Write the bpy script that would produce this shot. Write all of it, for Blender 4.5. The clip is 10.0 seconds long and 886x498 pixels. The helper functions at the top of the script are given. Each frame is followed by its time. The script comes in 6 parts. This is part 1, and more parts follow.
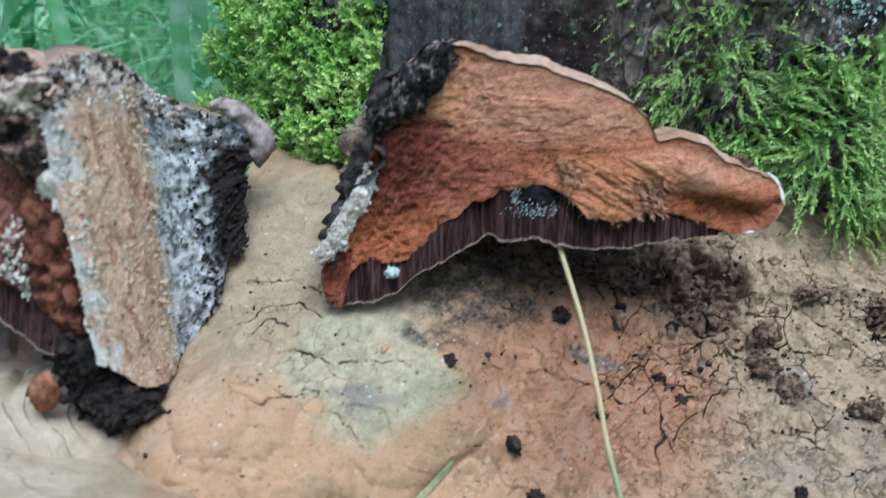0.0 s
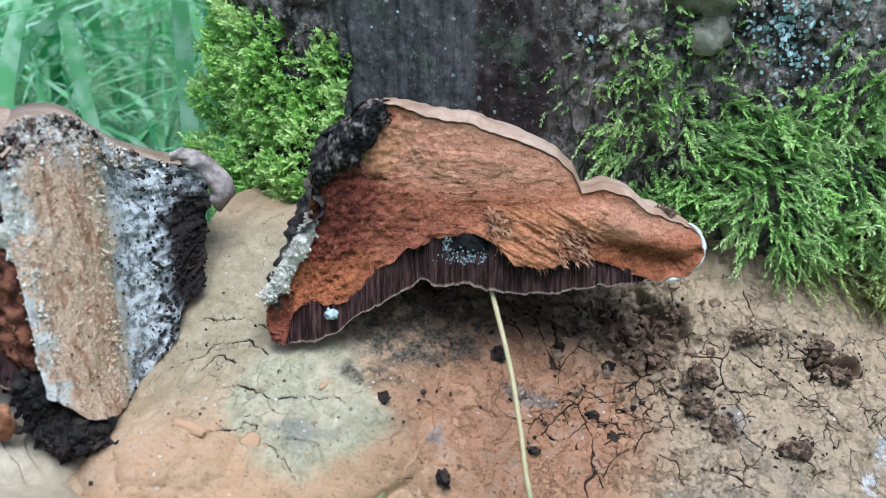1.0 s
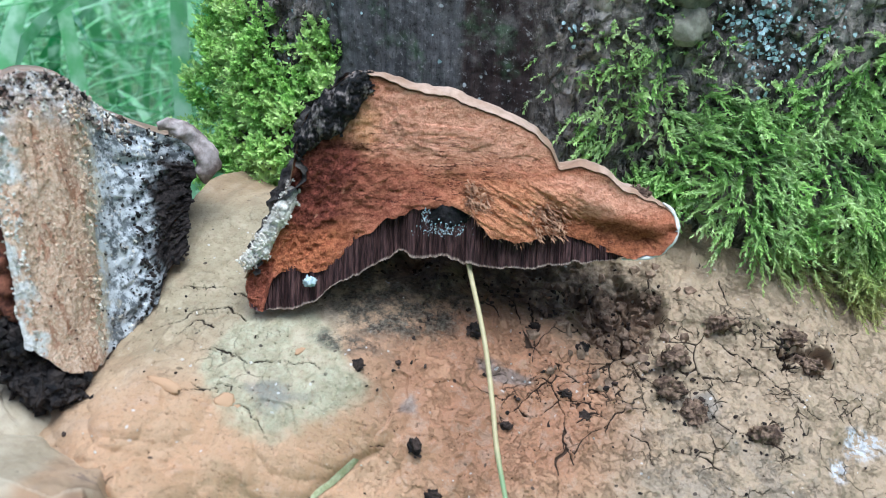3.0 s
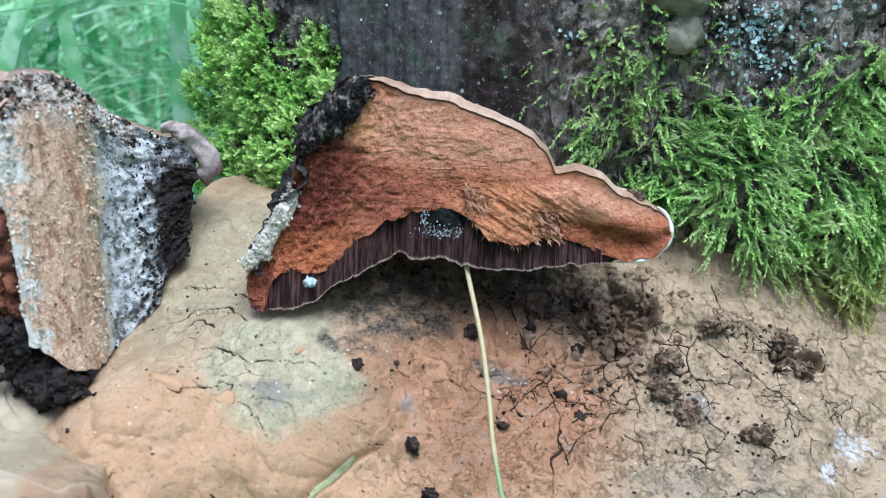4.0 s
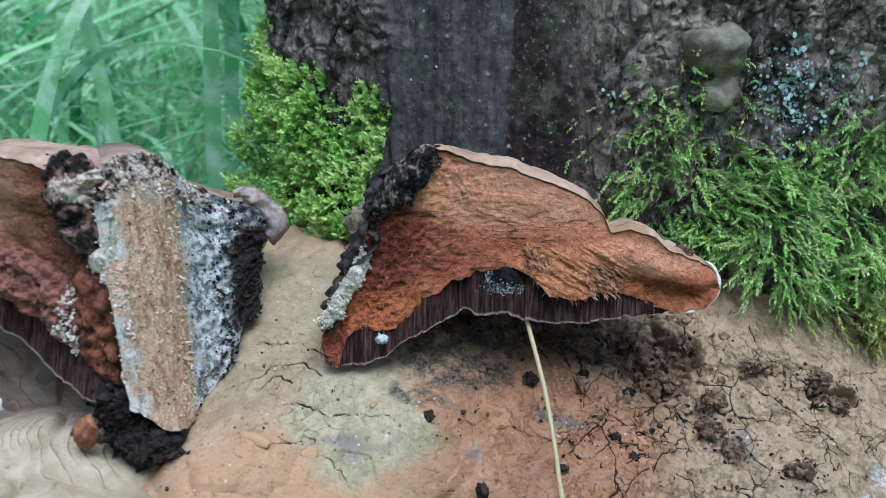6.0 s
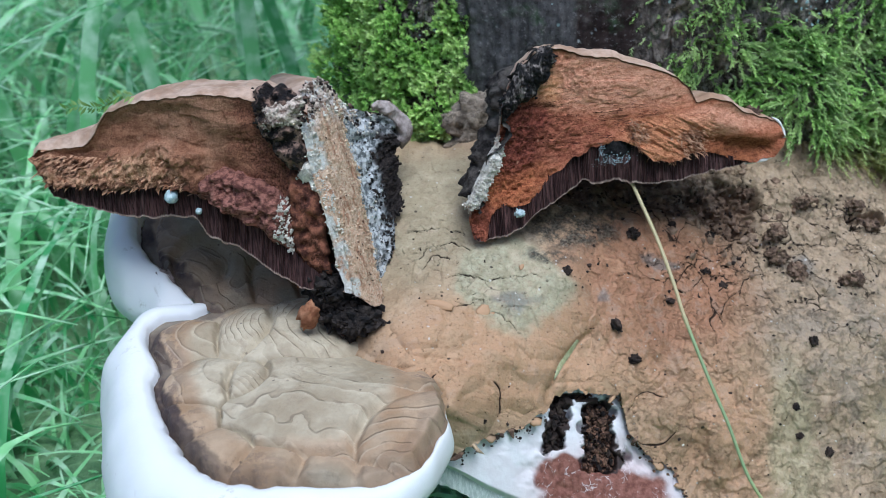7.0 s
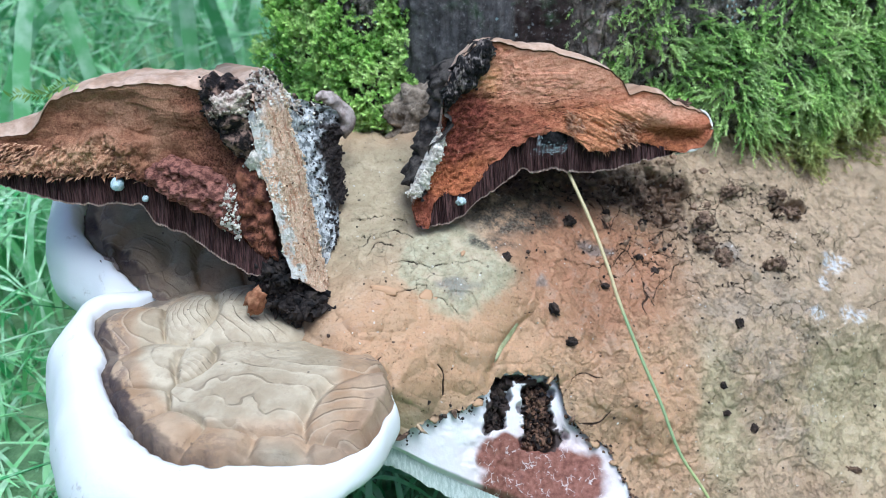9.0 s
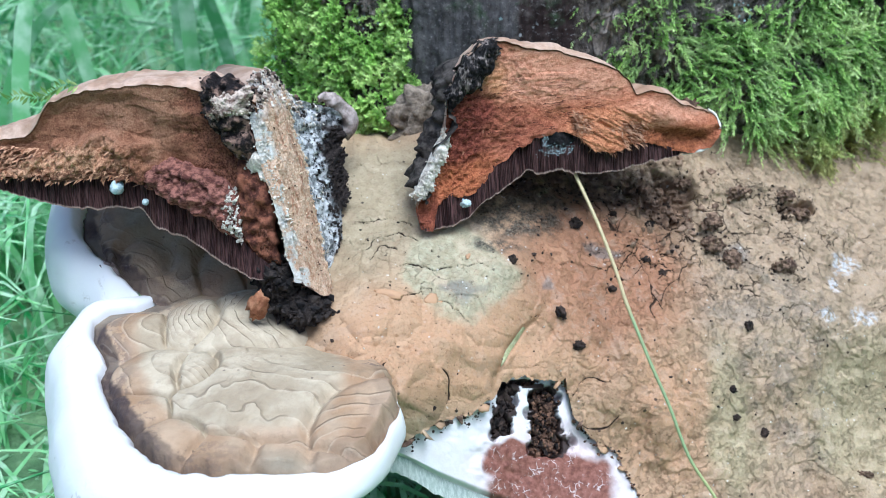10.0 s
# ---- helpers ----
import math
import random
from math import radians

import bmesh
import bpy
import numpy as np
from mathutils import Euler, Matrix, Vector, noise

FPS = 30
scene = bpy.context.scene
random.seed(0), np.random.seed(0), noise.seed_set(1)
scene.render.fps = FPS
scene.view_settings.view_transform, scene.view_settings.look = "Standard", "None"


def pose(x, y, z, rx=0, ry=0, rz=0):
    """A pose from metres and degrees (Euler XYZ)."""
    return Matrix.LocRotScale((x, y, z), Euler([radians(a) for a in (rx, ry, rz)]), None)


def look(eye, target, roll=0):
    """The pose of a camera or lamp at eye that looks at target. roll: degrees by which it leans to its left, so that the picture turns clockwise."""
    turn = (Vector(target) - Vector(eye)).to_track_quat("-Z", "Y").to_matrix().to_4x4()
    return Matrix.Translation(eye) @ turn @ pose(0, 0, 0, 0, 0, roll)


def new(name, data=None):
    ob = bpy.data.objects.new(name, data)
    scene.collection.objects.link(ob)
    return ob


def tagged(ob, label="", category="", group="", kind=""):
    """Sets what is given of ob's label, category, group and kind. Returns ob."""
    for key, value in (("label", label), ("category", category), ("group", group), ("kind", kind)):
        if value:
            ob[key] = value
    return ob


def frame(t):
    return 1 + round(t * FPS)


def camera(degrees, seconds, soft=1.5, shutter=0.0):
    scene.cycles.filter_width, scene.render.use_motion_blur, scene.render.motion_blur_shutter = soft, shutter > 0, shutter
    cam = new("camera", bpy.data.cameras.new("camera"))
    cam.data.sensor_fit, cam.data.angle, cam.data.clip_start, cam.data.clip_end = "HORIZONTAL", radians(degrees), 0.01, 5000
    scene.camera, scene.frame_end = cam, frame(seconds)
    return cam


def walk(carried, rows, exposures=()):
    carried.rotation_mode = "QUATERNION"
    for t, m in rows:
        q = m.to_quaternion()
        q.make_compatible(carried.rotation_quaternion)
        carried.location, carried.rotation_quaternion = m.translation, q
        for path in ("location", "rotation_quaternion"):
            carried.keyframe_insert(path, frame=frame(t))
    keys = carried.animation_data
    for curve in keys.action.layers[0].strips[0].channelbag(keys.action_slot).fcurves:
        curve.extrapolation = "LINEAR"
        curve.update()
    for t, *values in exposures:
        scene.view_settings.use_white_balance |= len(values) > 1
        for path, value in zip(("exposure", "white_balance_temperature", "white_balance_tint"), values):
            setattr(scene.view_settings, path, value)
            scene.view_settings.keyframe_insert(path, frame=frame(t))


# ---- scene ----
cam = camera(50.0, 10.0, soft=0.4, shutter=0.4)
cam.data.dof.use_dof, cam.data.dof.focus_distance, cam.data.dof.aperture_fstop = True, 0.33, 19.0
PATH = [
    (0, (0.012, -0.009, 0.461), (-0.079, 1.783, -0.422), 1.6),
    (0.5, (0.038, -0.01, 0.476), (-0.142, 1.783, -0.393), 0.2),
    (1, (0.045, -0.017, 0.478), (-0.151, 1.775, -0.388), 0.7),
    (1.5, (0.041, -0.013, 0.476), (-0.164, 1.773, -0.4), 1.8),
    (2, (0.047, -0.017, 0.474), (-0.158, 1.777, -0.387), 2.0),
    (2.5, (0.052, -0.023, 0.464), (-0.149, 1.789, -0.359), 2.2),
    (4, (0.051, -0.034, 0.463), (-0.128, 1.799, -0.316), 3.0),
    (4.5, (0.048, -0.033, 0.464), (-0.131, 1.805, -0.304), 2.9),
    (5, (0.04, -0.03, 0.465), (-0.128, 1.811, -0.297), 3.1),
    (5.2, (0.034, -0.033, 0.465), (-0.113, 1.821, -0.272), 3.0),
    (6.3, (0.021, -0.062, 0.493), (-0.129, 1.773, -0.289), 1.8),
    (6.5, (-0.009, -0.078, 0.496), (-0.107, 1.756, -0.295), 0.3),
    (7, (-0.046, -0.108, 0.502), (-0.032, 1.655, -0.442), -2.7),
    (7.5, (-0.053, -0.107, 0.502), (0.085, 1.657, -0.43), -0.9),
    (8, (-0.05, -0.111, 0.501), (0.088, 1.654, -0.43), -1.1),
    (8.5, (-0.048, -0.119, 0.504), (0.096, 1.635, -0.447), -1.1),
    (9, (-0.05, -0.118, 0.504), (0.102, 1.632, -0.453), -0.8),
    (9.5, (-0.05, -0.117, 0.503), (0.103, 1.634, -0.453), -0.9),
    (10, (-0.051, -0.113, 0.501), (0.099, 1.641, -0.449), -1.1),
]
EXPOSURES = ((0.0, 0.32, 5130, 4), (1.0, 0.50, 5130, 4), (2.5, 0.60, 5130, 4), (4.0, 0.63, 5130, 4), (4.5, 0.44, 5130, 4), (5.2, 0.36, 5130, 4), (6.3, 0.16, 5130, 4), (7.0, 0.13, 5180, 6), (7.5, 0.15, 5180, 6), (8.5, 0.43, 5180, 6), (10.0, 0.63, 5180, 6))
walk(cam, [(t, look(eye, target, roll)) for t, eye, target, roll in PATH], EXPOSURES)

# ---- world and light: an overcast sky over a woodland clearing ----
SUN_UP, SUN_ROUND = radians(70), radians(153)
world = bpy.data.worlds.new("sky")
scene.world = world
world.use_nodes = True
wt = world.node_tree
sky = wt.nodes.new("ShaderNodeTexSky")
sky.sky_type, sky.sun_disc = "NISHITA", False
sky.sun_elevation, sky.sun_rotation = SUN_UP, SUN_ROUND
sky.dust_density, sky.air_density = 4.0, 1.0
wt.links.new(sky.outputs[0], wt.nodes["Background"].inputs[0])
wt.nodes["Background"].inputs[1].default_value = 0.12
sun = new("sun", bpy.data.lights.new("sun", "SUN"))
sun.data.energy, sun.data.angle, sun.data.color = 2.5, radians(38), (1.0, 0.98, 0.95)
sun.matrix_world = look((0.34 * 3, -0.68 * 3, 2.1 * 3), (0, 0, 0))


# ---- noise on arrays ----
def hash3(i, j, k, seed):
    n = (i.astype(np.int64) * 374761393 + j.astype(np.int64) * 668265263 + k.astype(np.int64) * 144269504 + seed * 1274126177) & 0xFFFFFFFF
    n = ((n ^ (n >> 13)) * 1274126177) & 0xFFFFFFFF
    n = ((n ^ (n >> 16)) * 1103515245) & 0xFFFFFFFF
    return ((n ^ (n >> 15)) & 0xFFFFFF) / float(0xFFFFFF)


def vnoise(x, y, z=0.0, seed=0):
    """Smooth noise in -1..1, one cell a unit."""
    x, y, z = np.broadcast_arrays(np.asarray(x, float), np.asarray(y, float), np.asarray(z, float))
    i, j, k = np.floor(x), np.floor(y), np.floor(z)
    fx, fy, fz = x - i, y - j, z - k
    fx, fy, fz = (f * f * f * (f * (f * 6 - 15) + 10) for f in (fx, fy, fz))
    out = 0
    for a in (0, 1):
        for b in (0, 1):
            for c in (0, 1):
                out = out + hash3(i + a, j + b, k + c, seed) * (fx if a else 1 - fx) * (fy if b else 1 - fy) * (fz if c else 1 - fz)
    return out * 2 - 1


def fbm(x, y, z=0.0, octaves=4, seed=0):
    total, amp = 0, 1.0
    for o in range(octaves):
        total = total + amp * vnoise(x * 2 ** o, y * 2 ** o, np.asarray(z) * 2 ** o, seed + o)
        amp *= 0.5
    return total


def cells(x, y, seed=0):
    """Distance to the border of jittered cells, and a random value for each cell."""
    i, j = np.floor(x), np.floor(y)
    f1, f2, who = np.full(x.shape, 9.0), np.full(x.shape, 9.0), np.zeros(x.shape)
    for a in (-1, 0, 1):
        for b in (-1, 0, 1):
            z = np.zeros_like(i)
            px, py = i + a + hash3(i + a, j + b, z, seed), j + b + hash3(i + a, j + b, z, seed + 7)
            d = np.hypot(px - x, py - y)
            near = d < f1
            f2 = np.where(near, f1, np.minimum(f2, d))
            who = np.where(near, hash3(i + a, j + b, z, seed + 11), who)
            f1 = np.where(near, d, f1)
    return f2 - f1, who


def smooth(a, b, x):
    t = np.clip((x - a) / (b - a), 0, 1)
    return t * t * (3 - 2 * t)


def terrace(f, steps, sharp=0.8):
    """Flat treads with crisp risers out of a smooth field."""
    q = f * steps
    k = np.floor(q)
    return (k + smooth(sharp, 1.0, q - k)) / steps


def curve(knots, x):
    """A smooth curve through (x, y) knots."""
    kx, ky = np.array(knots, float).T
    slope = np.gradient(ky, kx)
    x = np.clip(x, kx[0], kx[-1])
    n = np.clip(np.searchsorted(kx, x, side="right") - 1, 0, len(kx) - 2)
    d = kx[n + 1] - kx[n]
    t = (x - kx[n]) / d
    return (ky[n] * (1 + 2 * t) * (1 - t) ** 2 + ky[n + 1] * t * t * (3 - 2 * t)
            + d * (slope[n] * t * (1 - t) ** 2 + slope[n + 1] * t * t * (t - 1)))


# ---- meshes ----
def mesh_of(name, verts, faces, uv=None, soft=True):
    me = bpy.data.meshes.new(name)
    me.from_pydata(np.asarray(verts).reshape(-1, 3).tolist(), [], [list(map(int, f)) for f in faces])
    if uv is not None:
        layer = me.uv_layers.new(name="plan")
        idx = np.empty(len(me.loops), dtype=np.int32)
        me.loops.foreach_get("vertex_index", idx)
        layer.data.foreach_set("uv", np.asarray(uv, float).reshape(-1, 2)[idx].ravel())
    me.polygons.foreach_set("use_smooth", np.full(len(me.polygons), soft))
    me.update()
    return me


def grid_faces(nu, nv, around=False, keep=None, start=0, flip=False):
    i, j = np.meshgrid(np.arange(nu if around else nu - 1), np.arange(nv - 1), indexing="ij")
    i2 = (i + 1) % nu
    quads = np.stack([i * nv + j, i2 * nv + j, i2 * nv + j + 1, i * nv + j + 1], -1).reshape(-1, 4) + start
    if keep is not None:
        quads = quads[keep.ravel()]
    return quads[:, ::-1] if flip else quads


def sheet(name, P, uv=None, around=False, keep=None, flip=False, soft=True):
    """A mesh from an array of points nu x nv x 3."""
    return mesh_of(name, P, grid_faces(P.shape[0], P.shape[1], around, keep, 0, flip), uv, soft)


def add(name, me, mat, parent=None, label="", category="", group="", kind=""):
    ob = new(name, me)
    if mat is not None:
        me.materials.clear()
        me.materials.append(mat)
    if parent is not None:
        ob.parent = parent
    return tagged(ob, label, category, group, kind)


def thing(name, at, label, category, group="", kind=""):
    ob = new(name)
    ob.location = at
    ob.empty_display_size = 0.01
    return tagged(ob, label, category, group, kind)


def under(ob, parent):
    """Hang a part, built in world places, under a thing that stands elsewhere."""
    ob.parent = parent
    ob.matrix_parent_inverse = Matrix.Translation(parent.location).inverted()
    return ob


# hollows in the broken flesh: middle and half widths on the plan
HOLES = ((-0.0017, 0.0454, 0.0050, 0.0032), (0.0060, 0.0440, 0.0075, 0.0016), (-0.0027, 0.0526, 0.0042, 0.0042), (-0.0055, 0.0584, 0.0046, 0.0066), (0.0131, 0.0505, 0.0066, 0.0066), (0.0128, 0.0600, 0.0074, 0.0090), (0.0145, 0.0680, 0.0088, 0.0045))

# ---- material kit ----
class Kit:
    def __init__(self, name, rough=0.8, spec=0.3):
        self.mat = bpy.data.materials.new(name)
        self.mat.use_nodes = True
        self.t = self.mat.node_tree
        self.b = self.t.nodes["Principled BSDF"]
        self.b.inputs["Roughness"].default_value = rough
        self.b.inputs["Specular IOR Level"].default_value = spec

    def put(self, node, socket, value):
        if isinstance(value, bpy.types.NodeSocket):
            self.t.links.new(value, node.inputs[socket])
        elif value is not None:
            if isinstance(value, tuple) and len(value) == 3 and node.inputs[socket].type == "RGBA":
                value = (*value, 1)
            node.inputs[socket].default_value = value

    def plan(self):
        n = self.t.nodes.new("ShaderNodeUVMap")
        n.uv_map = "plan"
        return n.outputs[0]

    def world(self):
        return self.t.nodes.new("ShaderNodeNewGeometry").outputs["Position"]

    def island(self):
        return self.t.nodes.new("ShaderNodeNewGeometry").outputs["Random Per Island"]

    def split(self, vec, axis):
        n = self.t.nodes.new("ShaderNodeSeparateXYZ")
        self.put(n, 0, vec)
        return n.outputs[axis]

    def upright(self, vec):
        """The plan seen from the front: x, z."""
        n = self.t.nodes.new("ShaderNodeCombineXYZ")
        self.put(n, 0, self.split(vec, 0))
        self.put(n, 1, self.split(vec, 2))
        return n.outputs[0]

    def scaled(self, vec, by):
        n = self.t.nodes.new("ShaderNodeVectorMath")
        n.operation = "MULTIPLY"
        self.put(n, 0, vec)
        self.put(n, 1, by)
        return n.outputs[0]

    def noise(self, vec, scale, detail=4.0, rough=0.55, warp=0.0):
        n = self.t.nodes.new("ShaderNodeTexNoise")
        self.put(n, "Vector", vec)
        self.put(n, "Scale", scale)
        self.put(n, "Detail", detail)
        self.put(n, "Roughness", rough)
        self.put(n, "Distortion", warp)
        return n.outputs[0]

    def cells(self, vec, scale, feature="F1"):
        n = self.t.nodes.new("ShaderNodeTexVoronoi")
        n.feature = feature
        self.put(n, "Vector", vec)
        self.put(n, "Scale", scale)
        return n.outputs["Distance"]

    def warped(self, vec, scale, amount):
        n = self.t.nodes.new("ShaderNodeTexNoise")
        self.put(n, "Vector", vec)
        self.put(n, "Scale", scale)
        self.put(n, "Detail", 3.0)
        m = self.t.nodes.new("ShaderNodeVectorMath")
        m.operation = "MULTIPLY_ADD"
        self.put(m, 0, n.outputs["Color"])
        self.put(m, 1, (amount, amount, amount))
        self.put(m, 2, vec)
        return m.outputs[0]

    def math(self, op, a, b=None, c=None):
        n = self.t.nodes.new("ShaderNodeMath")
        n.operation = op
        for k, v in enumerate((a, b, c)):
            self.put(n, k, v)
        return n.outputs[0]

    def ramp(self, v, lo, hi, a=0.0, b=1.0):
        n = self.t.nodes.new("ShaderNodeMapRange")
        n.interpolation_type = "SMOOTHSTEP"
        for k, x in enumerate((v, lo, hi, a, b)):
            self.put(n, k, x)
        return n.outputs[0]

    def mix(self, fac, a, b, blend="MIX"):
        n = self.t.nodes.new("ShaderNodeMix")
        n.data_type, n.blend_type = "RGBA", blend
        for k, x in ((0, fac), (6, a), (7, b)):
            self.put(n, k, x)
        return n.outputs[2]

    def stored(self, name):
        n = self.t.nodes.new("ShaderNodeAttribute")
        n.attribute_name = name
        return n.outputs["Fac"]

    def spot(self, vec, x, y, rx, ry, edge=0.5):
        """1 inside an ellipse on the plan, 0 outside."""
        dx = self.math("DIVIDE", self.math("SUBTRACT", self.split(vec, 0), x), rx)
        dy = self.math("DIVIDE", self.math("SUBTRACT", self.split(vec, 1), y), ry)
        d = self.math("SQRT", self.math("ADD", self.math("MULTIPLY", dx, dx), self.math("MULTIPLY", dy, dy)))
        return self.ramp(d, 1 - edge, 1 + edge, 1.0, 0.0)

    def bump(self, height, depth, strength=1.0, normal=None):
        n = self.t.nodes.new("ShaderNodeBump")
        self.put(n, "Height", height)
        n.inputs["Distance"].default_value = depth
        n.inputs["Strength"].default_value = strength
        if normal is not None:
            self.put(n, "Normal", normal)
        return n.outputs[0]

    def done(self, colour, normal=None, rough=None):
        self.put(self.b, "Base Color", colour)
        if normal is not None:
            self.put(self.b, "Normal", normal)
        if rough is not None:
            self.put(self.b, "Roughness", rough)
        return self.mat


def cap_material():
    """The big bracket's skin: tan, dusted with brown spores, greenish-grey bloom, cracked and specked."""
    k = Kit("cap_skin", 0.75, 0.25)
    p = k.plan()
    w = k.warped(k.warped(p, 34, 0.030), 320, 0.004)
    blotch = k.noise(p, 28, 5, 0.6)
    fine = k.noise(p, 260, 5, 0.65)
    grit = k.noise(p, 900, 3, 0.65)
    scurf = k.noise(k.warped(p, 120, 0.006), 110, 7, 0.75)
    mul, top = (lambda a, b: k.math("MULTIPLY", a, b)), (lambda a, b: k.math("MAXIMUM", a, b))
    spot = lambda *a: k.spot(w, *(x + 0.0170 if n < 2 else x for n, x in enumerate(a)))
    c = k.mix(k.ramp(blotch, 0.35, 0.65), (0.325, 0.222, 0.130), (0.440, 0.322, 0.198))
    # pale olive neck and the grey-green bloom below it
    olive = k.mix(k.ramp(fine, 0.3, 0.7), (0.295, 0.245, 0.150), (0.400, 0.345, 0.225))
    c = k.mix(mul(spot(-0.045, -0.036, 0.040, 0.034, 0.35), 0.8), c, olive)
    # orange-tan apron
    orange = k.mix(k.ramp(scurf, 0.35, 0.65), (0.390, 0.217, 0.113), (0.500, 0.325, 0.186))
    c = k.mix(mul(top(spot(-0.012, 0.032, 0.064, 0.024, 0.35), spot(0.058, 0.052, 0.030, 0.042, 0.6)), k.ramp(blotch, 0.25, 0.5, 0.55, 0.95)), c, orange)
    # rust field
    rust = k.mix(k.ramp(scurf, 0.34, 0.66), (0.262, 0.118, 0.060), (0.435, 0.234, 0.128))
    c = k.mix(mul(spot(0.046, -0.004, 0.043, 0.032, 0.40), k.ramp(blotch, 0.2, 0.5, 0.65, 1.0)), c, rust)
    bloom = k.mix(k.ramp(fine, 0.35, 0.65), (0.310, 0.282, 0.172), (0.430, 0.402, 0.268))
    c = k.mix(mul(spot(-0.018, 0.001, 0.022, 0.019, 0.14), k.ramp(scurf, 0.3, 0.6, 0.55, 0.95)), c, bloom)
    # taupe flank with grey mottling, yellowish towards the end
    taupe = k.mix(k.ramp(scurf, 0.35, 0.65), (0.330, 0.236, 0.146), (0.475, 0.358, 0.230))
    c = k.mix(mul(k.ramp(k.math("ADD", k.split(w, 0), mul(blotch, 0.03)), 0.100, 0.155), k.ramp(k.split(w, 1), 0.037, 0.068, 0.9, 0.2)), c, taupe)
    yellow = k.mix(k.ramp(fine, 0.3, 0.7), (0.330, 0.275, 0.150), (0.440, 0.380, 0.225))
    c = k.mix(mul(top(spot(0.165, 0.060, 0.032, 0.032, 0.4), spot(0.094, 0.062, 0.012, 0.034, 0.4)), 0.7), c, yellow)
    grey = mul(top(spot(0.120, 0.018, 0.034, 0.028, 0.5), spot(0.128, 0.055, 0.020, 0.040, 0.5)), k.ramp(k.noise(p, 95, 6, 0.75), 0.44, 0.58))
    c = k.mix(mul(grey, 0.36), c, (0.160, 0.148, 0.130))
    slate = top(top(spot(0.048, -0.012, 0.006, 0.0035, 0.3), spot(-0.016, 0.010, 0.006, 0.003, 0.5)), top(spot(0.112, -0.012, 0.005, 0.006, 0.5), spot(0.016, 0.006, 0.003, 0.004, 0.4)))
    c = k.mix(mul(slate, 0.6), c, (0.135, 0.138, 0.135))
    # grey-black algae, painted darker and wider to include the cut piece's shade
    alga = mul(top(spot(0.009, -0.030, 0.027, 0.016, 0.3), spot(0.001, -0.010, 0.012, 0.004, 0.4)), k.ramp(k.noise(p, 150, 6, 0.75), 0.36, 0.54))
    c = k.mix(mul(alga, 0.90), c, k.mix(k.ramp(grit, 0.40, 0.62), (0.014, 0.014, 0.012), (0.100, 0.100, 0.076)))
    # gnawed hollow, and the strip behind it: soil plus painted shade
    gnaw = k.stored("gnaw")
    c = k.mix(mul(gnaw, 0.85), c, k.mix(k.ramp(fine, 0.35, 0.65), (0.120, 0.070, 0.042), (0.270, 0.172, 0.108)))
    # dark soil, its colour also carrying the shade under the cut piece
    soil_shade = mul(spot(0.040, -0.048, 0.052, 0.014, 0.3), k.ramp(k.noise(p, 120, 5, 0.7), 0.30, 0.50))
    c = k.mix(mul(soil_shade, 0.85), c, k.mix(k.ramp(fine, 0.4, 0.65), (0.050, 0.034, 0.024), (0.150, 0.105, 0.075)))
    # scurfy spore dust, fine and coarse
    c = k.mix(k.ramp(scurf, 0.53, 0.60, 0.0, 0.20), c, (0.215, 0.125, 0.075))
    c = k.mix(k.ramp(scurf, 0.40, 0.46, 0.24, 0.0), c, (0.540, 0.430, 0.310))
    c = k.mix(k.ramp(grit, 0.50, 0.68, 0.0, 0.38), c, (0.185, 0.112, 0.068))
    # lichen-white crust
    bloom = top(top(spot(0.166, -0.004, 0.0065, 0.0055, 0.35), spot(0.155, 0.003, 0.004, 0.0035, 0.35)), top(spot(0.149, 0.018, 0.006, 0.003, 0.5), spot(0.168, 0.020, 0.005, 0.004, 0.5)))
    bloom = mul(bloom, k.ramp(k.noise(p, 420, 5, 0.75), 0.44, 0.54))
    c = k.mix(mul(bloom, 0.9), c, (0.56, 0.55, 0.54))
    # cracks: the wide ones cut into the skin, and hairlines between them
    q = k.math("ADD", k.stored("split"), mul(k.math("SUBTRACT", k.noise(p, 600, 3, 0.6), 0.5), 0.20))
    crack = k.ramp(q, 0.62, 0.78)
    field = top(spot(0.125, -0.016, 0.055, 0.036, 0.4), mul(spot(0.066, -0.006, 0.026, 0.018, 0.4), 0.9))
    field = top(field, mul(spot(-0.035, -0.006, 0.026, 0.020, 0.4), 0.30))
    hair = k.cells(k.warped(k.warped(p, 150, 0.007), 500, 0.0016), 118, "DISTANCE_TO_EDGE")
    hair = mul(k.ramp(hair, 0.008, 0.030, 1.0, 0.0), mul(field, k.ramp(k.noise(p, 75, 3, 0.6), 0.50, 0.58)))
    hair2 = k.cells(k.warped(p, 260, 0.005), 250, "DISTANCE_TO_EDGE")
    hair = top(hair, mul(k.ramp(hair2, 0.015, 0.05, 1.0, 0.0), mul(field, k.ramp(k.noise(p, 62, 3, 0.6), 0.58, 0.66))))
    crack = top(crack, mul(hair, 0.9))
    c = k.mix(mul(crack, 0.93), c, (0.030, 0.018, 0.011))
    speck = k.ramp(k.cells(k.warped(p, 300, 0.002), 210), 0.10, 0.15, 1.0, 0.0)
    speck = mul(speck, k.ramp(k.noise(p, 95, 2, 0.5), 0.52, 0.60))
    c = k.mix(mul(speck, 0.9), c, (0.045, 0.030, 0.022))
    dust = mul(k.ramp(k.cells(k.warped(p, 200, 0.003), 290), 0.10, 0.15, 1.0, 0.0), k.ramp(k.noise(p, 60, 2, 0.5), 0.5, 0.62))
    c = k.mix(mul(dust, 0.65), c, (0.60, 0.57, 0.52))
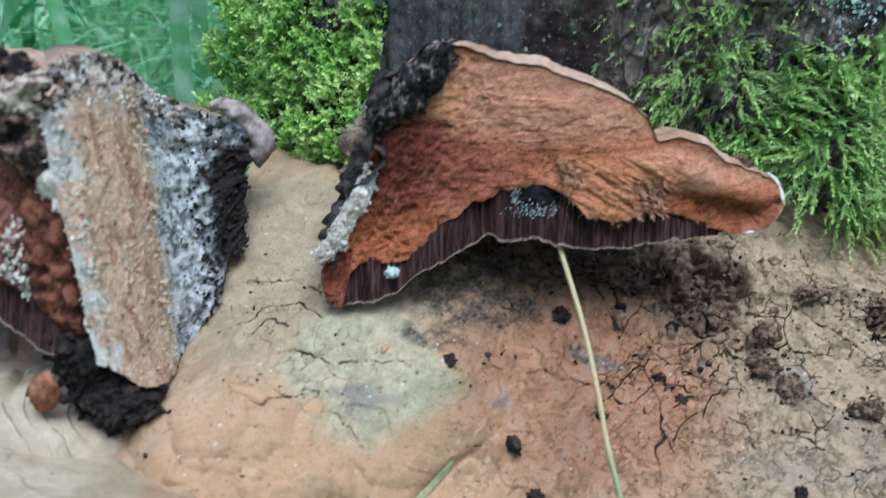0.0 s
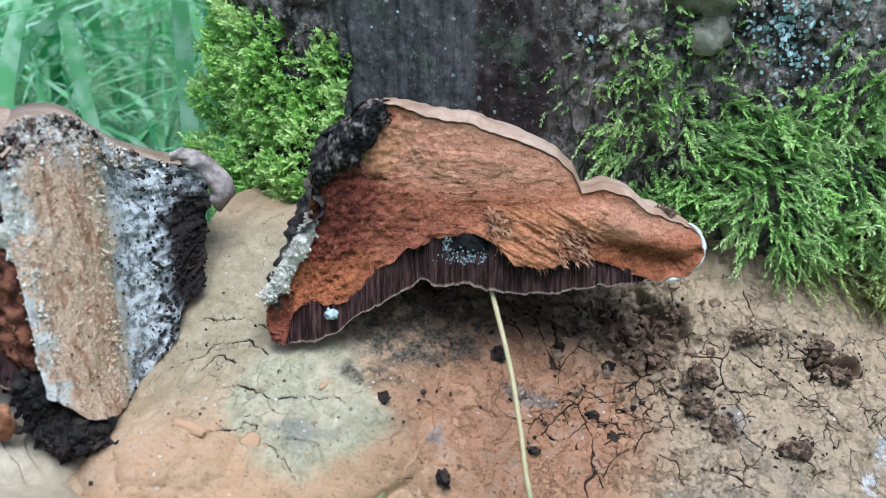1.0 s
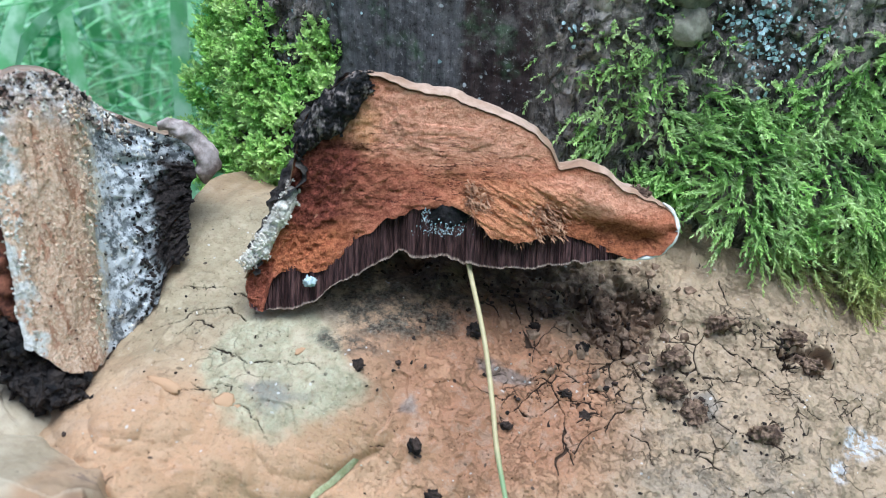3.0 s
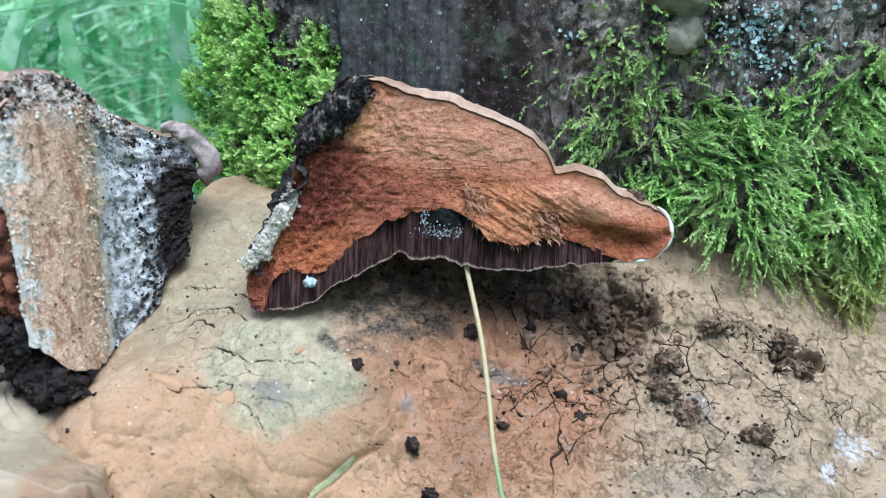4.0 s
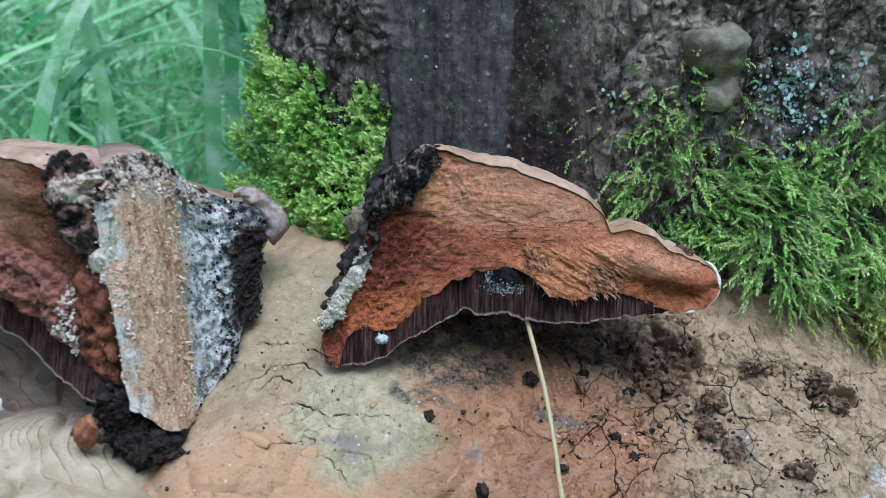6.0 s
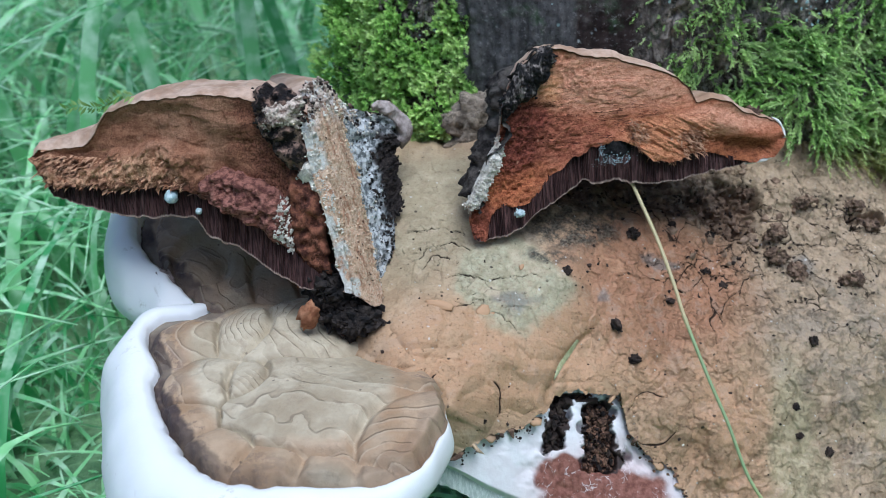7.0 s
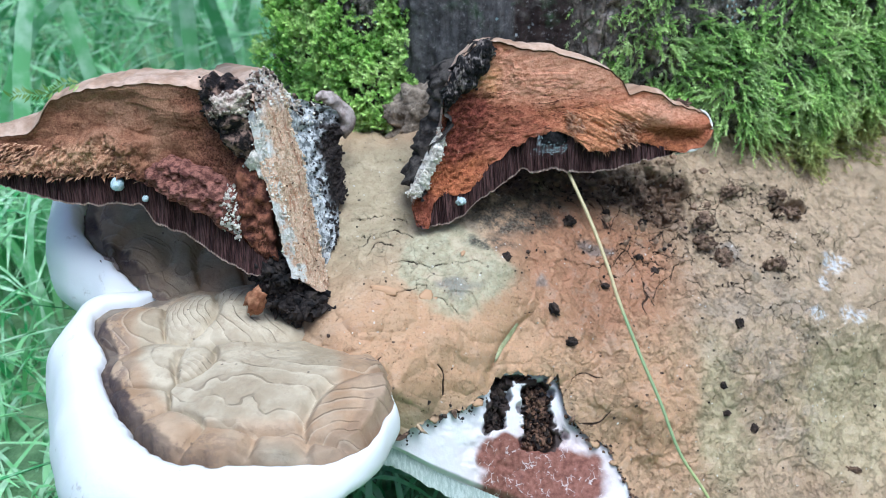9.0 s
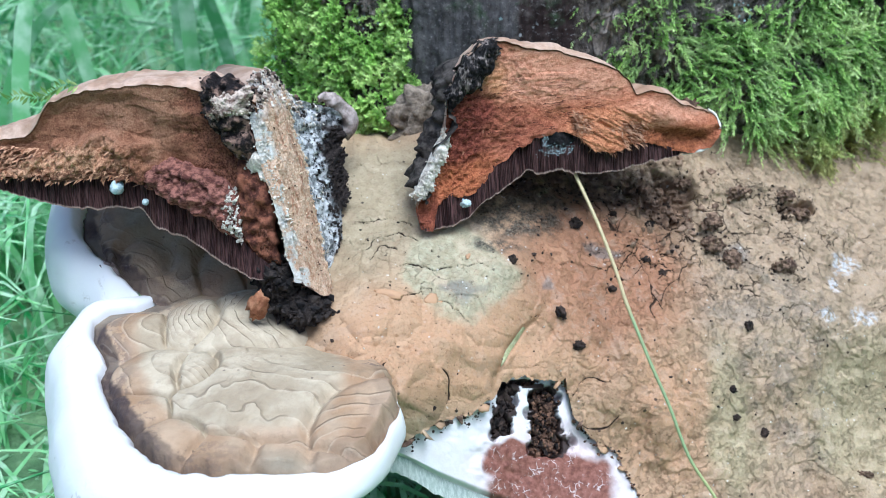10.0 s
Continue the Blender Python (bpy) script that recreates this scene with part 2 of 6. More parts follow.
    zone = k.ramp(k.math("ADD", k.split(p, 0), mul(blotch, 0.05)), 0.02, 0.07, 0.28, 1.0)
    h = k.math("ADD", mul(mul(fine, zone), 0.75), mul(k.noise(p, 90, 4, 0.6), 0.6))
    h = k.math("ADD", h, mul(mul(grit, zone), 0.18))
    h = k.math("ADD", h, mul(mul(k.ramp(scurf, 0.50, 0.57), zone), 0.26))
    h = k.math("SUBTRACT", h, mul(crack, 0.6))
    return k.done(c, k.bump(h, 0.0016, 1.0), k.ramp(blotch, 0.3, 0.7, 0.55, 0.8))


def lobe_material(name="lobe_skin", tone=1.0):
    """Zoned grey-tan skin of a shelf lobe, rustier towards the margin."""
    k = Kit(name, 0.7, 0.3)
    p = k.plan()          # x: angle as metres round the border, y: 0 in the middle to 1 at the border
    o = k.world()
    blotch = k.noise(o, 45, 5, 0.6)
    fine = k.noise(o, 300, 4, 0.6)
    r = k.math("ADD", k.split(p, 1), k.math("MULTIPLY", k.noise(o, 50, 3), 0.18))
    zone = k.noise(o, 48, 4, 0.6)
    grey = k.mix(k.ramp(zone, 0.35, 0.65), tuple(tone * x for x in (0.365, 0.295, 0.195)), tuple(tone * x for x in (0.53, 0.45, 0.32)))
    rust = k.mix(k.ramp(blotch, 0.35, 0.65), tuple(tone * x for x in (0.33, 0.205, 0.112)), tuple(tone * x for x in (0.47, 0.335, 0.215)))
    colour = k.mix(k.math("MULTIPLY", k.ramp(r, 0.70, 0.84), k.ramp(k.noise(o, 26, 2), 0.32, 0.46)), grey, rust)
    stain = k.math("MULTIPLY", k.math("MULTIPLY", k.ramp(r, 0.74, 0.94), k.ramp(k.split(p, 0), 0.22, 0.25, 1.0, 0.15)), k.ramp(k.noise(o, 85, 6, 0.75), 0.50, 0.57))
    colour = k.mix(k.math("MULTIPLY", stain, 0.55), colour, (0.085, 0.055, 0.058))
    colour = k.mix(k.ramp(k.math("ADD", r, k.math("MULTIPLY", k.noise(o, 300, 3), 0.05)), 0.985, 1.03, 0.0, 0.95), colour, k.mix(k.math("MULTIPLY", k.ramp(k.split(p, 0), 0.095, 0.115), k.ramp(k.split(p, 0), 0.20, 0.235, 1.0, 0.25)), colour, (0.030, 0.019, 0.024)))
    colour = k.mix(k.ramp(fine, 0.3, 0.75, 0.0, 0.25), colour, (0.24, 0.17, 0.10))
    growth = k.math("FRACT", k.math("ADD", k.stored("ring"), k.math("MULTIPLY", fine, 0.06)))
    fresh = k.ramp(k.noise(o, 40, 3), 0.36, 0.56)
    colour = k.mix(k.math("MULTIPLY", k.ramp(growth, 0.30, 0.86), k.math("MULTIPLY", fresh, 0.36)), colour, tuple(tone * x for x in (0.27, 0.205, 0.130)))
    colour = k.mix(k.math("MULTIPLY", k.ramp(growth, 0.05, 0.22, 1.0, 0.0), k.math("MULTIPLY", fresh, 0.30)), colour, tuple(tone * x for x in (0.60, 0.51, 0.37)))
    growth = k.math("MULTIPLY", k.ramp(growth, 0.86, 0.97), k.math("MULTIPLY", k.ramp(k.noise(o, 75, 3), 0.42, 0.54), k.ramp(growth, 0.985, 1.0, 1.0, 0.0)))
    colour = k.mix(k.math("MULTIPLY", growth, 0.20), colour, (0.13, 0.09, 0.06))
    mottle = k.noise(o, 170, 6, 0.75)
    colour = k.mix(k.ramp(mottle, 0.54, 0.66, 0.0, 0.35), colour, tuple(tone * x for x in (0.25, 0.185, 0.125)))
    speck = k.math("MULTIPLY", k.ramp(k.cells(o, 190), 0.07, 0.11, 1.0, 0.0), k.ramp(k.noise(o, 70, 2), 0.55, 0.62))
    colour = k.mix(k.math("MULTIPLY", speck, 0.7), colour, (0.07, 0.05, 0.04))
    h = k.math("ADD", k.math("MULTIPLY", fine, 0.6), k.math("MULTIPLY", mottle, 0.8))
    h = k.math("SUBTRACT", h, k.math("MULTIPLY", growth, 0.5))
    return k.done(colour, k.bump(h, 0.0009, 0.9))


def white_material(name="white_margin", tint=(0.75, 0.745, 0.735)):
    k = Kit(name, 0.6, 0.3)
    o = k.world()
    c = k.mix(k.ramp(k.noise(o, 70, 4), 0.35, 0.7, 0.0, 0.5), tint, (0.70, 0.69, 0.67))
    smut = k.math("MULTIPLY", k.ramp(k.noise(o, 60, 3), 0.62, 0.68), k.ramp(k.noise(o, 420, 4, 0.7), 0.5, 0.6))
    c = k.mix(k.math("MULTIPLY", smut, 0.6), c, (0.42, 0.38, 0.34))
    h = k.math("ADD", k.noise(o, 180, 4), k.math("MULTIPLY", k.noise(o, 900, 2), 0.2))
    return k.done(c, k.bump(h, 0.0005, 0.5))


def torn_flesh_material():
    """Torn corky flesh of the upright piece: tan above, rust in the middle, oxblood core, a dark lip towards its thin end."""
    k = Kit("cork_flesh", 0.9, 0.1)
    o = k.world()
    f = k.upright(o)
    w = k.warped(k.warped(f, 90, 0.008), 420, 0.0024)
    mul, top = (lambda a, b: k.math("MULTIPLY", a, b)), (lambda a, b: k.math("MAXIMUM", a, b))
    spot = lambda *a: k.spot(w, *(x + 0.0052 if n < 2 else x for n, x in enumerate(a)))
    fib = k.noise(k.warped(k.scaled(o, (0.8, 1.0, 1.4)), 90, 0.008), 430, 6, 0.72)
    hair = k.noise(k.scaled(o, (1.3, 1.0, 1.3)), 1300, 4, 0.72)
    both = k.math("ADD", mul(fib, 0.6), mul(hair, 0.4))
    pair = lambda a, b, lo=0.38, hi=0.60: k.mix(k.ramp(both, lo, hi), tuple(1.22 * x for x in a), tuple(1.22 * x for x in b))
    c = pair((0.25, 0.078, 0.037), (0.47, 0.182, 0.094))
    c = k.mix(mul(top(spot(0.028, 0.387, 0.040, 0.0120, 0.35), spot(0.070, 0.3685, 0.022, 0.0055, 0.4)), 0.9), c, pair((0.41, 0.170, 0.094), (0.62, 0.325, 0.205)))
    c = k.mix(mul(spot(-0.0025, 0.3845, 0.0065, 0.0070, 0.5), 0.8), c, pair((0.44, 0.190, 0.075), (0.62, 0.33, 0.165)))
    c = k.mix(mul(spot(0.004, 0.3660, 0.020, 0.0095, 0.5), 0.8), c, pair((0.15, 0.042, 0.025), (0.31, 0.112, 0.064)))
    c = k.mix(mul(spot(-0.0165, 0.3500, 0.0150, 0.0110, 0.4), 0.85), c, pair((0.19, 0.052, 0.022), (0.42, 0.145, 0.060)))
    c = k.mix(mul(top(spot(-0.0110, 0.3750, 0.0110, 0.0100, 0.4), spot(-0.0160, 0.3630, 0.0110, 0.0085, 0.5)), 0.9), c, pair((0.055, 0.014, 0.011), (0.22, 0.062, 0.040)))
    c = k.mix(mul(spot(-0.0275, 0.3370, 0.0060, 0.0075, 0.3), 0.8), c, pair((0.10, 0.026, 0.018), (0.27, 0.085, 0.050)))
    c = k.mix(mul(spot(0.0455, 0.3630, 0.0175, 0.0085, 0.4), 0.85), c, pair((0.27, 0.088, 0.034), (0.58, 0.262, 0.128), 0.36, 0.58))
    c = k.mix(mul(top(spot(0.0760, 0.3560, 0.0155, 0.0048, 0.25), spot(0.0600, 0.3590, 0.010, 0.0035, 0.4)), 0.88), c, pair((0.085, 0.026, 0.011), (0.27, 0.098, 0.040)))
    # cracks that follow the growth, and small pits
    line = k.math("ABSOLUTE", k.math("SUBTRACT", k.noise(k.warped(k.scaled(o, (0.34, 1.0, 3.0)), 60, 0.008), 115, 4, 0.6), 0.5))
    line = mul(k.ramp(line, 0.002, 0.014, 1.0, 0.0), mul(spot(0.008, 0.3720, 0.036, 0.0130, 0.4), k.ramp(k.noise(o, 70, 3), 0.38, 0.48)))
    cross = k.math("ABSOLUTE", k.math("SUBTRACT", k.noise(k.warped(k.scaled(o, (2.6, 1.0, 0.5)), 60, 0.010), 120, 3, 0.6), 0.5))
    line = top(line, mul(k.ramp(cross, 0.001, 0.006, 0.7, 0.0), mul(spot(0.024, 0.3720, 0.020, 0.0120, 0.4), k.ramp(k.noise(o, 90, 3), 0.52, 0.60))))
    c = k.mix(mul(line, 0.88), c, (0.060, 0.018, 0.013))
    edge = k.ramp(k.math("ADD", k.split(k.plan(), 1), mul(k.math("SUBTRACT", hair, 0.5), 0.03)), 0.978, 0.990)
    c = k.mix(mul(edge, 0.8), c, (0.045, 0.024, 0.016))
    pit = k.ramp(k.noise(k.scaled(o, (0.8, 1.0, 1.4)), 700, 4, 0.75), 0.34, 0.41, 1.0, 0.0)
    c = k.mix(mul(pit, 0.35), c, (0.060, 0.020, 0.013))
    c = k.mix(k.ramp(k.noise(o, 340, 5, 0.75), 0.62, 0.69, 0.0, 0.35), c, (0.60, 0.34, 0.20))
    h = k.math("ADD", k.math("ADD", fib, mul(hair, 0.9)), mul(k.noise(o, 130, 5, 0.7), 0.8))
    h = k.math("SUBTRACT", h, mul(k.math("ADD", pit, line), 0.5))
    return k.done(c, k.bump(h, 0.0009, 1.0))


def planed_flesh_material():
    """The leaning piece: a planed brown facet above, a woolly tan fringe below it, dark towards the core."""
    k = Kit("planed_flesh", 0.9, 0.1)
    p = k.plan()         # x from the core outwards, y from the tubes (0) to the crust (1)
    o = k.world()
    mul = lambda a, b: k.math("MULTIPLY", a, b)
    fib = k.noise(k.warped(k.scaled(o, (0.6, 1.0, 1.4)), 60, 0.012), 330, 7, 0.75)
    hair = k.noise(k.scaled(o, (1.4, 1.0, 1.4)), 1000, 4, 0.72)
    both = k.math("ADD", mul(fib, 0.55), mul(hair, 0.45))
    sweep = k.noise(k.warped(k.scaled(o, (0.7, 1.0, 0.9)), 40, 0.03), 55, 4, 0.6)
    c = k.mix(k.ramp(both, 0.38, 0.62), (0.150, 0.062, 0.033), (0.310, 0.150, 0.083))
    c = k.mix(k.ramp(sweep, 0.46, 0.62, 0.0, 0.7), c, k.mix(k.ramp(hair, 0.35, 0.65), (0.25, 0.125, 0.070), (0.38, 0.215, 0.130)))
    y = k.math("ADD", k.split(p, 1), mul(k.math("SUBTRACT", fib, 0.5), 0.5))
    fringe = mul(k.ramp(y, 0.34, 0.46, 1.0, 0.0), k.ramp(k.split(p, 0), 0.040, 0.060))
    c = k.mix(mul(fringe, 0.9), c, k.mix(k.ramp(both, 0.38, 0.60), (0.24, 0.105, 0.052), (0.66, 0.385, 0.225)))
    core = k.ramp(k.math("ADD", k.split(p, 0), mul(k.math("SUBTRACT", fib, 0.5), 0.03)), 0.012, 0.034, 1.0, 0.0)
    c = k.mix(mul(core, 0.85), c, k.mix(k.ramp(hair, 0.36, 0.62), (0.045, 0.016, 0.012), (0.22, 0.088, 0.052)))
    low = k.ramp(y, 0.02, 0.14, 1.0, 0.0)
    c = k.mix(mul(low, 0.75), c, (0.055, 0.020, 0.012))
    pit = k.ramp(k.noise(o, 480, 4, 0.75), 0.33, 0.41, 1.0, 0.0)
    c = k.mix(mul(pit, 0.4), c, (0.05, 0.02, 0.013))
    h = k.math("ADD", k.math("ADD", fib, mul(hair, 0.8)), mul(sweep, 0.7))
    return k.done(c, k.bump(k.math("SUBTRACT", h, mul(pit, 0.5)), 0.0007, 1.0))


def tube_material():
    k = Kit("pore_tubes", 0.8, 0.2)
    p = k.plan()
    o = k.world()
    c = k.mix(k.ramp(k.noise(k.scaled(o, (9.0, 3.0, 0.6)), 170, 3, 0.6), 0.35, 0.68), (0.018, 0.008, 0.008), (0.100, 0.050, 0.045))
    c = k.mix(k.ramp(k.noise(o, 60, 3), 0.5, 0.7, 0.0, 0.5), c, (0.035, 0.018, 0.016))
    c = k.mix(k.ramp(k.split(p, 1), 0.02, 0.07, 0.75, 0.0), c, (0.40, 0.30, 0.24))
    return k.done(c)


def simple(name, a, b, scale, rough=0.85, depth=0.0006, stretch=(1, 1, 1), spec=0.25, fine=None, sharp=(0.38, 0.62)):
    k = Kit(name, rough, spec)
    o = k.world()
    v = k.scaled(o, stretch)
    n = k.noise(v, scale, 5, 0.65)
    c = k.mix(k.ramp(n, *sharp), a, b)
    f = k.noise(v, fine or scale * 6, 4, 0.65)
    c = k.mix(k.ramp(f, 0.35, 0.75, 0.0, 0.35), c, tuple(0.5 * x for x in a))
    return k.done(c, k.bump(k.math("ADD", n, k.math("MULTIPLY", f, 0.5)), depth, 0.9))


def bark_material():
    k = Kit("bark", 0.9, 0.2)
    o = k.world()
    n = k.noise(k.scaled(o, (1, 1, 0.35)), 70, 6, 0.7)
    c = k.mix(k.ramp(n, 0.35, 0.68), (0.062, 0.053, 0.045), (0.50, 0.43, 0.36))
    dead = k.math("MULTIPLY", k.ramp(k.math("ADD", k.split(o, 0), k.math("MULTIPLY", n, 0.012)), -0.034, -0.022), k.ramp(k.math("ADD", k.split(o, 0), k.math("MULTIPLY", n, 0.02)), 0.052, 0.066, 1.0, 0.0))
    grain = k.noise(k.scaled(o, (1, 1, 0.10)), 260, 5, 0.65)
    left = k.mix(k.ramp(grain, 0.3, 0.7), (0.050, 0.048, 0.047), (0.125, 0.120, 0.116))
    right = k.mix(k.ramp(grain, 0.3, 0.7), (0.018, 0.013, 0.012), (0.048, 0.033, 0.029))
    wood = k.mix(k.ramp(k.split(o, 0), 0.0195, 0.0215), left, right)
    c = k.mix(dead, c, wood)
    grey = k.ramp(k.noise(o, 36, 5, 0.7), 0.52, 0.66)
    c = k.mix(k.math("MULTIPLY", grey, 0.5), c, (0.20, 0.185, 0.165))
    alga = k.ramp(k.noise(o, 50, 4, 0.7), 0.56, 0.70)
    c = k.mix(k.math("MULTIPLY", alga, 0.6), c, (0.060, 0.105, 0.050))
    speck = k.math("MULTIPLY", k.ramp(k.cells(k.warped(o, 200, 0.003), 170), 0.10, 0.16, 1.0, 0.0), k.ramp(k.noise(o, 45, 3), 0.52, 0.60))
    c = k.mix(k.math("MULTIPLY", speck, 0.75), c, (0.46, 0.49, 0.48))
    pit = k.noise(o, 480, 5, 0.75)
    c = k.mix(k.ramp(pit, 0.32, 0.5, 0.75, 0.0), c, (0.014, 0.012, 0.011))
    c = k.mix(k.ramp(pit, 0.56, 0.68, 0.0, 0.6), c, (0.33, 0.315, 0.295))
    plate = k.noise(k.scaled(o, (1, 1, 0.7)), 165, 6, 0.75)
    c = k.mix(k.math("MULTIPLY", k.ramp(plate, 0.54, 0.60), k.math("SUBTRACT", 1.0, dead)), c, k.mix(pit, (0.26, 0.19, 0.14), (0.60, 0.54, 0.47)))
    rift = k.cells(k.warped(k.scaled(o, (1, 1, 0.55)), 90, 0.010), 95, "DISTANCE_TO_EDGE")
    rift = k.math("MULTIPLY", k.ramp(rift, 0.02, 0.10, 1.0, 0.0), k.math("SUBTRACT", 1.0, dead))
    c = k.mix(k.math("MULTIPLY", rift, 0.5), c, (0.016, 0.014, 0.012))
    h = k.math("ADD", k.math("ADD", n, k.math("MULTIPLY", k.ramp(plate, 0.5, 0.6), 0.35)), k.math("MULTIPLY", pit, 0.55))
    h = k.math("SUBTRACT", h, k.math("MULTIPLY", rift, 0.6))
    h = k.mix(dead, h, k.math("ADD", k.math("MULTIPLY", grain, 0.25), k.math("MULTIPLY", pit, 0.12)))
    return k.done(c, k.bump(h, 0.0028, 1.0))


def leaf_material(name, dark, light, tip, rough=0.55, dry=None, shoot=False):
    """Foliage: a random tone for each leaf or blade, and light that comes through."""
    k = Kit(name, rough, 0.3)
    o = k.world()
    i = k.island()
    if shoot:
        i = k.math("ADD", k.math("MULTIPLY", i, 0.3), k.math("MULTIPLY", k.stored("youth"), 0.8))
    c = k.mix(i, dark, light)
    c = k.mix(k.ramp(k.noise(o, 60, 3), 0.4, 0.7, 0.0, 0.7), c, tip)
    if dry:
        old = k.math("MULTIPLY", k.ramp(k.math("ADD", k.split(o, 2), k.math("MULTIPLY", k.noise(o, 55, 3), 0.05)), 0.335, 0.365, 1.0, 0.0), 0.8)
        c = k.mix(old, c, dry)
    k.put(k.b, "Base Color", c)
    k.b.inputs["Subsurface Weight"].default_value = 0.0
    tr = k.t.nodes.new("ShaderNodeBsdfTranslucent")
    k.put(tr, 0, c)
    ms = k.t.nodes.new("ShaderNodeMixShader")
    ms.inputs[0].default_value = 0.35
    k.t.links.new(k.b.outputs[0], ms.inputs[1])
    k.t.links.new(tr.outputs[0], ms.inputs[2])
    k.t.links.new(ms.outputs[0], k.t.nodes["Material Output"].inputs[0])
    return k.mat


def wound_material():
    """White context with an oxblood bruise, speckled pale."""
    k = Kit("broken_flesh", 0.65, 0.3)
    p = k.plan()
    w = k.warped(p, 110, 0.010)
    f = k.noise(p, 420, 4, 0.65)
    c = k.mix(k.ramp(k.noise(p, 90, 4), 0.35, 0.7), (0.72, 0.70, 0.685), (0.63, 0.585, 0.575))
    blush = k.spot(w, 0.017, 0.087, 0.032, 0.022, 0.3)
    c = k.mix(k.math("MULTIPLY", blush, 0.35), c, (0.55, 0.33, 0.30))
    red = k.math("MAXIMUM", k.spot(w, 0.018, 0.090, 0.027, 0.0155, 0.12), k.spot(w, 0.004, 0.078, 0.012, 0.008, 0.15))
    oxb = k.mix(k.ramp(f, 0.3, 0.7), (0.13, 0.045, 0.030), (0.27, 0.118, 0.085))
    ring = k.math("MULTIPLY", k.ramp(k.cells(k.warped(p, 300, 0.004), 330, "DISTANCE_TO_EDGE"), 0.02, 0.07, 1.0, 0.0), k.ramp(k.noise(p, 150, 4, 0.7), 0.50, 0.60))
    oxb = k.mix(k.math("MULTIPLY", ring, 0.7), oxb, (0.66, 0.58, 0.55))
    c = k.mix(red, c, oxb)
    hw = k.warped(p, 260, 0.007)
    dirt = None
    for x, y, rx, ry in HOLES:
        s = k.spot(hw, x + 0.0035, y + 0.0035, rx, ry, 0.10)
        dirt = s if dirt is None else k.math("MAXIMUM", dirt, s)
    c = k.mix(dirt, c, (0.035, 0.022, 0.018))
    h = k.math("ADD", k.noise(p, 140, 4), k.math("MULTIPLY", f, 0.3))
    return k.done(c, k.bump(h, 0.0008, 0.7))


def wood_face_material():
    """Weathered attachment face: tan wood fibre, then grey-white mould, then black rot."""
    k = Kit("attachment_face", 0.9, 0.15)
    p = k.plan()          # x from the corner (0) to the back edge (1), y upwards
    o = k.world()
    a = k.math("ADD", k.split(p, 0), k.math("MULTIPLY", k.math("SUBTRACT", k.noise(o, 130, 5, 0.7), 0.5), 0.34))
    fib = k.noise(k.scaled(o, (1, 1, 1.5)), 800, 6, 0.75)
    gran = k.noise(o, 1300, 4, 0.75)
    tan = k.mix(k.ramp(fib, 0.3, 0.7), (0.52, 0.300, 0.180), (0.84, 0.66, 0.48))
    tan = k.mix(k.ramp(k.noise(k.scaled(o, (1, 1, 0.22)), 210, 6, 0.75), 0.50, 0.60, 0.0, 0.8), tan, (0.40, 0.195, 0.11))
    white = k.mix(k.ramp(gran, 0.35, 0.65), (0.60, 0.55, 0.46), (0.78, 0.76, 0.71))
    c = k.mix(k.ramp(k.math("ADD", a, k.math("MULTIPLY", k.ramp(k.noise(o, 75, 3), 0.42, 0.58), 0.2)), 0.07, 0.16), white, tan)
    strip = k.ramp(a, 0.46, 0.52)
    c = k.mix(strip, c, k.mix(k.ramp(gran, 0.3, 0.7), (0.66, 0.55, 0.38), (0.82, 0.75, 0.60)))
    mould = k.mix(k.ramp(k.noise(o, 260, 6, 0.75), 0.42, 0.56), (0.15, 0.16, 0.16), (0.68, 0.69, 0.68))
    c = k.mix(k.ramp(a, 0.56, 0.63), c, mould)
    rot = k.mix(k.ramp(gran, 0.35, 0.7), (0.012, 0.010, 0.010), (0.055, 0.042, 0.036))
    c = k.mix(k.ramp(a, 0.79, 0.88), c, rot)
    top = k.ramp(k.math("ADD", k.split(p, 1), k.math("MULTIPLY", k.noise(o, 110, 4), 0.25)), 0.93, 1.06)
    c = k.mix(k.math("MULTIPLY", top, 0.75), c, mould)
    h = k.math("ADD", fib, k.math("MULTIPLY", gran, 0.5))
    return k.done(c, k.bump(h, 0.0009, 1.0))


M_CAP, M_LOBE, M_WHITE, M_FLESH, M_TUBE = cap_material(), lobe_material(), white_material(), torn_flesh_material(), tube_material()
# brown lobe skin toned down to paint in shade under the leaning piece
M_LOBE_SHADED = lobe_material("shaded_lobe_skin", 0.72)
M_FLESH_DARK = planed_flesh_material()
M_WOOL = simple("torn_wool", (0.23, 0.100, 0.048), (0.60, 0.345, 0.200), 330, 0.9, 0.0004)
M_REDCORE = simple("red_core", (0.060, 0.020, 0.013), (0.26, 0.100, 0.055), 260, 0.9, 0.0012)
M_BARK, M_WOUND, M_WOOD = bark_material(), wound_material(), wood_face_material()
M_CRUST = simple("crust_skin", (0.36, 0.225, 0.145), (0.54, 0.385, 0.285), 60, 0.6, 0.0006)
M_PORE = simple("pore_surface", (0.34, 0.24, 0.18), (0.50, 0.40, 0.32), 200, 0.8, 0.0003)
M_ROT = simple("black_rot", (0.008, 0.007, 0.007), (0.045, 0.034, 0.028), 220, 0.85, 0.0012)
M_SCAR = simple("margin_scar", (0.10, 0.065, 0.055), (0.42, 0.34, 0.31), 300, 0.85, 0.0006)
M_HOLE = simple("black_hollow", (0.004, 0.004, 0.004), (0.016, 0.013, 0.013), 300, 0.9, 0.0008)
M_OLDBARK = simple("old_bark", (0.018, 0.015, 0.014), (0.10, 0.085, 0.072), 170, 0.95, 0.0016)
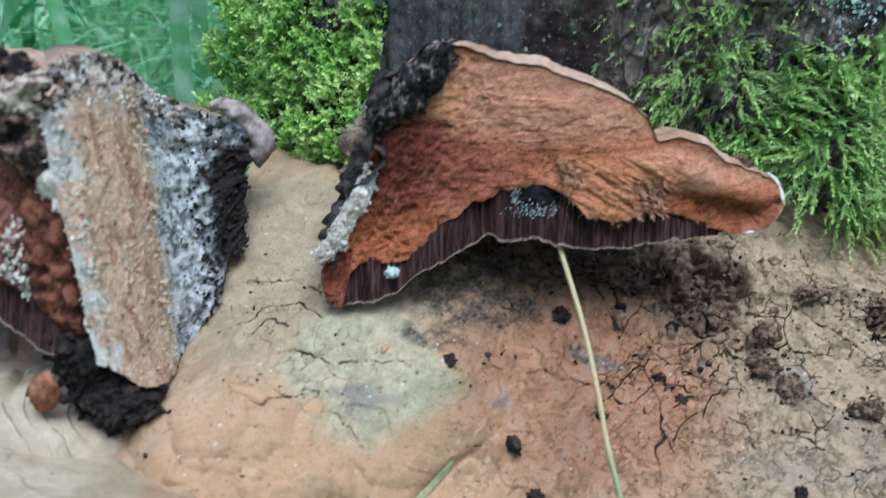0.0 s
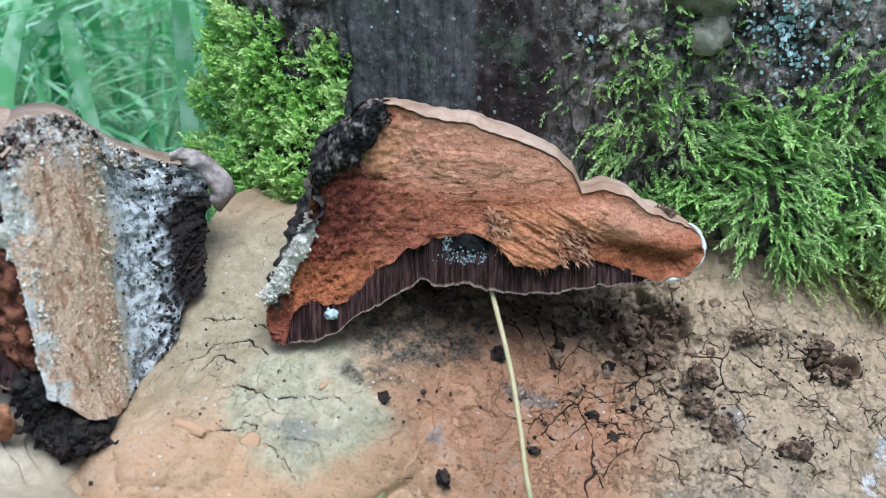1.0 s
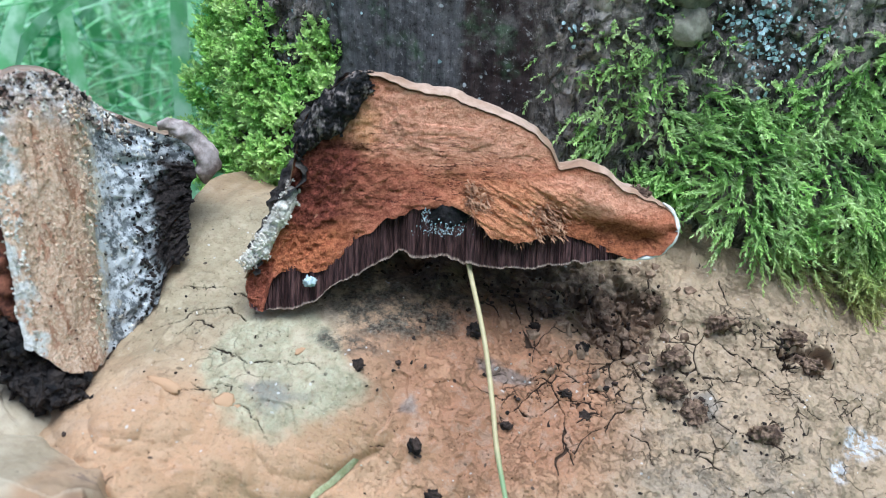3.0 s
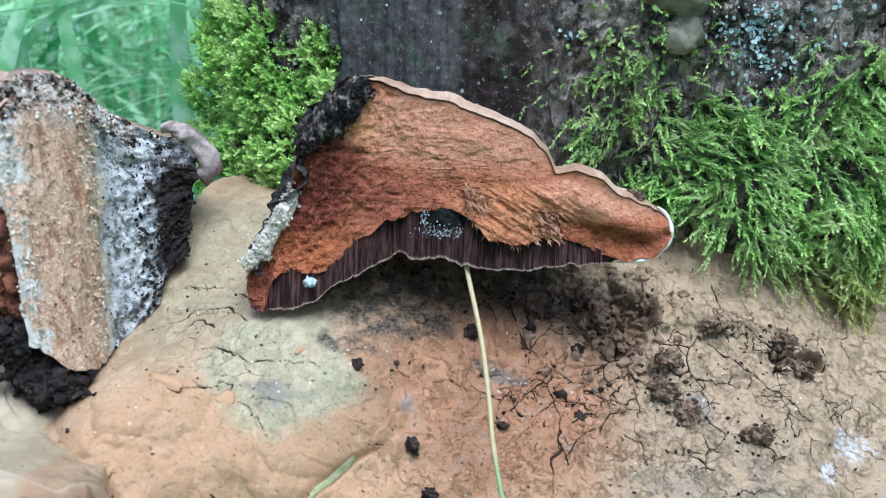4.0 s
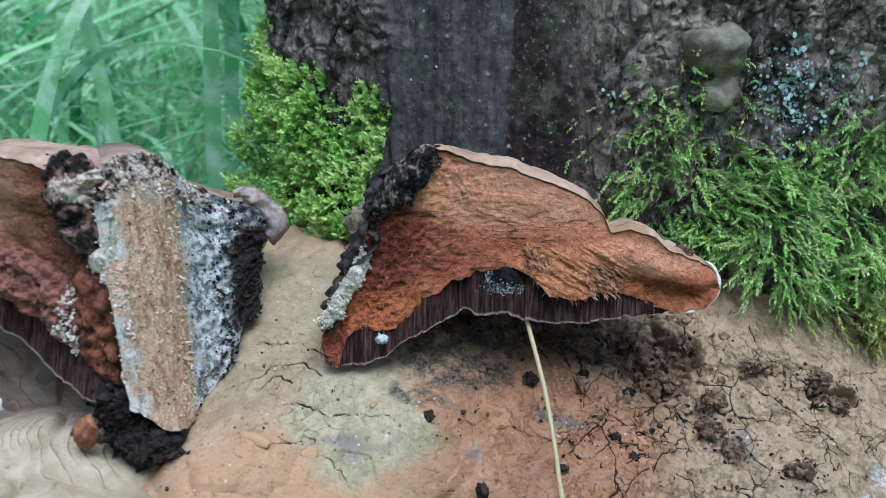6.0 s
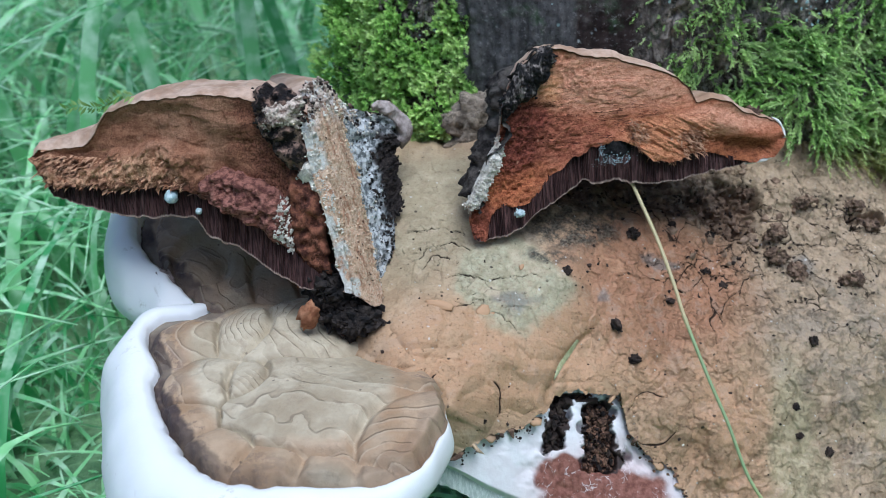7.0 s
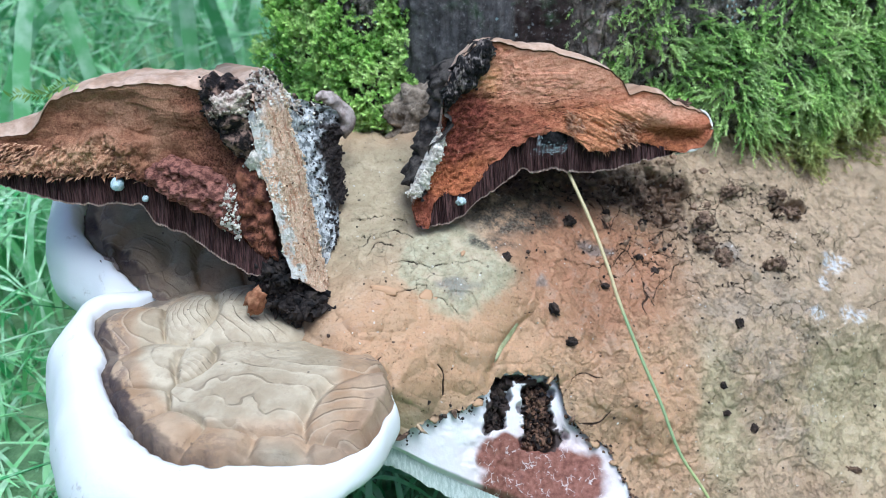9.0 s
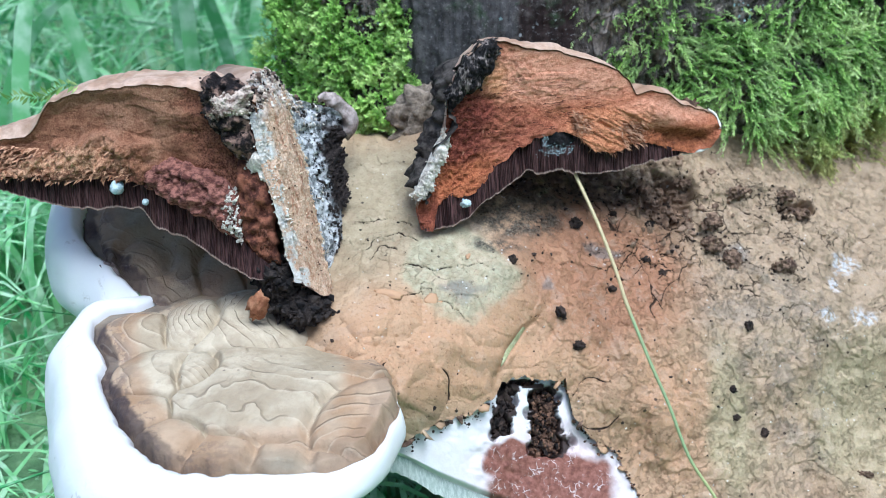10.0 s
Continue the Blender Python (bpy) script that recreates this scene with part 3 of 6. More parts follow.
M_ROTBARK = simple("rotten_bark", (0.008, 0.007, 0.007), (0.27, 0.225, 0.195), 280, 0.8, 0.0010, (1.6, 1, 0.7), sharp=(0.50, 0.66))
M_ROTRED = simple("rotten_crown", (0.010, 0.007, 0.007), (0.30, 0.190, 0.140), 260, 0.85, 0.0014, sharp=(0.46, 0.66))
M_RIM = white_material("growing_rim", (0.70, 0.66, 0.60))
M_MOULD = simple("mould", (0.50, 0.45, 0.37), (0.86, 0.80, 0.69), 260, 0.95, 0.0012)
M_BLUE = simple("blue_mould", (0.30, 0.42, 0.44), (0.62, 0.70, 0.70), 500, 0.9, 0.0004)
M_SOIL = simple("soil", (0.070, 0.043, 0.029), (0.28, 0.185, 0.122), 330, 0.95, 0.0010)
M_REDSOIL = simple("rusty_frass", (0.030, 0.017, 0.012), (0.21, 0.115, 0.070), 300, 0.9, 0.0008)
M_FRASS = simple("dark_frass", (0.012, 0.009, 0.008), (0.06, 0.04, 0.03), 320, 0.9, 0.0008)
M_CHIP = simple("orange_chip", (0.24, 0.095, 0.045), (0.42, 0.21, 0.11), 260, 0.85, 0.0006)
M_KNOB = simple("knob_skin", (0.095, 0.088, 0.062), (0.24, 0.225, 0.165), 90, 0.8, 0.0005)
M_PALEKNOB = simple("pale_growth", (0.20, 0.15, 0.13), (0.50, 0.42, 0.38), 140, 0.75, 0.0005)
M_LEAFBIT = simple("leaf_sliver", (0.30, 0.31, 0.15), (0.46, 0.45, 0.27), 200, 0.6, 0.0003)
# dark green of the added, unseen ring that holds back low sky light
M_BACKDROP = simple("woodland", (0.008, 0.020, 0.008), (0.05, 0.10, 0.035), 2.2, 0.9, 0.05)
M_GROUND = simple("woodland_turf", (0.100, 0.185, 0.085), (0.29, 0.43, 0.22), 26, 0.95, 0.006)
M_PALETUBE = simple("pale_tubes", (0.44, 0.50, 0.44), (0.66, 0.70, 0.64), 160, 0.7, 0.0004, (6, 6, 0.6))
M_LICHEN = simple("lichen", (0.27, 0.38, 0.38), (0.50, 0.64, 0.63), 420, 0.95, 0.0005)
M_MOSS_L = leaf_material("cushion_moss", (0.095, 0.24, 0.034), (0.60, 0.88, 0.22), (0.82, 0.94, 0.42), shoot=True)
M_MOSS_R = leaf_material("feather_moss", (0.055, 0.140, 0.030), (0.62, 0.88, 0.27), (0.80, 0.88, 0.48), 0.5, (0.52, 0.46, 0.19), True)
M_GRASS = leaf_material("grass_leaf", (0.050, 0.30, 0.080), (0.42, 0.80, 0.37), (0.80, 0.95, 0.76), 0.35)
M_TANGRAIN = simple("tan_grain", (0.44, 0.28, 0.17), (0.70, 0.56, 0.40), 400, 0.95, 0.0004)
M_CAPBIT = simple("cap_crumb", (0.15, 0.095, 0.06), (0.33, 0.225, 0.15), 200, 0.9, 0.0006)
M_CRUMB = simple("tan_crumbs", (0.16, 0.10, 0.075), (0.76, 0.64, 0.52), 260, 0.95, 0.0014)
def stem_material():
    k = Kit("stem_skin", 0.5, 0.35)
    o = k.world()
    z = k.math("ADD", k.split(o, 2), k.math("MULTIPLY", k.noise(o, 300, 2), 0.004))
    c = k.mix(k.ramp(z, 0.302, 0.310), (0.25, 0.345, 0.165), (0.50, 0.41, 0.22))
    c = k.mix(k.ramp(z, 0.247, 0.262, 1.0, 0.0), c, (0.42, 0.46, 0.20))
    c = k.mix(k.ramp(k.noise(o, 500, 3), 0.3, 0.7, 0.0, 0.3), c, (0.30, 0.26, 0.12))
    return k.done(c)


M_STEM = stem_material()
M_MAUVE = simple("mauve_flesh", (0.095, 0.034, 0.026), (0.34, 0.150, 0.108), 420, 0.9, 0.0010, (1, 1, 1.6))
M_OLDGROWTH = simple("old_growth", (0.11, 0.085, 0.062), (0.37, 0.30, 0.225), 150, 0.9, 0.0030)

# ---- the great bracket: a tilted plan (u along, v down the slope, w outwards) ----
R2 = math.sqrt(0.5)
SWELL_U, SWELL_V = (-0.09, -0.04, 0.01, 0.06, 0.11, 0.17), (-0.06, -0.02, 0.02, 0.06)
SWELLS = ((0.0052, -0.0053, 0.0093, 0.0136),
          (-0.0007, 0.0057, 0.0187, 0.0136),
          (0.0082, 0.0165, 0.0038, -0.0005),
          (-0.0020, 0.0029, 0.0041, 0.0046),
          (0.0179, 0.0009, 0.0123, 0.0016),
          (0.0025, 0.0044, 0.0188, -0.0116))
LEVEL, SLOPE_U, SLOPE_V = -0.0327, -0.2194, 0.1566


def dome(u, v):
    w = LEVEL + SLOPE_U * u + SLOPE_V * v
    for cu, row in zip(SWELL_U, SWELLS):
        for cv, h in zip(SWELL_V, row):
            w = w + h * np.exp(-((u - cu) / 0.06) ** 2 - ((v - cv) / 0.045) ** 2)
    return w


def blob2(u, v, cu, cv, ru, rv):
    a, b = u + 0.28 * ru * fbm(u * 75, v * 75, cu * 90, 3, 25), v + 0.28 * rv * fbm(u * 75, v * 75, cv * 90 + 5, 3, 26)
    d = ((a - cu) / ru) ** 2 + ((b - cv) / rv) ** 2
    return np.clip(1 - d, 0, 1) ** 0.7


def dome_relief(u, v):
    """Lumps, wrinkles and torn plates on the skin."""
    gritty = 0.35 + 0.65 * smooth(-0.005, 0.03, u + 0.02 * fbm(u * 50, v * 50, 0, 2, 90))
    w = 0.0022 * fbm(u * 38, v * 38, 0, 2, 3)
    w = w + gritty * (0.0008 * fbm(u * 120, v * 120, 0, 2, 6) - 0.0006 * np.abs(fbm(u * 190, v * 190, 0, 2, 7))) + 0.0004 * fbm(u * 160, v * 160, 0, 2, 9) + 0.00016 * smooth(0.02, 0.08, u) * fbm(u * 480, v * 480, 0, 2, 10)
    # dark groove under the cut piece
    w = w - 0.011 * np.exp(-((u - 0.042) / 0.044) ** 4 - ((v + 0.052) / 0.015) ** 2) * (1 + 0.5 * fbm(u * 90, v * 90, 0, 4, 33))
    # wrinkled, gnawed hollow behind the straw
    g = gnawed(u, v)
    e, who = cells(u * 150 + 0.5 * fbm(u * 160, v * 160, 0, 2, 22), v * 170 + 0.5 * fbm(u * 160, v * 160, 4, 2, 24), 23)
    w = w - 0.0060 * g + 0.0050 * g * fbm(u * 110, v * 110, 0, 3, 21) + g * (0.0042 * (who - 0.6) * smooth(0.0, 0.25, e) - 0.0022 * smooth(0.14, 0.0, e))
    w = w - 0.0085 * np.exp(-((u - 0.0815) / 0.0055) ** 2 - ((v + 0.0375) / 0.0045) ** 2)
    # long swells of the flank, and the bank along the hollow
    w = w + 0.0030 * np.exp(-((u - 0.062) / 0.006) ** 2 - ((v + 0.030) / 0.016) ** 2) + 0.0032 * np.exp(-((u - 0.106) / 0.009) ** 2 - ((v + 0.040) / 0.012) ** 2)
    # lumpy right flank
    g = smooth(0.06, 0.11, u) * smooth(0.03, -0.02, v)
    w = w + 0.0020 * g * fbm(u * 110, v * 110, 0, 4, 31)
    g2 = np.exp(-((u - 0.145) / 0.014) ** 2 - ((v + 0.036) / 0.009) ** 2)
    w = w + g2 * 0.003 * fbm(u * 230, v * 230, 0, 4, 41)
    # rounded swellings above the break
    w = w + 0.005 * blob2(u, v, -0.038, 0.045, 0.012, 0.012) + 0.0042 * blob2(u, v, -0.016, 0.036, 0.017, 0.015) + 0.0030 * blob2(u, v, -0.046, 0.020, 0.016, 0.014) + 0.0022 * blob2(u, v, 0.022, 0.034, 0.016, 0.012)
    w = w + 0.0025 * blob2(u, v, 0.034, 0.053, 0.011, 0.009) + 0.003 * blob2(u, v, 0.060, 0.066, 0.010, 0.013)
    w = w + 0.004 * blob2(u, v, 0.062, 0.045, 0.024, 0.030) + 0.003 * blob2(u, v, -0.060, 0.018, 0.016, 0.018)
    w = w + 0.003 * blob2(u, v, -0.006, 0.008, 0.020, 0.021)
    w = w + 0.011 * np.exp(-((u + 0.046) / 0.013) ** 2 - ((v - 0.053) / 0.014) ** 2) + 0.004 * np.exp(-((u + 0.060) / 0.013) ** 2 - ((v - 0.040) / 0.016) ** 2)
    # rolled back edge
    w = w - 22.0 * np.clip(-0.056 - v + 0.006 * fbm(u * 45, 2.2, 0, 3, 88) + 0.10 * np.clip(u + 0.03, -1, 0), 0, 1) ** 2 * smooth(0.06, 0.01, u)
    # a crease down to the break
    du = u - curve(((0.018, 0.014), (0.0246, 0.006), (0.0335, -0.0018), (0.0428, -0.007)), v)
    w = w - 0.0025 * np.exp(-(du / 0.0018) ** 2) * smooth(0.016, 0.024, v) * smooth(0.050, 0.043, v)
    # pillows towards the break, with tight seams
    e, who = cells(u * 44 + 0.55 * fbm(u * 60, v * 60, 0, 2, 63), v * 44 + 0.55 * fbm(u * 60, v * 60, 3, 2, 64), 9)
    g = smooth(0.012, 0.030, v) * smooth(0.088, 0.070, u)
    w = w + g * (0.0014 * (smooth(0.0, 0.75, e) - 0.6) * (0.3 + 0.9 * who) + 0.0006 * (who - 0.5) * smooth(0.0, 0.32, e))
    # lifted scales with crisp edges
    f = fbm(u * 46 + 3, v * 46, 0, 4, 73)
    g = smooth(0.0, 0.03, u + 0.02 * fbm(u * 40, v * 40, 0, 2, 74)) * (0.35 + 0.65 * smooth(-0.2, 0.3, vnoise(u * 24, v * 24, 0, 75)))
    w = w + 0.0011 * g * terrace(f, 1.35, 0.93)
    f = fbm(u * 95 + 9, v * 95, 0, 4, 76)
    w = w + 0.0004 * g * terrace(f, 1.2, 0.90) * smooth(0.1, 0.3, vnoise(u * 33, v * 33, 0, 70))
    f = fbm(u * 30 + 5, v * 30, 0, 3, 77)
    w = w + 0.0007 * (1 - g) * terrace(f, 1.3, 0.95)
    # cracked plates with curled borders
    q = splits(u, v)
    return w - 0.0013 * (1 - smooth(0.3, 1.4, q)) + 0.0004 * np.exp(-((q - 2.2) / 0.9) ** 2)


def gnawed(u, v):
    """1 in the insect-gnawed hollow of the flank, 0 on sound skin."""
    d = np.hypot((u - 0.080) / 0.019, (v + 0.037) / 0.014) + 0.30 * fbm(u * 85, v * 85, 0, 3, 20)
    d = np.minimum(d, np.hypot((u - 0.147) / 0.012, (v + 0.0345) / 0.0075) + 0.30 * fbm(u * 110, v * 110, 0, 3, 28) + 0.48)
    return smooth(1.15, 0.65, d)


# the long cracks that run across the skin
CRACKS = (((-0.0421, -0.0015), (-0.0375, -0.0024), (-0.0278, 0.0015), (-0.0163, -0.0010), (-0.0069, 0.0002)), ((-0.0554, -0.0085), (-0.0480, -0.0156), (-0.0406, -0.0175), (-0.0327, -0.0122)),
          ((-0.0515, -0.0061), (-0.0461, -0.0114), (-0.0411, -0.0097)), ((-0.0444, 0.0114), (-0.0416, 0.0132), (-0.0346, 0.0117), (-0.0344, 0.0084), (-0.0294, 0.0090), (-0.0294, 0.0140), (-0.0241, 0.0160), (-0.0176, 0.0236)),
          ((-0.0581, -0.0253), (-0.0464, -0.0254), (-0.0339, -0.0230)))
FLANK_CRACKS = (((0.1148, -0.0359), (0.1279, -0.0266), (0.1396, -0.0197), (0.1497, -0.0120)), ((0.0997, 0.0048), (0.1075, 0.0066), (0.1152, 0.0101)), ((0.1181, -0.0580), (0.1189, -0.0484), (0.1225, -0.0437), (0.1354, -0.0442), (0.1443, -0.0399)),
                ((0.0521, -0.0402), (0.0545, -0.0288), (0.0542, -0.0163)), ((0.0483, 0.0020), (0.0533, -0.0044), (0.0591, -0.0100)), ((0.0784, 0.0042), (0.0805, -0.0023), (0.0850, -0.0059)), ((0.0874, 0.0030), (0.0930, 0.0051), (0.0952, 0.0120)), ((0.0660, 0.0015), (0.0670, 0.0102), (0.0700, 0.0141)))


def to_lines(u, v, lines):
    """Distance to the nearest of some broken lines."""
    out = np.full(np.shape(u), 1.0)
    for line in lines:
        for (a, b), (c, d) in zip(line, line[1:]):
            t = np.clip(((u - a) * (c - a) + (v - b) * (d - b)) / ((c - a) ** 2 + (d - b) ** 2), 0, 1)
            out = np.minimum(out, np.hypot(u - a - t * (c - a), v - b - t * (d - b)))
    return out


def splits(u, v):
    """Distance to the nearest crack in crack widths, 4 and more away from any."""
    wu, wv = u + 0.0032 * fbm(u * 70, v * 70, 0, 3, 51), v + 0.0032 * fbm(u * 70, v * 70, 4, 3, 57)
    e1, _ = cells(wu * 62, wv * 80, 5)
    e2, _ = cells((u + 0.3 * (wu - u)) * 150 + 0.3 * fbm(u * 300, v * 300, 0, 2, 58), (v + 0.3 * (wv - v)) * 170, 6)
    zone = np.exp(-((u - 0.125) / 0.085) ** 4 - ((v + 0.016) / 0.036) ** 4) * smooth(-0.7, -0.1, vnoise(u * 48, v * 48, 0, 71))
    ring = np.exp(-((u + 0.028) / 0.012) ** 4 - ((v - 0.008) / 0.008) ** 4) * smooth(-0.2, 0.2, vnoise(u * 90, v * 90, 0, 72))
    patch2 = 0.55 * np.exp(-((u - 0.075) / 0.024) ** 4 - ((v + 0.008) / 0.012) ** 4) + np.exp(-((u - 0.150) / 0.024) ** 4 - ((v + 0.022) / 0.02) ** 4)
    thin = 0.55 + 0.45 * vnoise(u * 130, v * 130, 0, 78)
    q1 = e1 / 70 / (0.00002 + 0.00050 * np.maximum(zone, 0.6 * ring) * thin)
    q2 = e2 / 160 / (0.00002 + 0.00055 * patch2 * zone * smooth(-0.1, 0.3, vnoise(u * 80, v * 80, 0, 79)))
    q3 = np.full(np.shape(q1), 9.0)
    for cu, cv, ru, rv in ((0.0340, 0.0535, 0.0108, 0.0092), (-0.0385, 0.0455, 0.0120, 0.0118)):
        d = np.abs(np.hypot((u - cu) / ru, (v - cv) / rv) + 0.16 * fbm(u * 90, v * 90, cu, 3, 83) - 1) * 0.010
        q3 = np.minimum(q3, d / (0.00002 + 0.00026 * smooth(-0.35, 0.1, vnoise(u * 110, v * 110, cv * 50, 84))))
    bu, bv = u + 0.0011 * fbm(u * 210, v * 210, 0, 3, 52), v + 0.0011 * fbm(u * 210, v * 210, 4, 3, 59)
    breadth = 0.62 + 0.38 * vnoise(u * 170, v * 170, 0, 53)
    q3 = np.minimum(q3, to_lines(bu, bv, CRACKS) / (0.00004 + 0.00017 * breadth))
    q3 = np.minimum(q3, to_lines(bu, bv, FLANK_CRACKS) / (0.00004 + 0.00025 * breadth))
    return np.minimum(np.minimum(np.minimum(q1, q2), q3), 4.0)


def to_world(u, v, w):
    return np.stack(np.broadcast_arrays(u, 0.21 - (v + w) * R2, 0.315 + (w - v) * R2), -1)


def on_dome(u, v, lift=0.0):
    u, v = np.asarray(u, float), np.asarray(v, float)
    return to_world(u, v, dome(u, v) + dome_relief(u, v) + lift)


BREAK = ((-0.052, 0.0675), (-0.0466, 0.0665), (-0.0373, 0.0631), (-0.0276, 0.0576), (-0.0189, 0.0567), (-0.0098, 0.0518), (-0.0047, 0.0433),
         (0.0094, 0.043), (0.0216, 0.0436), (0.0242, 0.0582), (0.032, 0.0671), (0.0412, 0.0719), (0.049, 0.0877), (0.056, 0.13))


def break_line(u):
    x, y = np.array(BREAK).T
    return np.interp(u, x, y, left=0.0675, right=0.2) + 0.0016 * fbm(u * 260, 0.3, 0, 3, 91)


bracket = thing("bracket_fungus", (0.0, 0.24, 0.25), "large tan bracket fungus with white margins growing from a mossy trunk", "bracket fungus")
U, V = np.meshgrid(np.r_[np.linspace(-0.092, -0.078, 14, endpoint=False), np.linspace(-0.078, 0.190, 760, endpoint=False), np.linspace(0.190, 0.30, 70)],
                   np.r_[np.linspace(-0.105, -0.062, 34, endpoint=False), np.linspace(-0.062, 0.100, 470, endpoint=False), np.linspace(0.100, 0.150, 40)], indexing="ij")
top_w = dome(U, V) + dome_relief(U, V) - 6.0 * np.clip(V - 0.10, 0, 1) ** 2 * 6
P = to_world(U, V, top_w)
mu, mv = (U[:-1, :-1] + U[1:, 1:]) / 2, (V[:-1, :-1] + V[1:, 1:]) / 2
keep = ~((mv > break_line(mu)) & (mu > -0.052))
keep &= ~((mu < -0.05) & (mv > 0.058 + 0.6 * (mu + 0.05)))
keep &= ~((mv < -0.03) & (mu < -0.068))
cap_mesh = sheet("cap", P, np.stack([U, V], -1), keep=keep)
cap_mesh.attributes.new("split", "FLOAT", "POINT").data.foreach_set("value", (1 - splits(U, V) / 4).ravel())
cap_mesh.attributes.new("gnaw", "FLOAT", "POINT").data.foreach_set("value", gnawed(U, V).ravel())
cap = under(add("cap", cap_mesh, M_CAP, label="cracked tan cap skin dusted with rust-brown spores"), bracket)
# the cap's body beneath its skin
nu, nv = 60, 40
U, V = np.meshgrid(np.linspace(-0.064, 0.296, nu), np.linspace(-0.048, 0.142, nv), indexing="ij")
rim = np.minimum(np.minimum(nu - 1 - np.arange(nu), np.arange(nu))[:, None], np.minimum(nv - 1 - np.arange(nv), np.arange(nv))[None, :])
lift = np.where(rim > 0, -0.055, -0.024)
P = to_world(U, V, dome(U, V) - 6.0 * np.clip(V - 0.10, 0, 1) ** 2 * 6 + lift)
keepb = (V[:-1, :-1] < np.interp(U[:-1, :-1], (-0.1, -0.05, 0.05, 0.058), (0.02, 0.04, 0.05, 0.2)))
under(add("cap_underside", sheet("cap_underside", P, keep=keepb, flip=True), M_PORE, label="pale brown pore surface under the cap"), bracket)

# broken front: white flesh, its hollows and the pale tubes below
nu, nv = 240, 120
u1 = np.linspace(-0.050, 0.066, nu)
low = curve(((-0.050, 0.0675), (-0.0458, 0.0690), (-0.0307, 0.0775), (-0.0117, 0.0865), (0.02, 0.100), (0.07, 0.118)), u1)
high = np.minimum(break_line(u1) - 0.004, low - 0.001)
high = np.where(u1 < 0.058, high, 0.085)
S = np.linspace(0, 1, nv)[None, :]
U = np.repeat(u1[:, None], nv, 1)
V = high[:, None] + (low - high)[:, None] * S


def flesh_w(u, v):
    w = dome(u, v) - 0.0045 + 0.0016 * fbm(u * 75, v * 75, 0, 3, 101) + 0.0003 * fbm(u * 400, v * 400, 0, 2, 107)
    for cu, cv, ru, rv in HOLES:
        d = np.sqrt(((u - cu) / ru) ** 2 + ((v - cv) / rv) ** 2) + 0.55 * fbm(u * 200, v * 200, 0, 3, 111)
        w = np.minimum(w, dome(u, v) - 0.0045 - 0.0095 * smooth(1.1, 0.75, d))
    return w


W = flesh_w(U, V) - 0.004 * smooth(0.9, 1.0, S) ** 2
wound = under(add("broken_flesh", sheet("broken_flesh", to_world(U, V, W), np.stack([U, V], -1)), M_WOUND, label="torn white flesh with an oxblood bruise"), bracket)
nu, nv = 260, 5
u1 = np.linspace(-0.050, 0.066, nu)
low = curve(((-0.050, 0.0675), (-0.0458, 0.0690), (-0.0307, 0.0775), (-0.0117, 0.0865), (0.02, 0.100), (0.07, 0.118)), u1)
S = np.linspace(0, 1, nv)[None, :]
V = low[:, None] - 0.0005 + 0.0075 * S + 0.0006 * fbm(u1 * 300, 0, 0, 2, 5)[:, None] * S
W = (dome(u1, low) - 0.0085)[:, None] - 0.004 * S + 0.0004 * (np.arange(nu) % 2)[:, None]
under(add("tube_layer", sheet("tube_layer", to_world(np.repeat(u1[:, None], nv, 1), V, W)), M_PALETUBE, label="pale green-white tube layer"), bracket)


def lump(name, size, seed, rough=0.35, freq=2.2, sub=3):
    """A craggy lump about the origin; size: half extents."""
    bm = bmesh.new()
    bmesh.ops.create_icosphere(bm, subdivisions=sub, radius=1.0)
    co = np.array([v.co[:] for v in bm.verts])
    n = fbm(co[:, 0] * freq + seed * 3.1, co[:, 1] * freq - seed, co[:, 2] * freq + seed * 1.7, 4, 5 + seed)
    co = co * (1 + rough * n)[:, None] * np.array(size)
    for v, c in zip(bm.verts, co):
        v.co = c
    for f in bm.faces:
        f.smooth = True
    me = bpy.data.meshes.new(name)
    bm.to_mesh(me)
    bm.free()
    return me


def crumbs(name, places, sizes, seed):
    """Many soil crumbs as one mesh."""
    rng = np.random.default_rng(seed)
    bm = bmesh.new()
    bmesh.ops.create_icosphere(bm, subdivisions=1, radius=1.0)
    base = np.array([v.co[:] for v in bm.verts])
    tri = np.array([[v.index for v in f.verts] for f in bm.faces])
    bm.free()
    verts, faces = [], []
    for n, (p, s) in enumerate(zip(places, sizes)):
        k = base * (1 + 0.35 * rng.standard_normal((len(base), 1))) * s * rng.uniform(0.6, 1.3, 3)
        faces.append(tri + n * len(base))
        verts.append(k + p)
    return mesh_of(name, np.concatenate(verts), np.concatenate(faces), soft=False)


rng = np.random.default_rng(4)
pl, sz = [], []
for cu, cv, ru, rv in HOLES:
    for n in range(int(9e5 * ru * rv * 3.14) + 40):
        a = rng.uniform(0, 6.283)
        r = math.sqrt(rng.uniform(0, 1)) * (0.85 + 0.25 * math.sin(3 * a + 40 * cu) + rng.choice((0, 0, 0, 0.15)))
        u, v = cu + ru * r * math.cos(a), cv + rv * r * math.sin(a)
        if v > 0.0730 + 0.002 * math.sin(u * 900) or math.hypot(u - 0.0055, v - 0.0490) < 0.0030 or (u - 0.0215) * 0.8 + (v - 0.0600) > 0.012:
            continue
        pl.append(to_world(u, v, float(dome(u, v)) - 0.0125 + rng.uniform(0, 0.0050)))
        sz.append(rng.uniform(0.0003, 0.0007) * rng.choice((1, 1, 1, 2.2)))
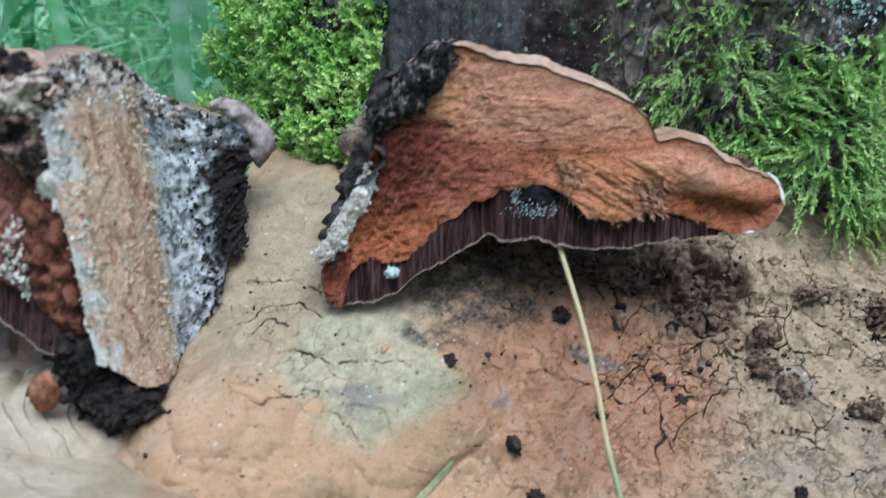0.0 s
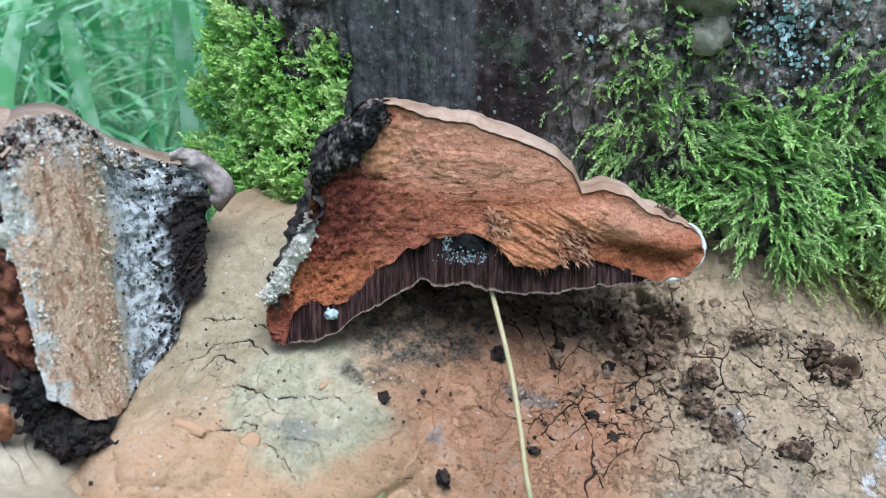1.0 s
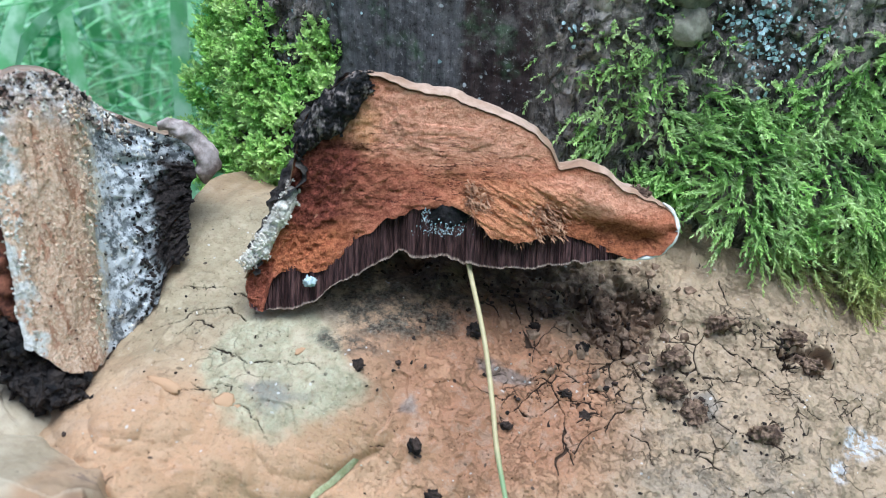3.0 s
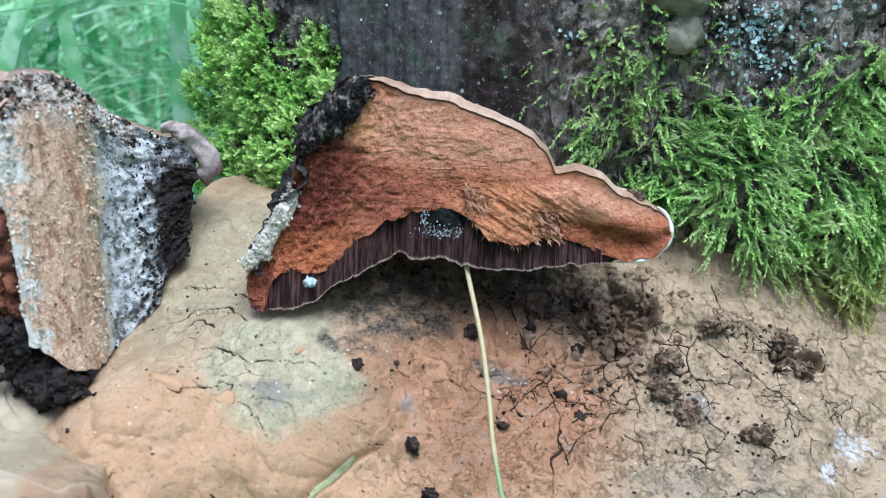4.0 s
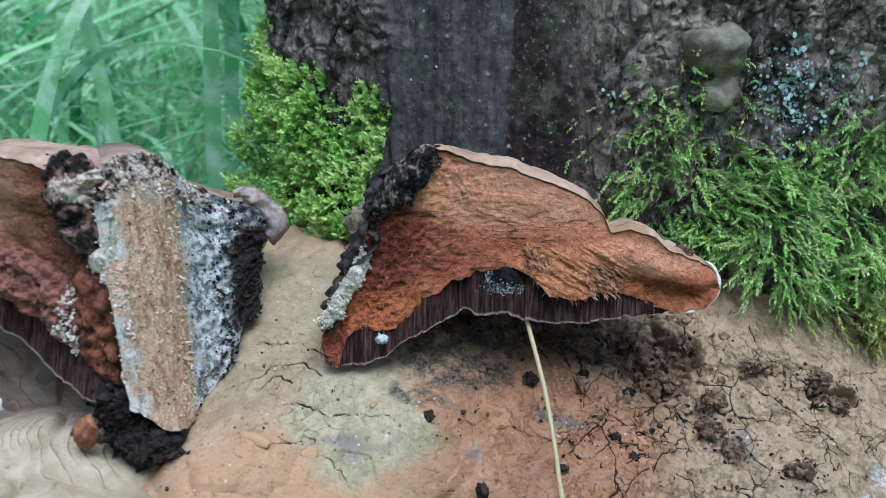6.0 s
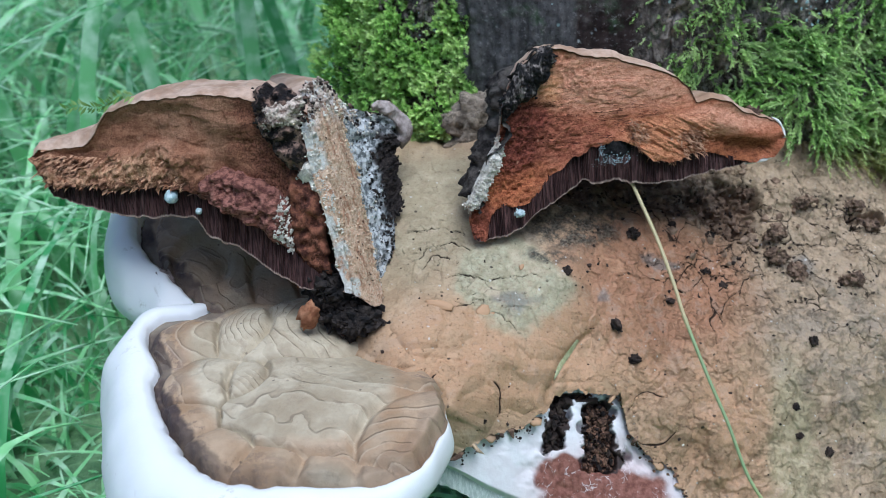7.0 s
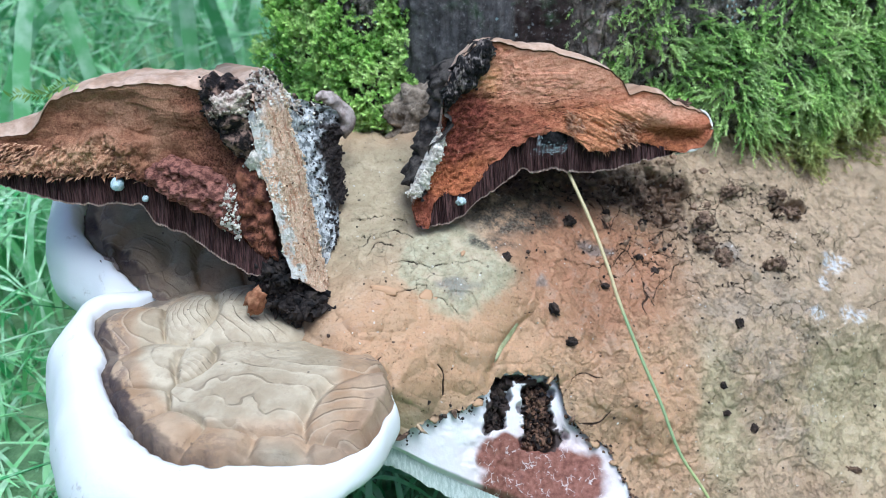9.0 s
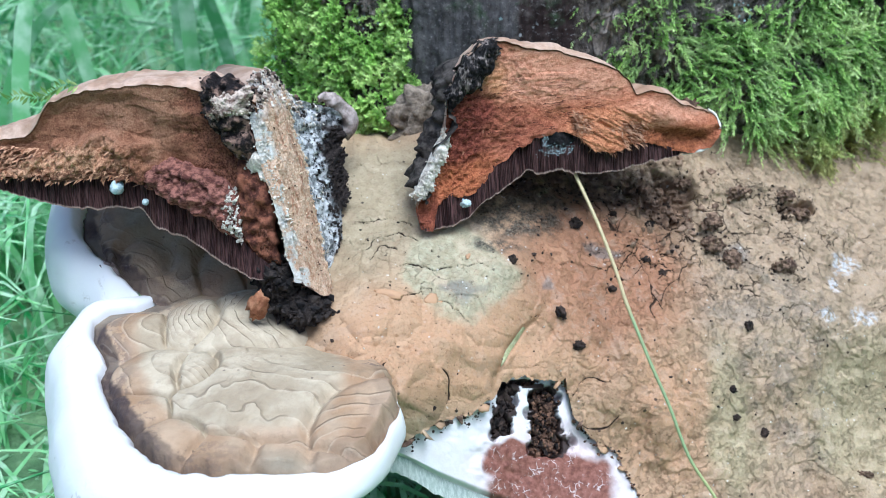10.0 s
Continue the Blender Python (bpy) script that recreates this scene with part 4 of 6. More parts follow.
for n in range(150):
    u = rng.choice((rng.uniform(-0.046, -0.006), rng.uniform(0.018, 0.054)))
    v = float(break_line(np.array(u))) + rng.normal(0.0008, 0.0016)
    pl.append(to_world(u, v, float(dome(np.array(u), np.array(v))) - rng.uniform(0.0005, 0.0035)))
    sz.append(rng.uniform(0.0002, 0.0007))
left = [n for n, q in enumerate(pl) if q[0] < 0.004 or n % 4 == 0]
rest = [n for n in range(len(pl)) if n not in set(left)]
under(add("soil_filling", crumbs("soil_filling", [pl[n] for n in left], [sz[n] for n in left], 5), M_FRASS, label="black frass in the hollows"), wound)
under(add("soil_filling", crumbs("soil_filling", [pl[n] for n in rest], [sz[n] for n in rest], 6), M_REDSOIL, label="dark crumbly frass in the hollows"), wound)
# torn chips of skin along the break
for n, u in enumerate((-0.043, -0.036, -0.030, -0.022, -0.013, 0.0185, 0.0265, 0.036, 0.044, 0.050)):
    v = float(break_line(np.array(u))) + 0.0008
    me = lump("skin_chip", (rng.uniform(0.002, 0.004), rng.uniform(0.0015, 0.003), 0.0009), n, 0.4, 1.6, 2)
    c = under(add("skin_chip", me, M_CAP if n % 3 else M_SOIL, label="torn curling chip of cap skin" if n == 0 else ""), cap)
    me.uv_layers.new(name="plan").data.foreach_set("uv", np.tile((u, v - 0.003), len(me.loops)))
    q = on_dome(u, v, -0.001)
    c.matrix_basis = Matrix.Translation(q) @ pose(0, 0, 0, 45 + rng.uniform(-25, 25), rng.uniform(-25, 25), rng.uniform(0, 360))


def shelf_lobe(centre, level, tilt, border, width, swell, thick, parent, names, labels, sector, sink=0.0, skin=None):
    """A rounded shelf: a puffy zoned skin out to its border, then a thick white margin that rolls under."""
    cx, cy = centre
    n_a, n_r = 420, 130
    A = np.linspace(0, 2 * math.pi, n_a, endpoint=False)
    deg = np.degrees(A)

    def round_curve(knots):
        k = [(d - 360, r) for d, r in knots] + list(knots) + [(d + 360, r) for d, r in knots]
        return curve(k, deg)

    rb, rw = round_curve(border), round_curve(width)
    rb = rb + 0.0010 * fbm(np.cos(A) * 9, np.sin(A) * 9, 0, 3, 17)
    T = np.linspace(0, 1, n_r)[None, :] ** 0.8
    r = rb[:, None] * T
    X, Y = cx + r * np.cos(A)[:, None], cy + r * np.sin(A)[:, None]

    def zone(X, Y, n, sx, sy, sr, rings):
        """Zones of growth that arch outwards from the side towards the trunk."""
        if not rings:
            return np.full(X.shape, 0.5)
        gx, gy = cx + 0.035 - sx, cy + 0.045 - sy
        gl = math.hypot(gx, gy) + 1e-6
        d = np.hypot(X - sx - 0.75 * sr * gx / gl, Y - sy - 0.75 * sr * gy / gl) / sr * (1 + 0.22 * fbm(X * 34, Y * 34, n, 4, 23))
        return rings * np.clip(d, 0.55, 3) ** 1.6 * 0.62 + 0.13 * n

    def height(X, Y):
        first, second = np.zeros(X.shape), np.zeros(X.shape)
        for n, (sx, sy, sr, sh, rings) in enumerate(swell):
            d = np.hypot(X - sx, Y - sy) / sr * (1 + 0.13 * fbm(X * 30, Y * 30, n, 2, 23))
            k = sh * np.sqrt(np.clip(1 - d ** 2, 0, 1))
            if rings:
                q = zone(X, Y, n, sx, sy, sr, rings)
                k = k - 0.00013 * smooth(0.70, 1.0, q - np.floor(q)) * (0.4 + 0.6 * smooth(-0.3, 0.3, vnoise(X * 70, Y * 70, n, 24))) * smooth(0.15, 0.4, d) * smooth(1.0, 0.9, d)
            second = np.maximum(second, np.minimum(first, k))
            first = np.maximum(first, k)
        crease = np.exp(-((first - second) / 0.0006) ** 2) * smooth(0.0004, 0.0015, first)
        return 1.25 * first - 0.0028 * crease + 0.0003 * terrace(fbm(X * 45, Y * 45, 0, 3, 33), 1.3, 0.90) + 0.0004 * fbm(X * 60, Y * 60, 0, 2, 29) + 0.00018 * fbm(X * 260, Y * 260, 0, 2, 37)

    def zoning(X, Y):
        """Growth zones round the swelling that lies uppermost."""
        best, ring = np.zeros(X.shape), np.zeros(X.shape)
        for n, (sx, sy, sr, sh, rings) in enumerate(swell):
            d = np.hypot(X - sx, Y - sy) / sr * (1 + 0.13 * fbm(X * 30, Y * 30, n, 2, 23))
            k = sh * np.sqrt(np.clip(1 - d ** 2, 0, 1))
            ring = np.where(k > best, zone(X, Y, n, sx, sy, sr, rings), ring)
            best = np.maximum(best, k)
        return ring

    def plane(X, Y):
        return level + tilt[0] * (X - cx) + tilt[1] * (Y - cy)

    Z = plane(X, Y) + height(X, Y) * smooth(1.0, 0.95, T) - 0.0015 * smooth(0.97, 1.0, T) - sink * smooth(0.135, 0.168, Y) * smooth(-0.105, -0.070, X)
    uv = np.stack([np.repeat((A * 0.05)[:, None], n_r, 1), np.repeat(T, n_a, 0)], -1)
    me = sheet(names[0], np.stack([X, Y, Z], -1), uv, around=True)
    me.attributes.new("ring", "FLOAT", "POINT").data.foreach_set("value", zoning(X, Y).ravel())
    top_skin = under(add(names[0], me, skin or M_LOBE, label=labels[0]), parent)
    # margin: up over the border, out, round and back under to the middle
    prof = [(-0.02, -0.0035), (0.03, 0.0008), (0.09, 0.0026), (0.22, 0.0040), (0.42, 0.0036), (0.62, 0.0012), (0.80, -0.0030), (0.92, -0.0080), (1.0, -0.0140), (0.98, -0.0195), (0.85, -0.0245),
            (0.5, -0.0285), (0.0, -0.031), (-0.8, -0.033)]
    q = np.linspace(0, len(prof) - 1, 64)
    ko = curve([(n, a) for n, (a, b) in enumerate(prof)], q)[None, :]
    kz = curve([(n, b) for n, (a, b) in enumerate(prof)], q)[None, :] * thick
    A = np.radians(np.linspace(sector[0], sector[1], 200))
    deg = np.degrees(A)
    fade = smooth(sector[0], sector[0] + 14, deg) * smooth(sector[1], sector[1] - 14, deg)
    rb = np.interp(deg, np.degrees(np.linspace(0, 2 * math.pi, n_a, endpoint=False)), rb)
    rw = round_curve(width) * (0.2 + 0.8 * fade)
    calm = np.convolve(np.pad(rb, 4, "edge"), np.ones(9) / 9, "valid")
    rb = rb + 0.0006 * fbm(deg * 0.16, 3.3, 0, 3, 18)
    r = rb[:, None] + (calm - rb)[:, None] * np.clip(ko * 2.2, 0, 1) + rw[:, None] * ko
    X, Y = cx + r * np.cos(A)[:, None], cy + r * np.sin(A)[:, None]
    Z = plane(X, Y) + kz * np.clip(rw[:, None] / 0.018, 0.35, 1.1) - 0.004 * (1 - fade)[:, None]
    bulge = 0.0009 * fbm(X * 38, Y * 38, Z * 38, 2, 43)
    X, Y, Z = X + bulge * np.cos(A)[:, None], Y + bulge * np.sin(A)[:, None], Z + bulge
    P = np.stack([X, Y, Z], -1)
    under(add(names[1], sheet(names[1], P, flip=True), M_WHITE, label=labels[1]), top_skin)


# the near lobe, level and broad
shelf_lobe((-0.098, 0.150), 0.3150, (0.0, 0.0),
           ((20, 0.050), (60, 0.060), (90, 0.062), (120, 0.0636), (131, 0.0633), (139, 0.069), (147, 0.0655), (160, 0.050), (176, 0.046), (194, 0.0406), (217, 0.0404), (239, 0.0436), (254, 0.0477), (265, 0.0491),
            (290, 0.0538), (304, 0.0605), (312, 0.0622), (323, 0.0608), (333, 0.0580), (355, 0.052)),
           ((0, 0.003), (90, 0.002), (118, 0.003), (131, 0.014), (147, 0.016), (158, 0.026), (176, 0.0205), (200, 0.0215), (227, 0.0245), (250, 0.0235), (285, 0.017), (301, 0.0075), (318, 0.0035), (340, 0.003)),
           ((-0.080, 0.142, 0.038, 0.0066, 5), (-0.135, 0.180, 0.0140, 0.0046, 3), (-0.115, 0.182, 0.0170, 0.0050, 6), (-0.124, 0.150, 0.0160, 0.0050, 2), (-0.111, 0.151, 0.0125, 0.0050, 5),
            (-0.127, 0.132, 0.0130, 0.0042, 0), (-0.114, 0.115, 0.0145, 0.0042, 0), (-0.098, 0.108, 0.0145, 0.0042, 0), (-0.082, 0.104, 0.0145, 0.0038, 0), (-0.066, 0.1015, 0.0140, 0.0034, 0),
            (-0.058, 0.123, 0.0250, 0.0066, 4), (-0.0625, 0.159, 0.0115, 0.0046, 0), (-0.090, 0.180, 0.0270, 0.0058, 6), (-0.066, 0.170, 0.0240, 0.0046, 4), (-0.075, 0.196, 0.0260, 0.0050, 3)),
           1.0, bracket, ("lobe_skin", "white_margin"), ("zoned grey-tan skin of the near lobe", "thick smooth white growing margin"), (110, 346), 0.0085)
# the lobe behind, under the leaning piece; that piece's shade is in its skin colour
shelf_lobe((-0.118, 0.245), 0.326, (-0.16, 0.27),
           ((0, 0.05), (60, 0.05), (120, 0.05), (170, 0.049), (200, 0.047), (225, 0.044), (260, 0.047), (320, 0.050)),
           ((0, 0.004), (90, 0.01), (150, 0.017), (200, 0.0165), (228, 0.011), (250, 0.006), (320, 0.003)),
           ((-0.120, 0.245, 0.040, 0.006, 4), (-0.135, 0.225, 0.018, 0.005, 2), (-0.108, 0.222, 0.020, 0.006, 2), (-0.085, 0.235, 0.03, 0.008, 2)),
           1.15, bracket, ("lobe_skin", "white_margin"), ("brown skin of the rear lobe, coloured darker for the shade under the leaning piece", "smooth white margin with a brown scar"), (110, 246), 0.0, M_LOBE_SHADED)

ob = under(add("scar", lump("scar", (0.0062, 0.0026, 0.0010), 60, 0.35, 2.2, 4), M_SCAR, label="brown scar on the white margin"), bracket)
ob.matrix_basis = pose(-0.1500, 0.2120, 0.3238, 20, -25, 130)
ob = under(add("old_growth", lump("old_growth", (0.020, 0.012, 0.0170), 6, 0.24, 3.5, 5), M_OLDGROWTH, label="wrinkled grey-brown old growth against the bark"), bracket)
ob.location = (-0.0190, 0.3000, 0.3440)
for n, (u, v, a, b, c) in enumerate(((-0.0459, 0.0125, 5.0, 1.6, 0.7), (-0.0300, 0.0142, 2.8, 2.4, 0.5), (-0.0262, 0.0150, 2.2, 2.4, 0.5), (-0.0137, -0.0045, 2.2, 1.0, 0.5))):
    me = lump("skin_flake", (a / 1000, b / 1000, c / 1000), n + 40, 0.3, 1.5, 3)
    me.uv_layers.new(name="plan").data.foreach_set("uv", np.tile((-0.052, 0.028), len(me.loops)))
    c_ = under(add("skin_flake", me, M_CAP), cap)
    c_.matrix_basis = Matrix.Translation(on_dome(u, v, 0.0003)) @ pose(0, 0, 0, 45, 8, -10 + 25 * n)

# ---- the cut pieces lying on it ----
def cut_piece(piece, plane, top, bottom, seam, depth, centre, half, slope, names, flesh, lips):
    """Half a bracket standing on its pores: a torn cut face, a tube layer below it, a crust behind."""
    ca, cb, cc = plane
    nrm = Vector((ca, -1, cb)).normalized()
    nrm = np.array(nrm)
    tx = np.array(top)
    fine_x = np.linspace(tx[0, 0], tx[-1, 0], 2000)
    ft = np.interp(fine_x, tx[:, 0], tx[:, 1])
    arc = np.r_[0, np.cumsum(np.hypot(np.diff(fine_x), np.diff(ft)))]
    n = 400
    x = np.interp(np.linspace(0, arc[-1], n), arc, fine_x)
    t, b, s = (np.interp(x, *np.array(k).T) for k in (top, bottom, seam))
    for _ in range(2):
        t, b = (np.r_[k[:1], (k[:-2] + 2 * k[1:-1] + k[2:]) / 4, k[-1:]] for k in (t, b))
    t = t + 0.0003 * fbm(x * 350, 0, 0, 2, 3)
    b = np.minimum(b + 0.0006 * fbm(x * 330, 1.5, 0, 3, 4), t - 0.0004)
    s = np.clip(s + 0.0009 * fbm(x * 260, 2.5, 0, 3, 6), b, t - 0.0002)

    crest = t
    t = np.maximum(crest - np.interp(x, *np.array(lips).T) * (1 + 0.10 * fbm(x * 60, 4, 0, 2, 31)), s + 0.0002)

    def at(x, z, d):
        return np.stack(np.broadcast_arrays(x, ca * x + cb * z + cc, z), -1) + nrm * np.asarray(d)[..., None]

    m = 130
    k = np.linspace(0, 1, m)[None, :]
    X, Z = np.repeat(x[:, None], m, 1), s[:, None] + (t - s)[:, None] * k
    fib = fbm(X * 120, Z * 230, 0, 4, 12)
    D = 0.0014 * fbm(X * 70, Z * 80, 0, 3, 13) + 0.0004 * fib - 0.0006 * np.exp(-(fbm(X * 45, Z * 170, 0, 2, 14) / 0.09) ** 2) * smooth(0.0, 0.4, vnoise(X * 60, Z * 60, 0, 44)) + 0.0020 * smooth(0.3, 0.0, k) * (1 + vnoise(X * 200, Z * 40, 0, 8)) * 0.7
    f = fbm(X * 55, Z * 85, 0, 3, 25)
    D = D * (1 - 0.6 * smooth(0.15, 0.4, k)) + 0.0005 * terrace(f, 1.2, 0.90) * smooth(1.0, 0.8, k)
    f = fbm(X * 190, Z * 240, 0, 3, 26)
    D = D + 0.00014 * terrace(f, 1.1, 0.86) * smooth(1.0, 0.9, k)
    if half > 0:
        D = D - 0.0030 * np.exp(-((k - 0.22) / 0.16) ** 2) * smooth(0.046, 0.060, X) * smooth(0.092, 0.083, X) + 0.0018 * np.exp(-((k - 0.62) / 0.2) ** 2) * smooth(0.046, 0.060, X)
    core = smooth(centre + 0.010, centre - 0.045, X) if half > 0 else smooth(centre - 0.01, centre + 0.045, X)
    D = D - 0.0011 * core * np.abs(fbm(X * 480, Z * 420, 0, 3, 15)) - 0.0012 * core
    if half > 0:
        g = np.exp(-((X - 0.047) / 0.017) ** 4 - ((Z - 0.3625) / 0.0085) ** 4)
        D = D + g * (0.0008 * fbm((0.5 * X + 0.87 * Z) * 800, (0.87 * X - 0.5 * Z) * 110, 0, 3, 45) + 0.0014)
        D = D + 0.0014 * np.exp(-((X + 0.012) / 0.010) ** 2 - ((Z - 0.372) / 0.010) ** 2) * fbm(X * 330, Z * 260, 0, 3, 46)
    else:
        g = smooth(-0.116, -0.128, X) * smooth(0.50, 0.40, k + 0.10 * fbm(X * 80, Z * 80, 0, 3, 47))
        D = D + g * (0.0022 + 0.0020 * fbm((X - 0.5 * Z) * 330, (X + Z) * 150, 0, 3, 48)) - 0.0016 * smooth(0.35, 0.0, k) * g
        D = D + 0.0024 * (1 - g) * (fbm(X * 42, Z * 60, 0, 3, 49)) * smooth(1.0, 0.8, k)
    D = D * (1 - 0.7 * smooth(0.92, 1.0, k)) - 0.0002 * smooth(0.95, 1.0, k)
    uv = np.stack([(X - tx[0, 0]) if half > 0 else (tx[-1, 0] - X), np.repeat(k, n, 0)], -1)
    face = under(add("flesh", sheet("flesh", at(X, Z, D), uv), flesh, label=names[0]), piece)
    # tubes: fine upright ribs
    cols = int((x[-1] - x[0]) / 0.00032)
    xt = np.linspace(x[0], x[-1], cols)
    tb, ts = np.interp(xt, x, b), np.interp(xt, x, s)
    rr = np.random.default_rng(9).uniform(-1, 1, cols)
    k = np.linspace(0, 1, 6)[None, :]
    X = np.repeat(xt[:, None], 6, 1) + (0.0016 * (1 - k)) * (-1 if half < 0 else 0.3)
    Z = (tb + 0.00025 * rr)[:, None] + (ts + 0.0012 - tb)[:, None] * k
    group = vnoise(xt * 260, 0, 0, 77)
    D = (-0.0010 + 0.0004 * (np.arange(cols) % 2) + 0.0003 * rr + 0.0007 * group)[:, None] + 0.0 * k - 0.0006 * k
    uv = np.stack([X, np.repeat(k, cols, 0)], -1)
    under(add("tube_layer", sheet("tube_layer", at(X, Z, D), uv, soft=False), M_TUBE, label="dark purple-brown layer of fine upright tubes"), piece)
    # crust over the top and down the back; pores beneath
    dep = depth * np.sqrt(np.clip(1 - ((x - centre) / abs(half)) ** 2, 0.02, 1))
    m = 40
    k = np.linspace(0, 1, m)[None, :] ** 1.5
    back = dep[:, None] * k
    X = np.repeat(x[:, None], m, 1)
    mid = (0.45 * t + 0.55 * b)[:, None]
    Z = crest[:, None] - (crest - t)[:, None] * (1 - smooth(0.0, 0.14, k)) - slope * back - 0.4 * (t[:, None] - mid) * k ** 4 + 0.0006 * np.sin(np.clip(k * 4, 0, 1) * math.pi) + 0.0006 * fbm(X * 60, back * 60, 0, 3, 19) * smooth(0, 0.1, k)
    Z = np.maximum(Z, mid - 0.003)
    Z[:, 0] = t + 0.0002
    Y = (ca * X + cb * t[:, None] + cc) + back - 0.0005
    crust = np.stack([X, Y, Z], -1)
    k2 = np.linspace(0, 1, 16)[None, :]
    X2 = np.repeat(x[:, None], 16, 1)
    Zb = Z[:, -1:] + (b[:, None] + 0.0008 - Z[:, -1:]) * smooth(0, 1, k2)
    Yb = Y[:, -1:] + (ca * X2 + cb * b[:, None] + cc + 0.003 - Y[:, -1:]) * k2 ** 1.5
    under(add("crust", sheet("crust", np.concatenate([crust, np.stack([X2, Yb, Zb], -1)[:, 1:]], 1), flip=False), M_CRUST, label=names[1]), piece)
    return at, x, t, b, s


def granulate(ob, n, size, mat, parent, seed, lift=0.0):
    """Small crumbs stuck to a rough surface, one mesh."""
    rng = np.random.default_rng(seed)
    co = np.empty(len(ob.data.vertices) * 3)
    ob.data.vertices.foreach_get("co", co)
    co = co.reshape(-1, 3)
    pick = co[rng.integers(0, len(co), n)] + rng.normal(0, 0.0004, (n, 3)) + np.array((0, -lift, 0))
    return under(add("crumb_crust", crumbs("crumb_crust", pick, size * rng.uniform(0.35, 1.2, n), seed), mat), ob)


RP = (0.1475, 0.2252, 0.1455)
R_TOP = ((-0.0325, 0.3405), (-0.0287, 0.3507), (-0.0242, 0.3608), (-0.0205, 0.3692), (-0.0186, 0.3814), (-0.0165, 0.388), (-0.0119, 0.3945), (-0.0042, 0.4003), (0.0039, 0.4003), (0.0131, 0.3974),
         (0.0221, 0.3961), (0.0305, 0.3937), (0.0424, 0.3893), (0.0494, 0.3852), (0.054, 0.3808), (0.057, 0.3751), (0.0635, 0.377), (0.0696, 0.3756), (0.076, 0.3708), (0.0831, 0.3677), (0.0893, 0.3654), (0.0918, 0.3628), (0.0931, 0.359))
R_BOT = ((-0.0325, 0.338), (-0.031, 0.3318), (-0.0296, 0.3308), (-0.0254, 0.331), (-0.0188, 0.3315), (-0.0122, 0.3343), (-0.0057, 0.3396), (0.0008, 0.3432), (0.0089, 0.3477), (0.012, 0.3508),
         (0.0156, 0.3482), (0.0257, 0.3482), (0.036, 0.3454), (0.0496, 0.3458), (0.0681, 0.3483), (0.0816, 0.3499), (0.0884, 0.351), (0.0920, 0.3545), (0.0931, 0.358))
R_SEAM = ((-0.0325, 0.338), (-0.031, 0.3320), (-0.0268, 0.3312), (-0.0248, 0.3400), (-0.0220, 0.3430), (-0.0143, 0.3427), (-0.0077, 0.3446), (-0.0014, 0.3516), (0.0082, 0.3594), (0.0147, 0.3613), (0.0245, 0.3641), (0.0331, 0.361),
          (0.0386, 0.3553), (0.0455, 0.3539), (0.0538, 0.3558), (0.0605, 0.356), (0.0677, 0.3529), (0.0764, 0.3506), (0.0834, 0.3500), (0.0884, 0.3511), (0.0931, 0.358))
right_piece = thing("fungus_piece", (0.02, 0.25, 0.335), "cut half bracket fungus, rust-brown torn flesh, resting on the cap", "fungus piece", "cut fungus pieces")
at_r, xr, tr_, br_, sr_ = cut_piece(right_piece, RP, R_TOP, R_BOT, R_SEAM, 0.050, 0.028, 0.072, 0.22, ("torn rust-brown corky flesh", "smooth tan upper crust"), M_FLESH,
                                     ((-0.0325, 0.0), (0.0, 0.0006), (0.015, 0.0012), (0.035, 0.0015), (0.050, 0.0005), (0.057, 0.0002), (0.066, 0.0013), (0.085, 0.0006), (0.0931, 0.0)))


def patch(name, at, outline_x, lo, hi, d0, bulge, mat, parent, label, seed, n=46, m=36, rough=0.0014, freq=230):
    """A rough patch lying on a cut face, between two curves over x."""
    x = np.linspace(*outline_x, n)
    k = np.linspace(0, 1, m)[None, :]
    lo_, hi_ = np.interp(x, *np.array(lo).T), np.interp(x, *np.array(hi).T)
    lo_, hi_ = lo_ + 0.0009 * fbm(x * 420, seed, 0, 3, seed), hi_ + 0.0009 * fbm(x * 420, seed + 4, 0, 3, seed + 1)
    X = np.repeat(x[:, None], m, 1) + 0.0012 * fbm(k * 9 + 0 * x[:, None], seed, 0, 3, seed + 2) * (np.abs(np.linspace(-1, 1, n)) ** 3)[:, None]
    Z = lo_[:, None] + (hi_ - lo_)[:, None] * k
    e = (1 - np.linspace(-1, 1, n)[:, None] ** 4) * (1 - (2 * k - 1) ** 4)
    D = d0 - 0.004 + (bulge + 0.004) * e ** 0.5 + rough * fbm(X * freq, Z * freq, 0, 4, seed + 3) * e ** 0.3
    ob = add(name, sheet(name, at(X, Z, D), np.stack([X, Z], -1)), mat, label=label)
    return under(ob, parent)


ob = patch("rotten_core", at_r, (-0.0190, 0.0015), ((-0.019, 0.374), (-0.012, 0.381), (-0.006, 0.3835), (0.0015, 0.394)), ((-0.019, 0.383), (-0.0155, 0.3895), (-0.0115, 0.395), (-0.004, 0.4008), (0.0015, 0.4008)),
      0.0012, 0.0028, M_ROTBARK, right_piece, "black rotten patch with grey bark at the crown", 3, n=80, m=60, rough=0.0016, freq=300)
granulate(ob, 160, 0.0005, M_ROT, right_piece, 1)
ob = patch("mould", at_r, (-0.0335, -0.0195), ((-0.0335, 0.3425), (-0.030, 0.3440), (-0.026, 0.3470), (-0.0195, 0.362)), ((-0.0335, 0.346), (-0.029, 0.354), (-0.0243, 0.362), (-0.0195, 0.370)),
      0.0008, 0.0018, M_MOULD, right_piece, "crumbly white mould on the flank", 8, rough=0.0020)
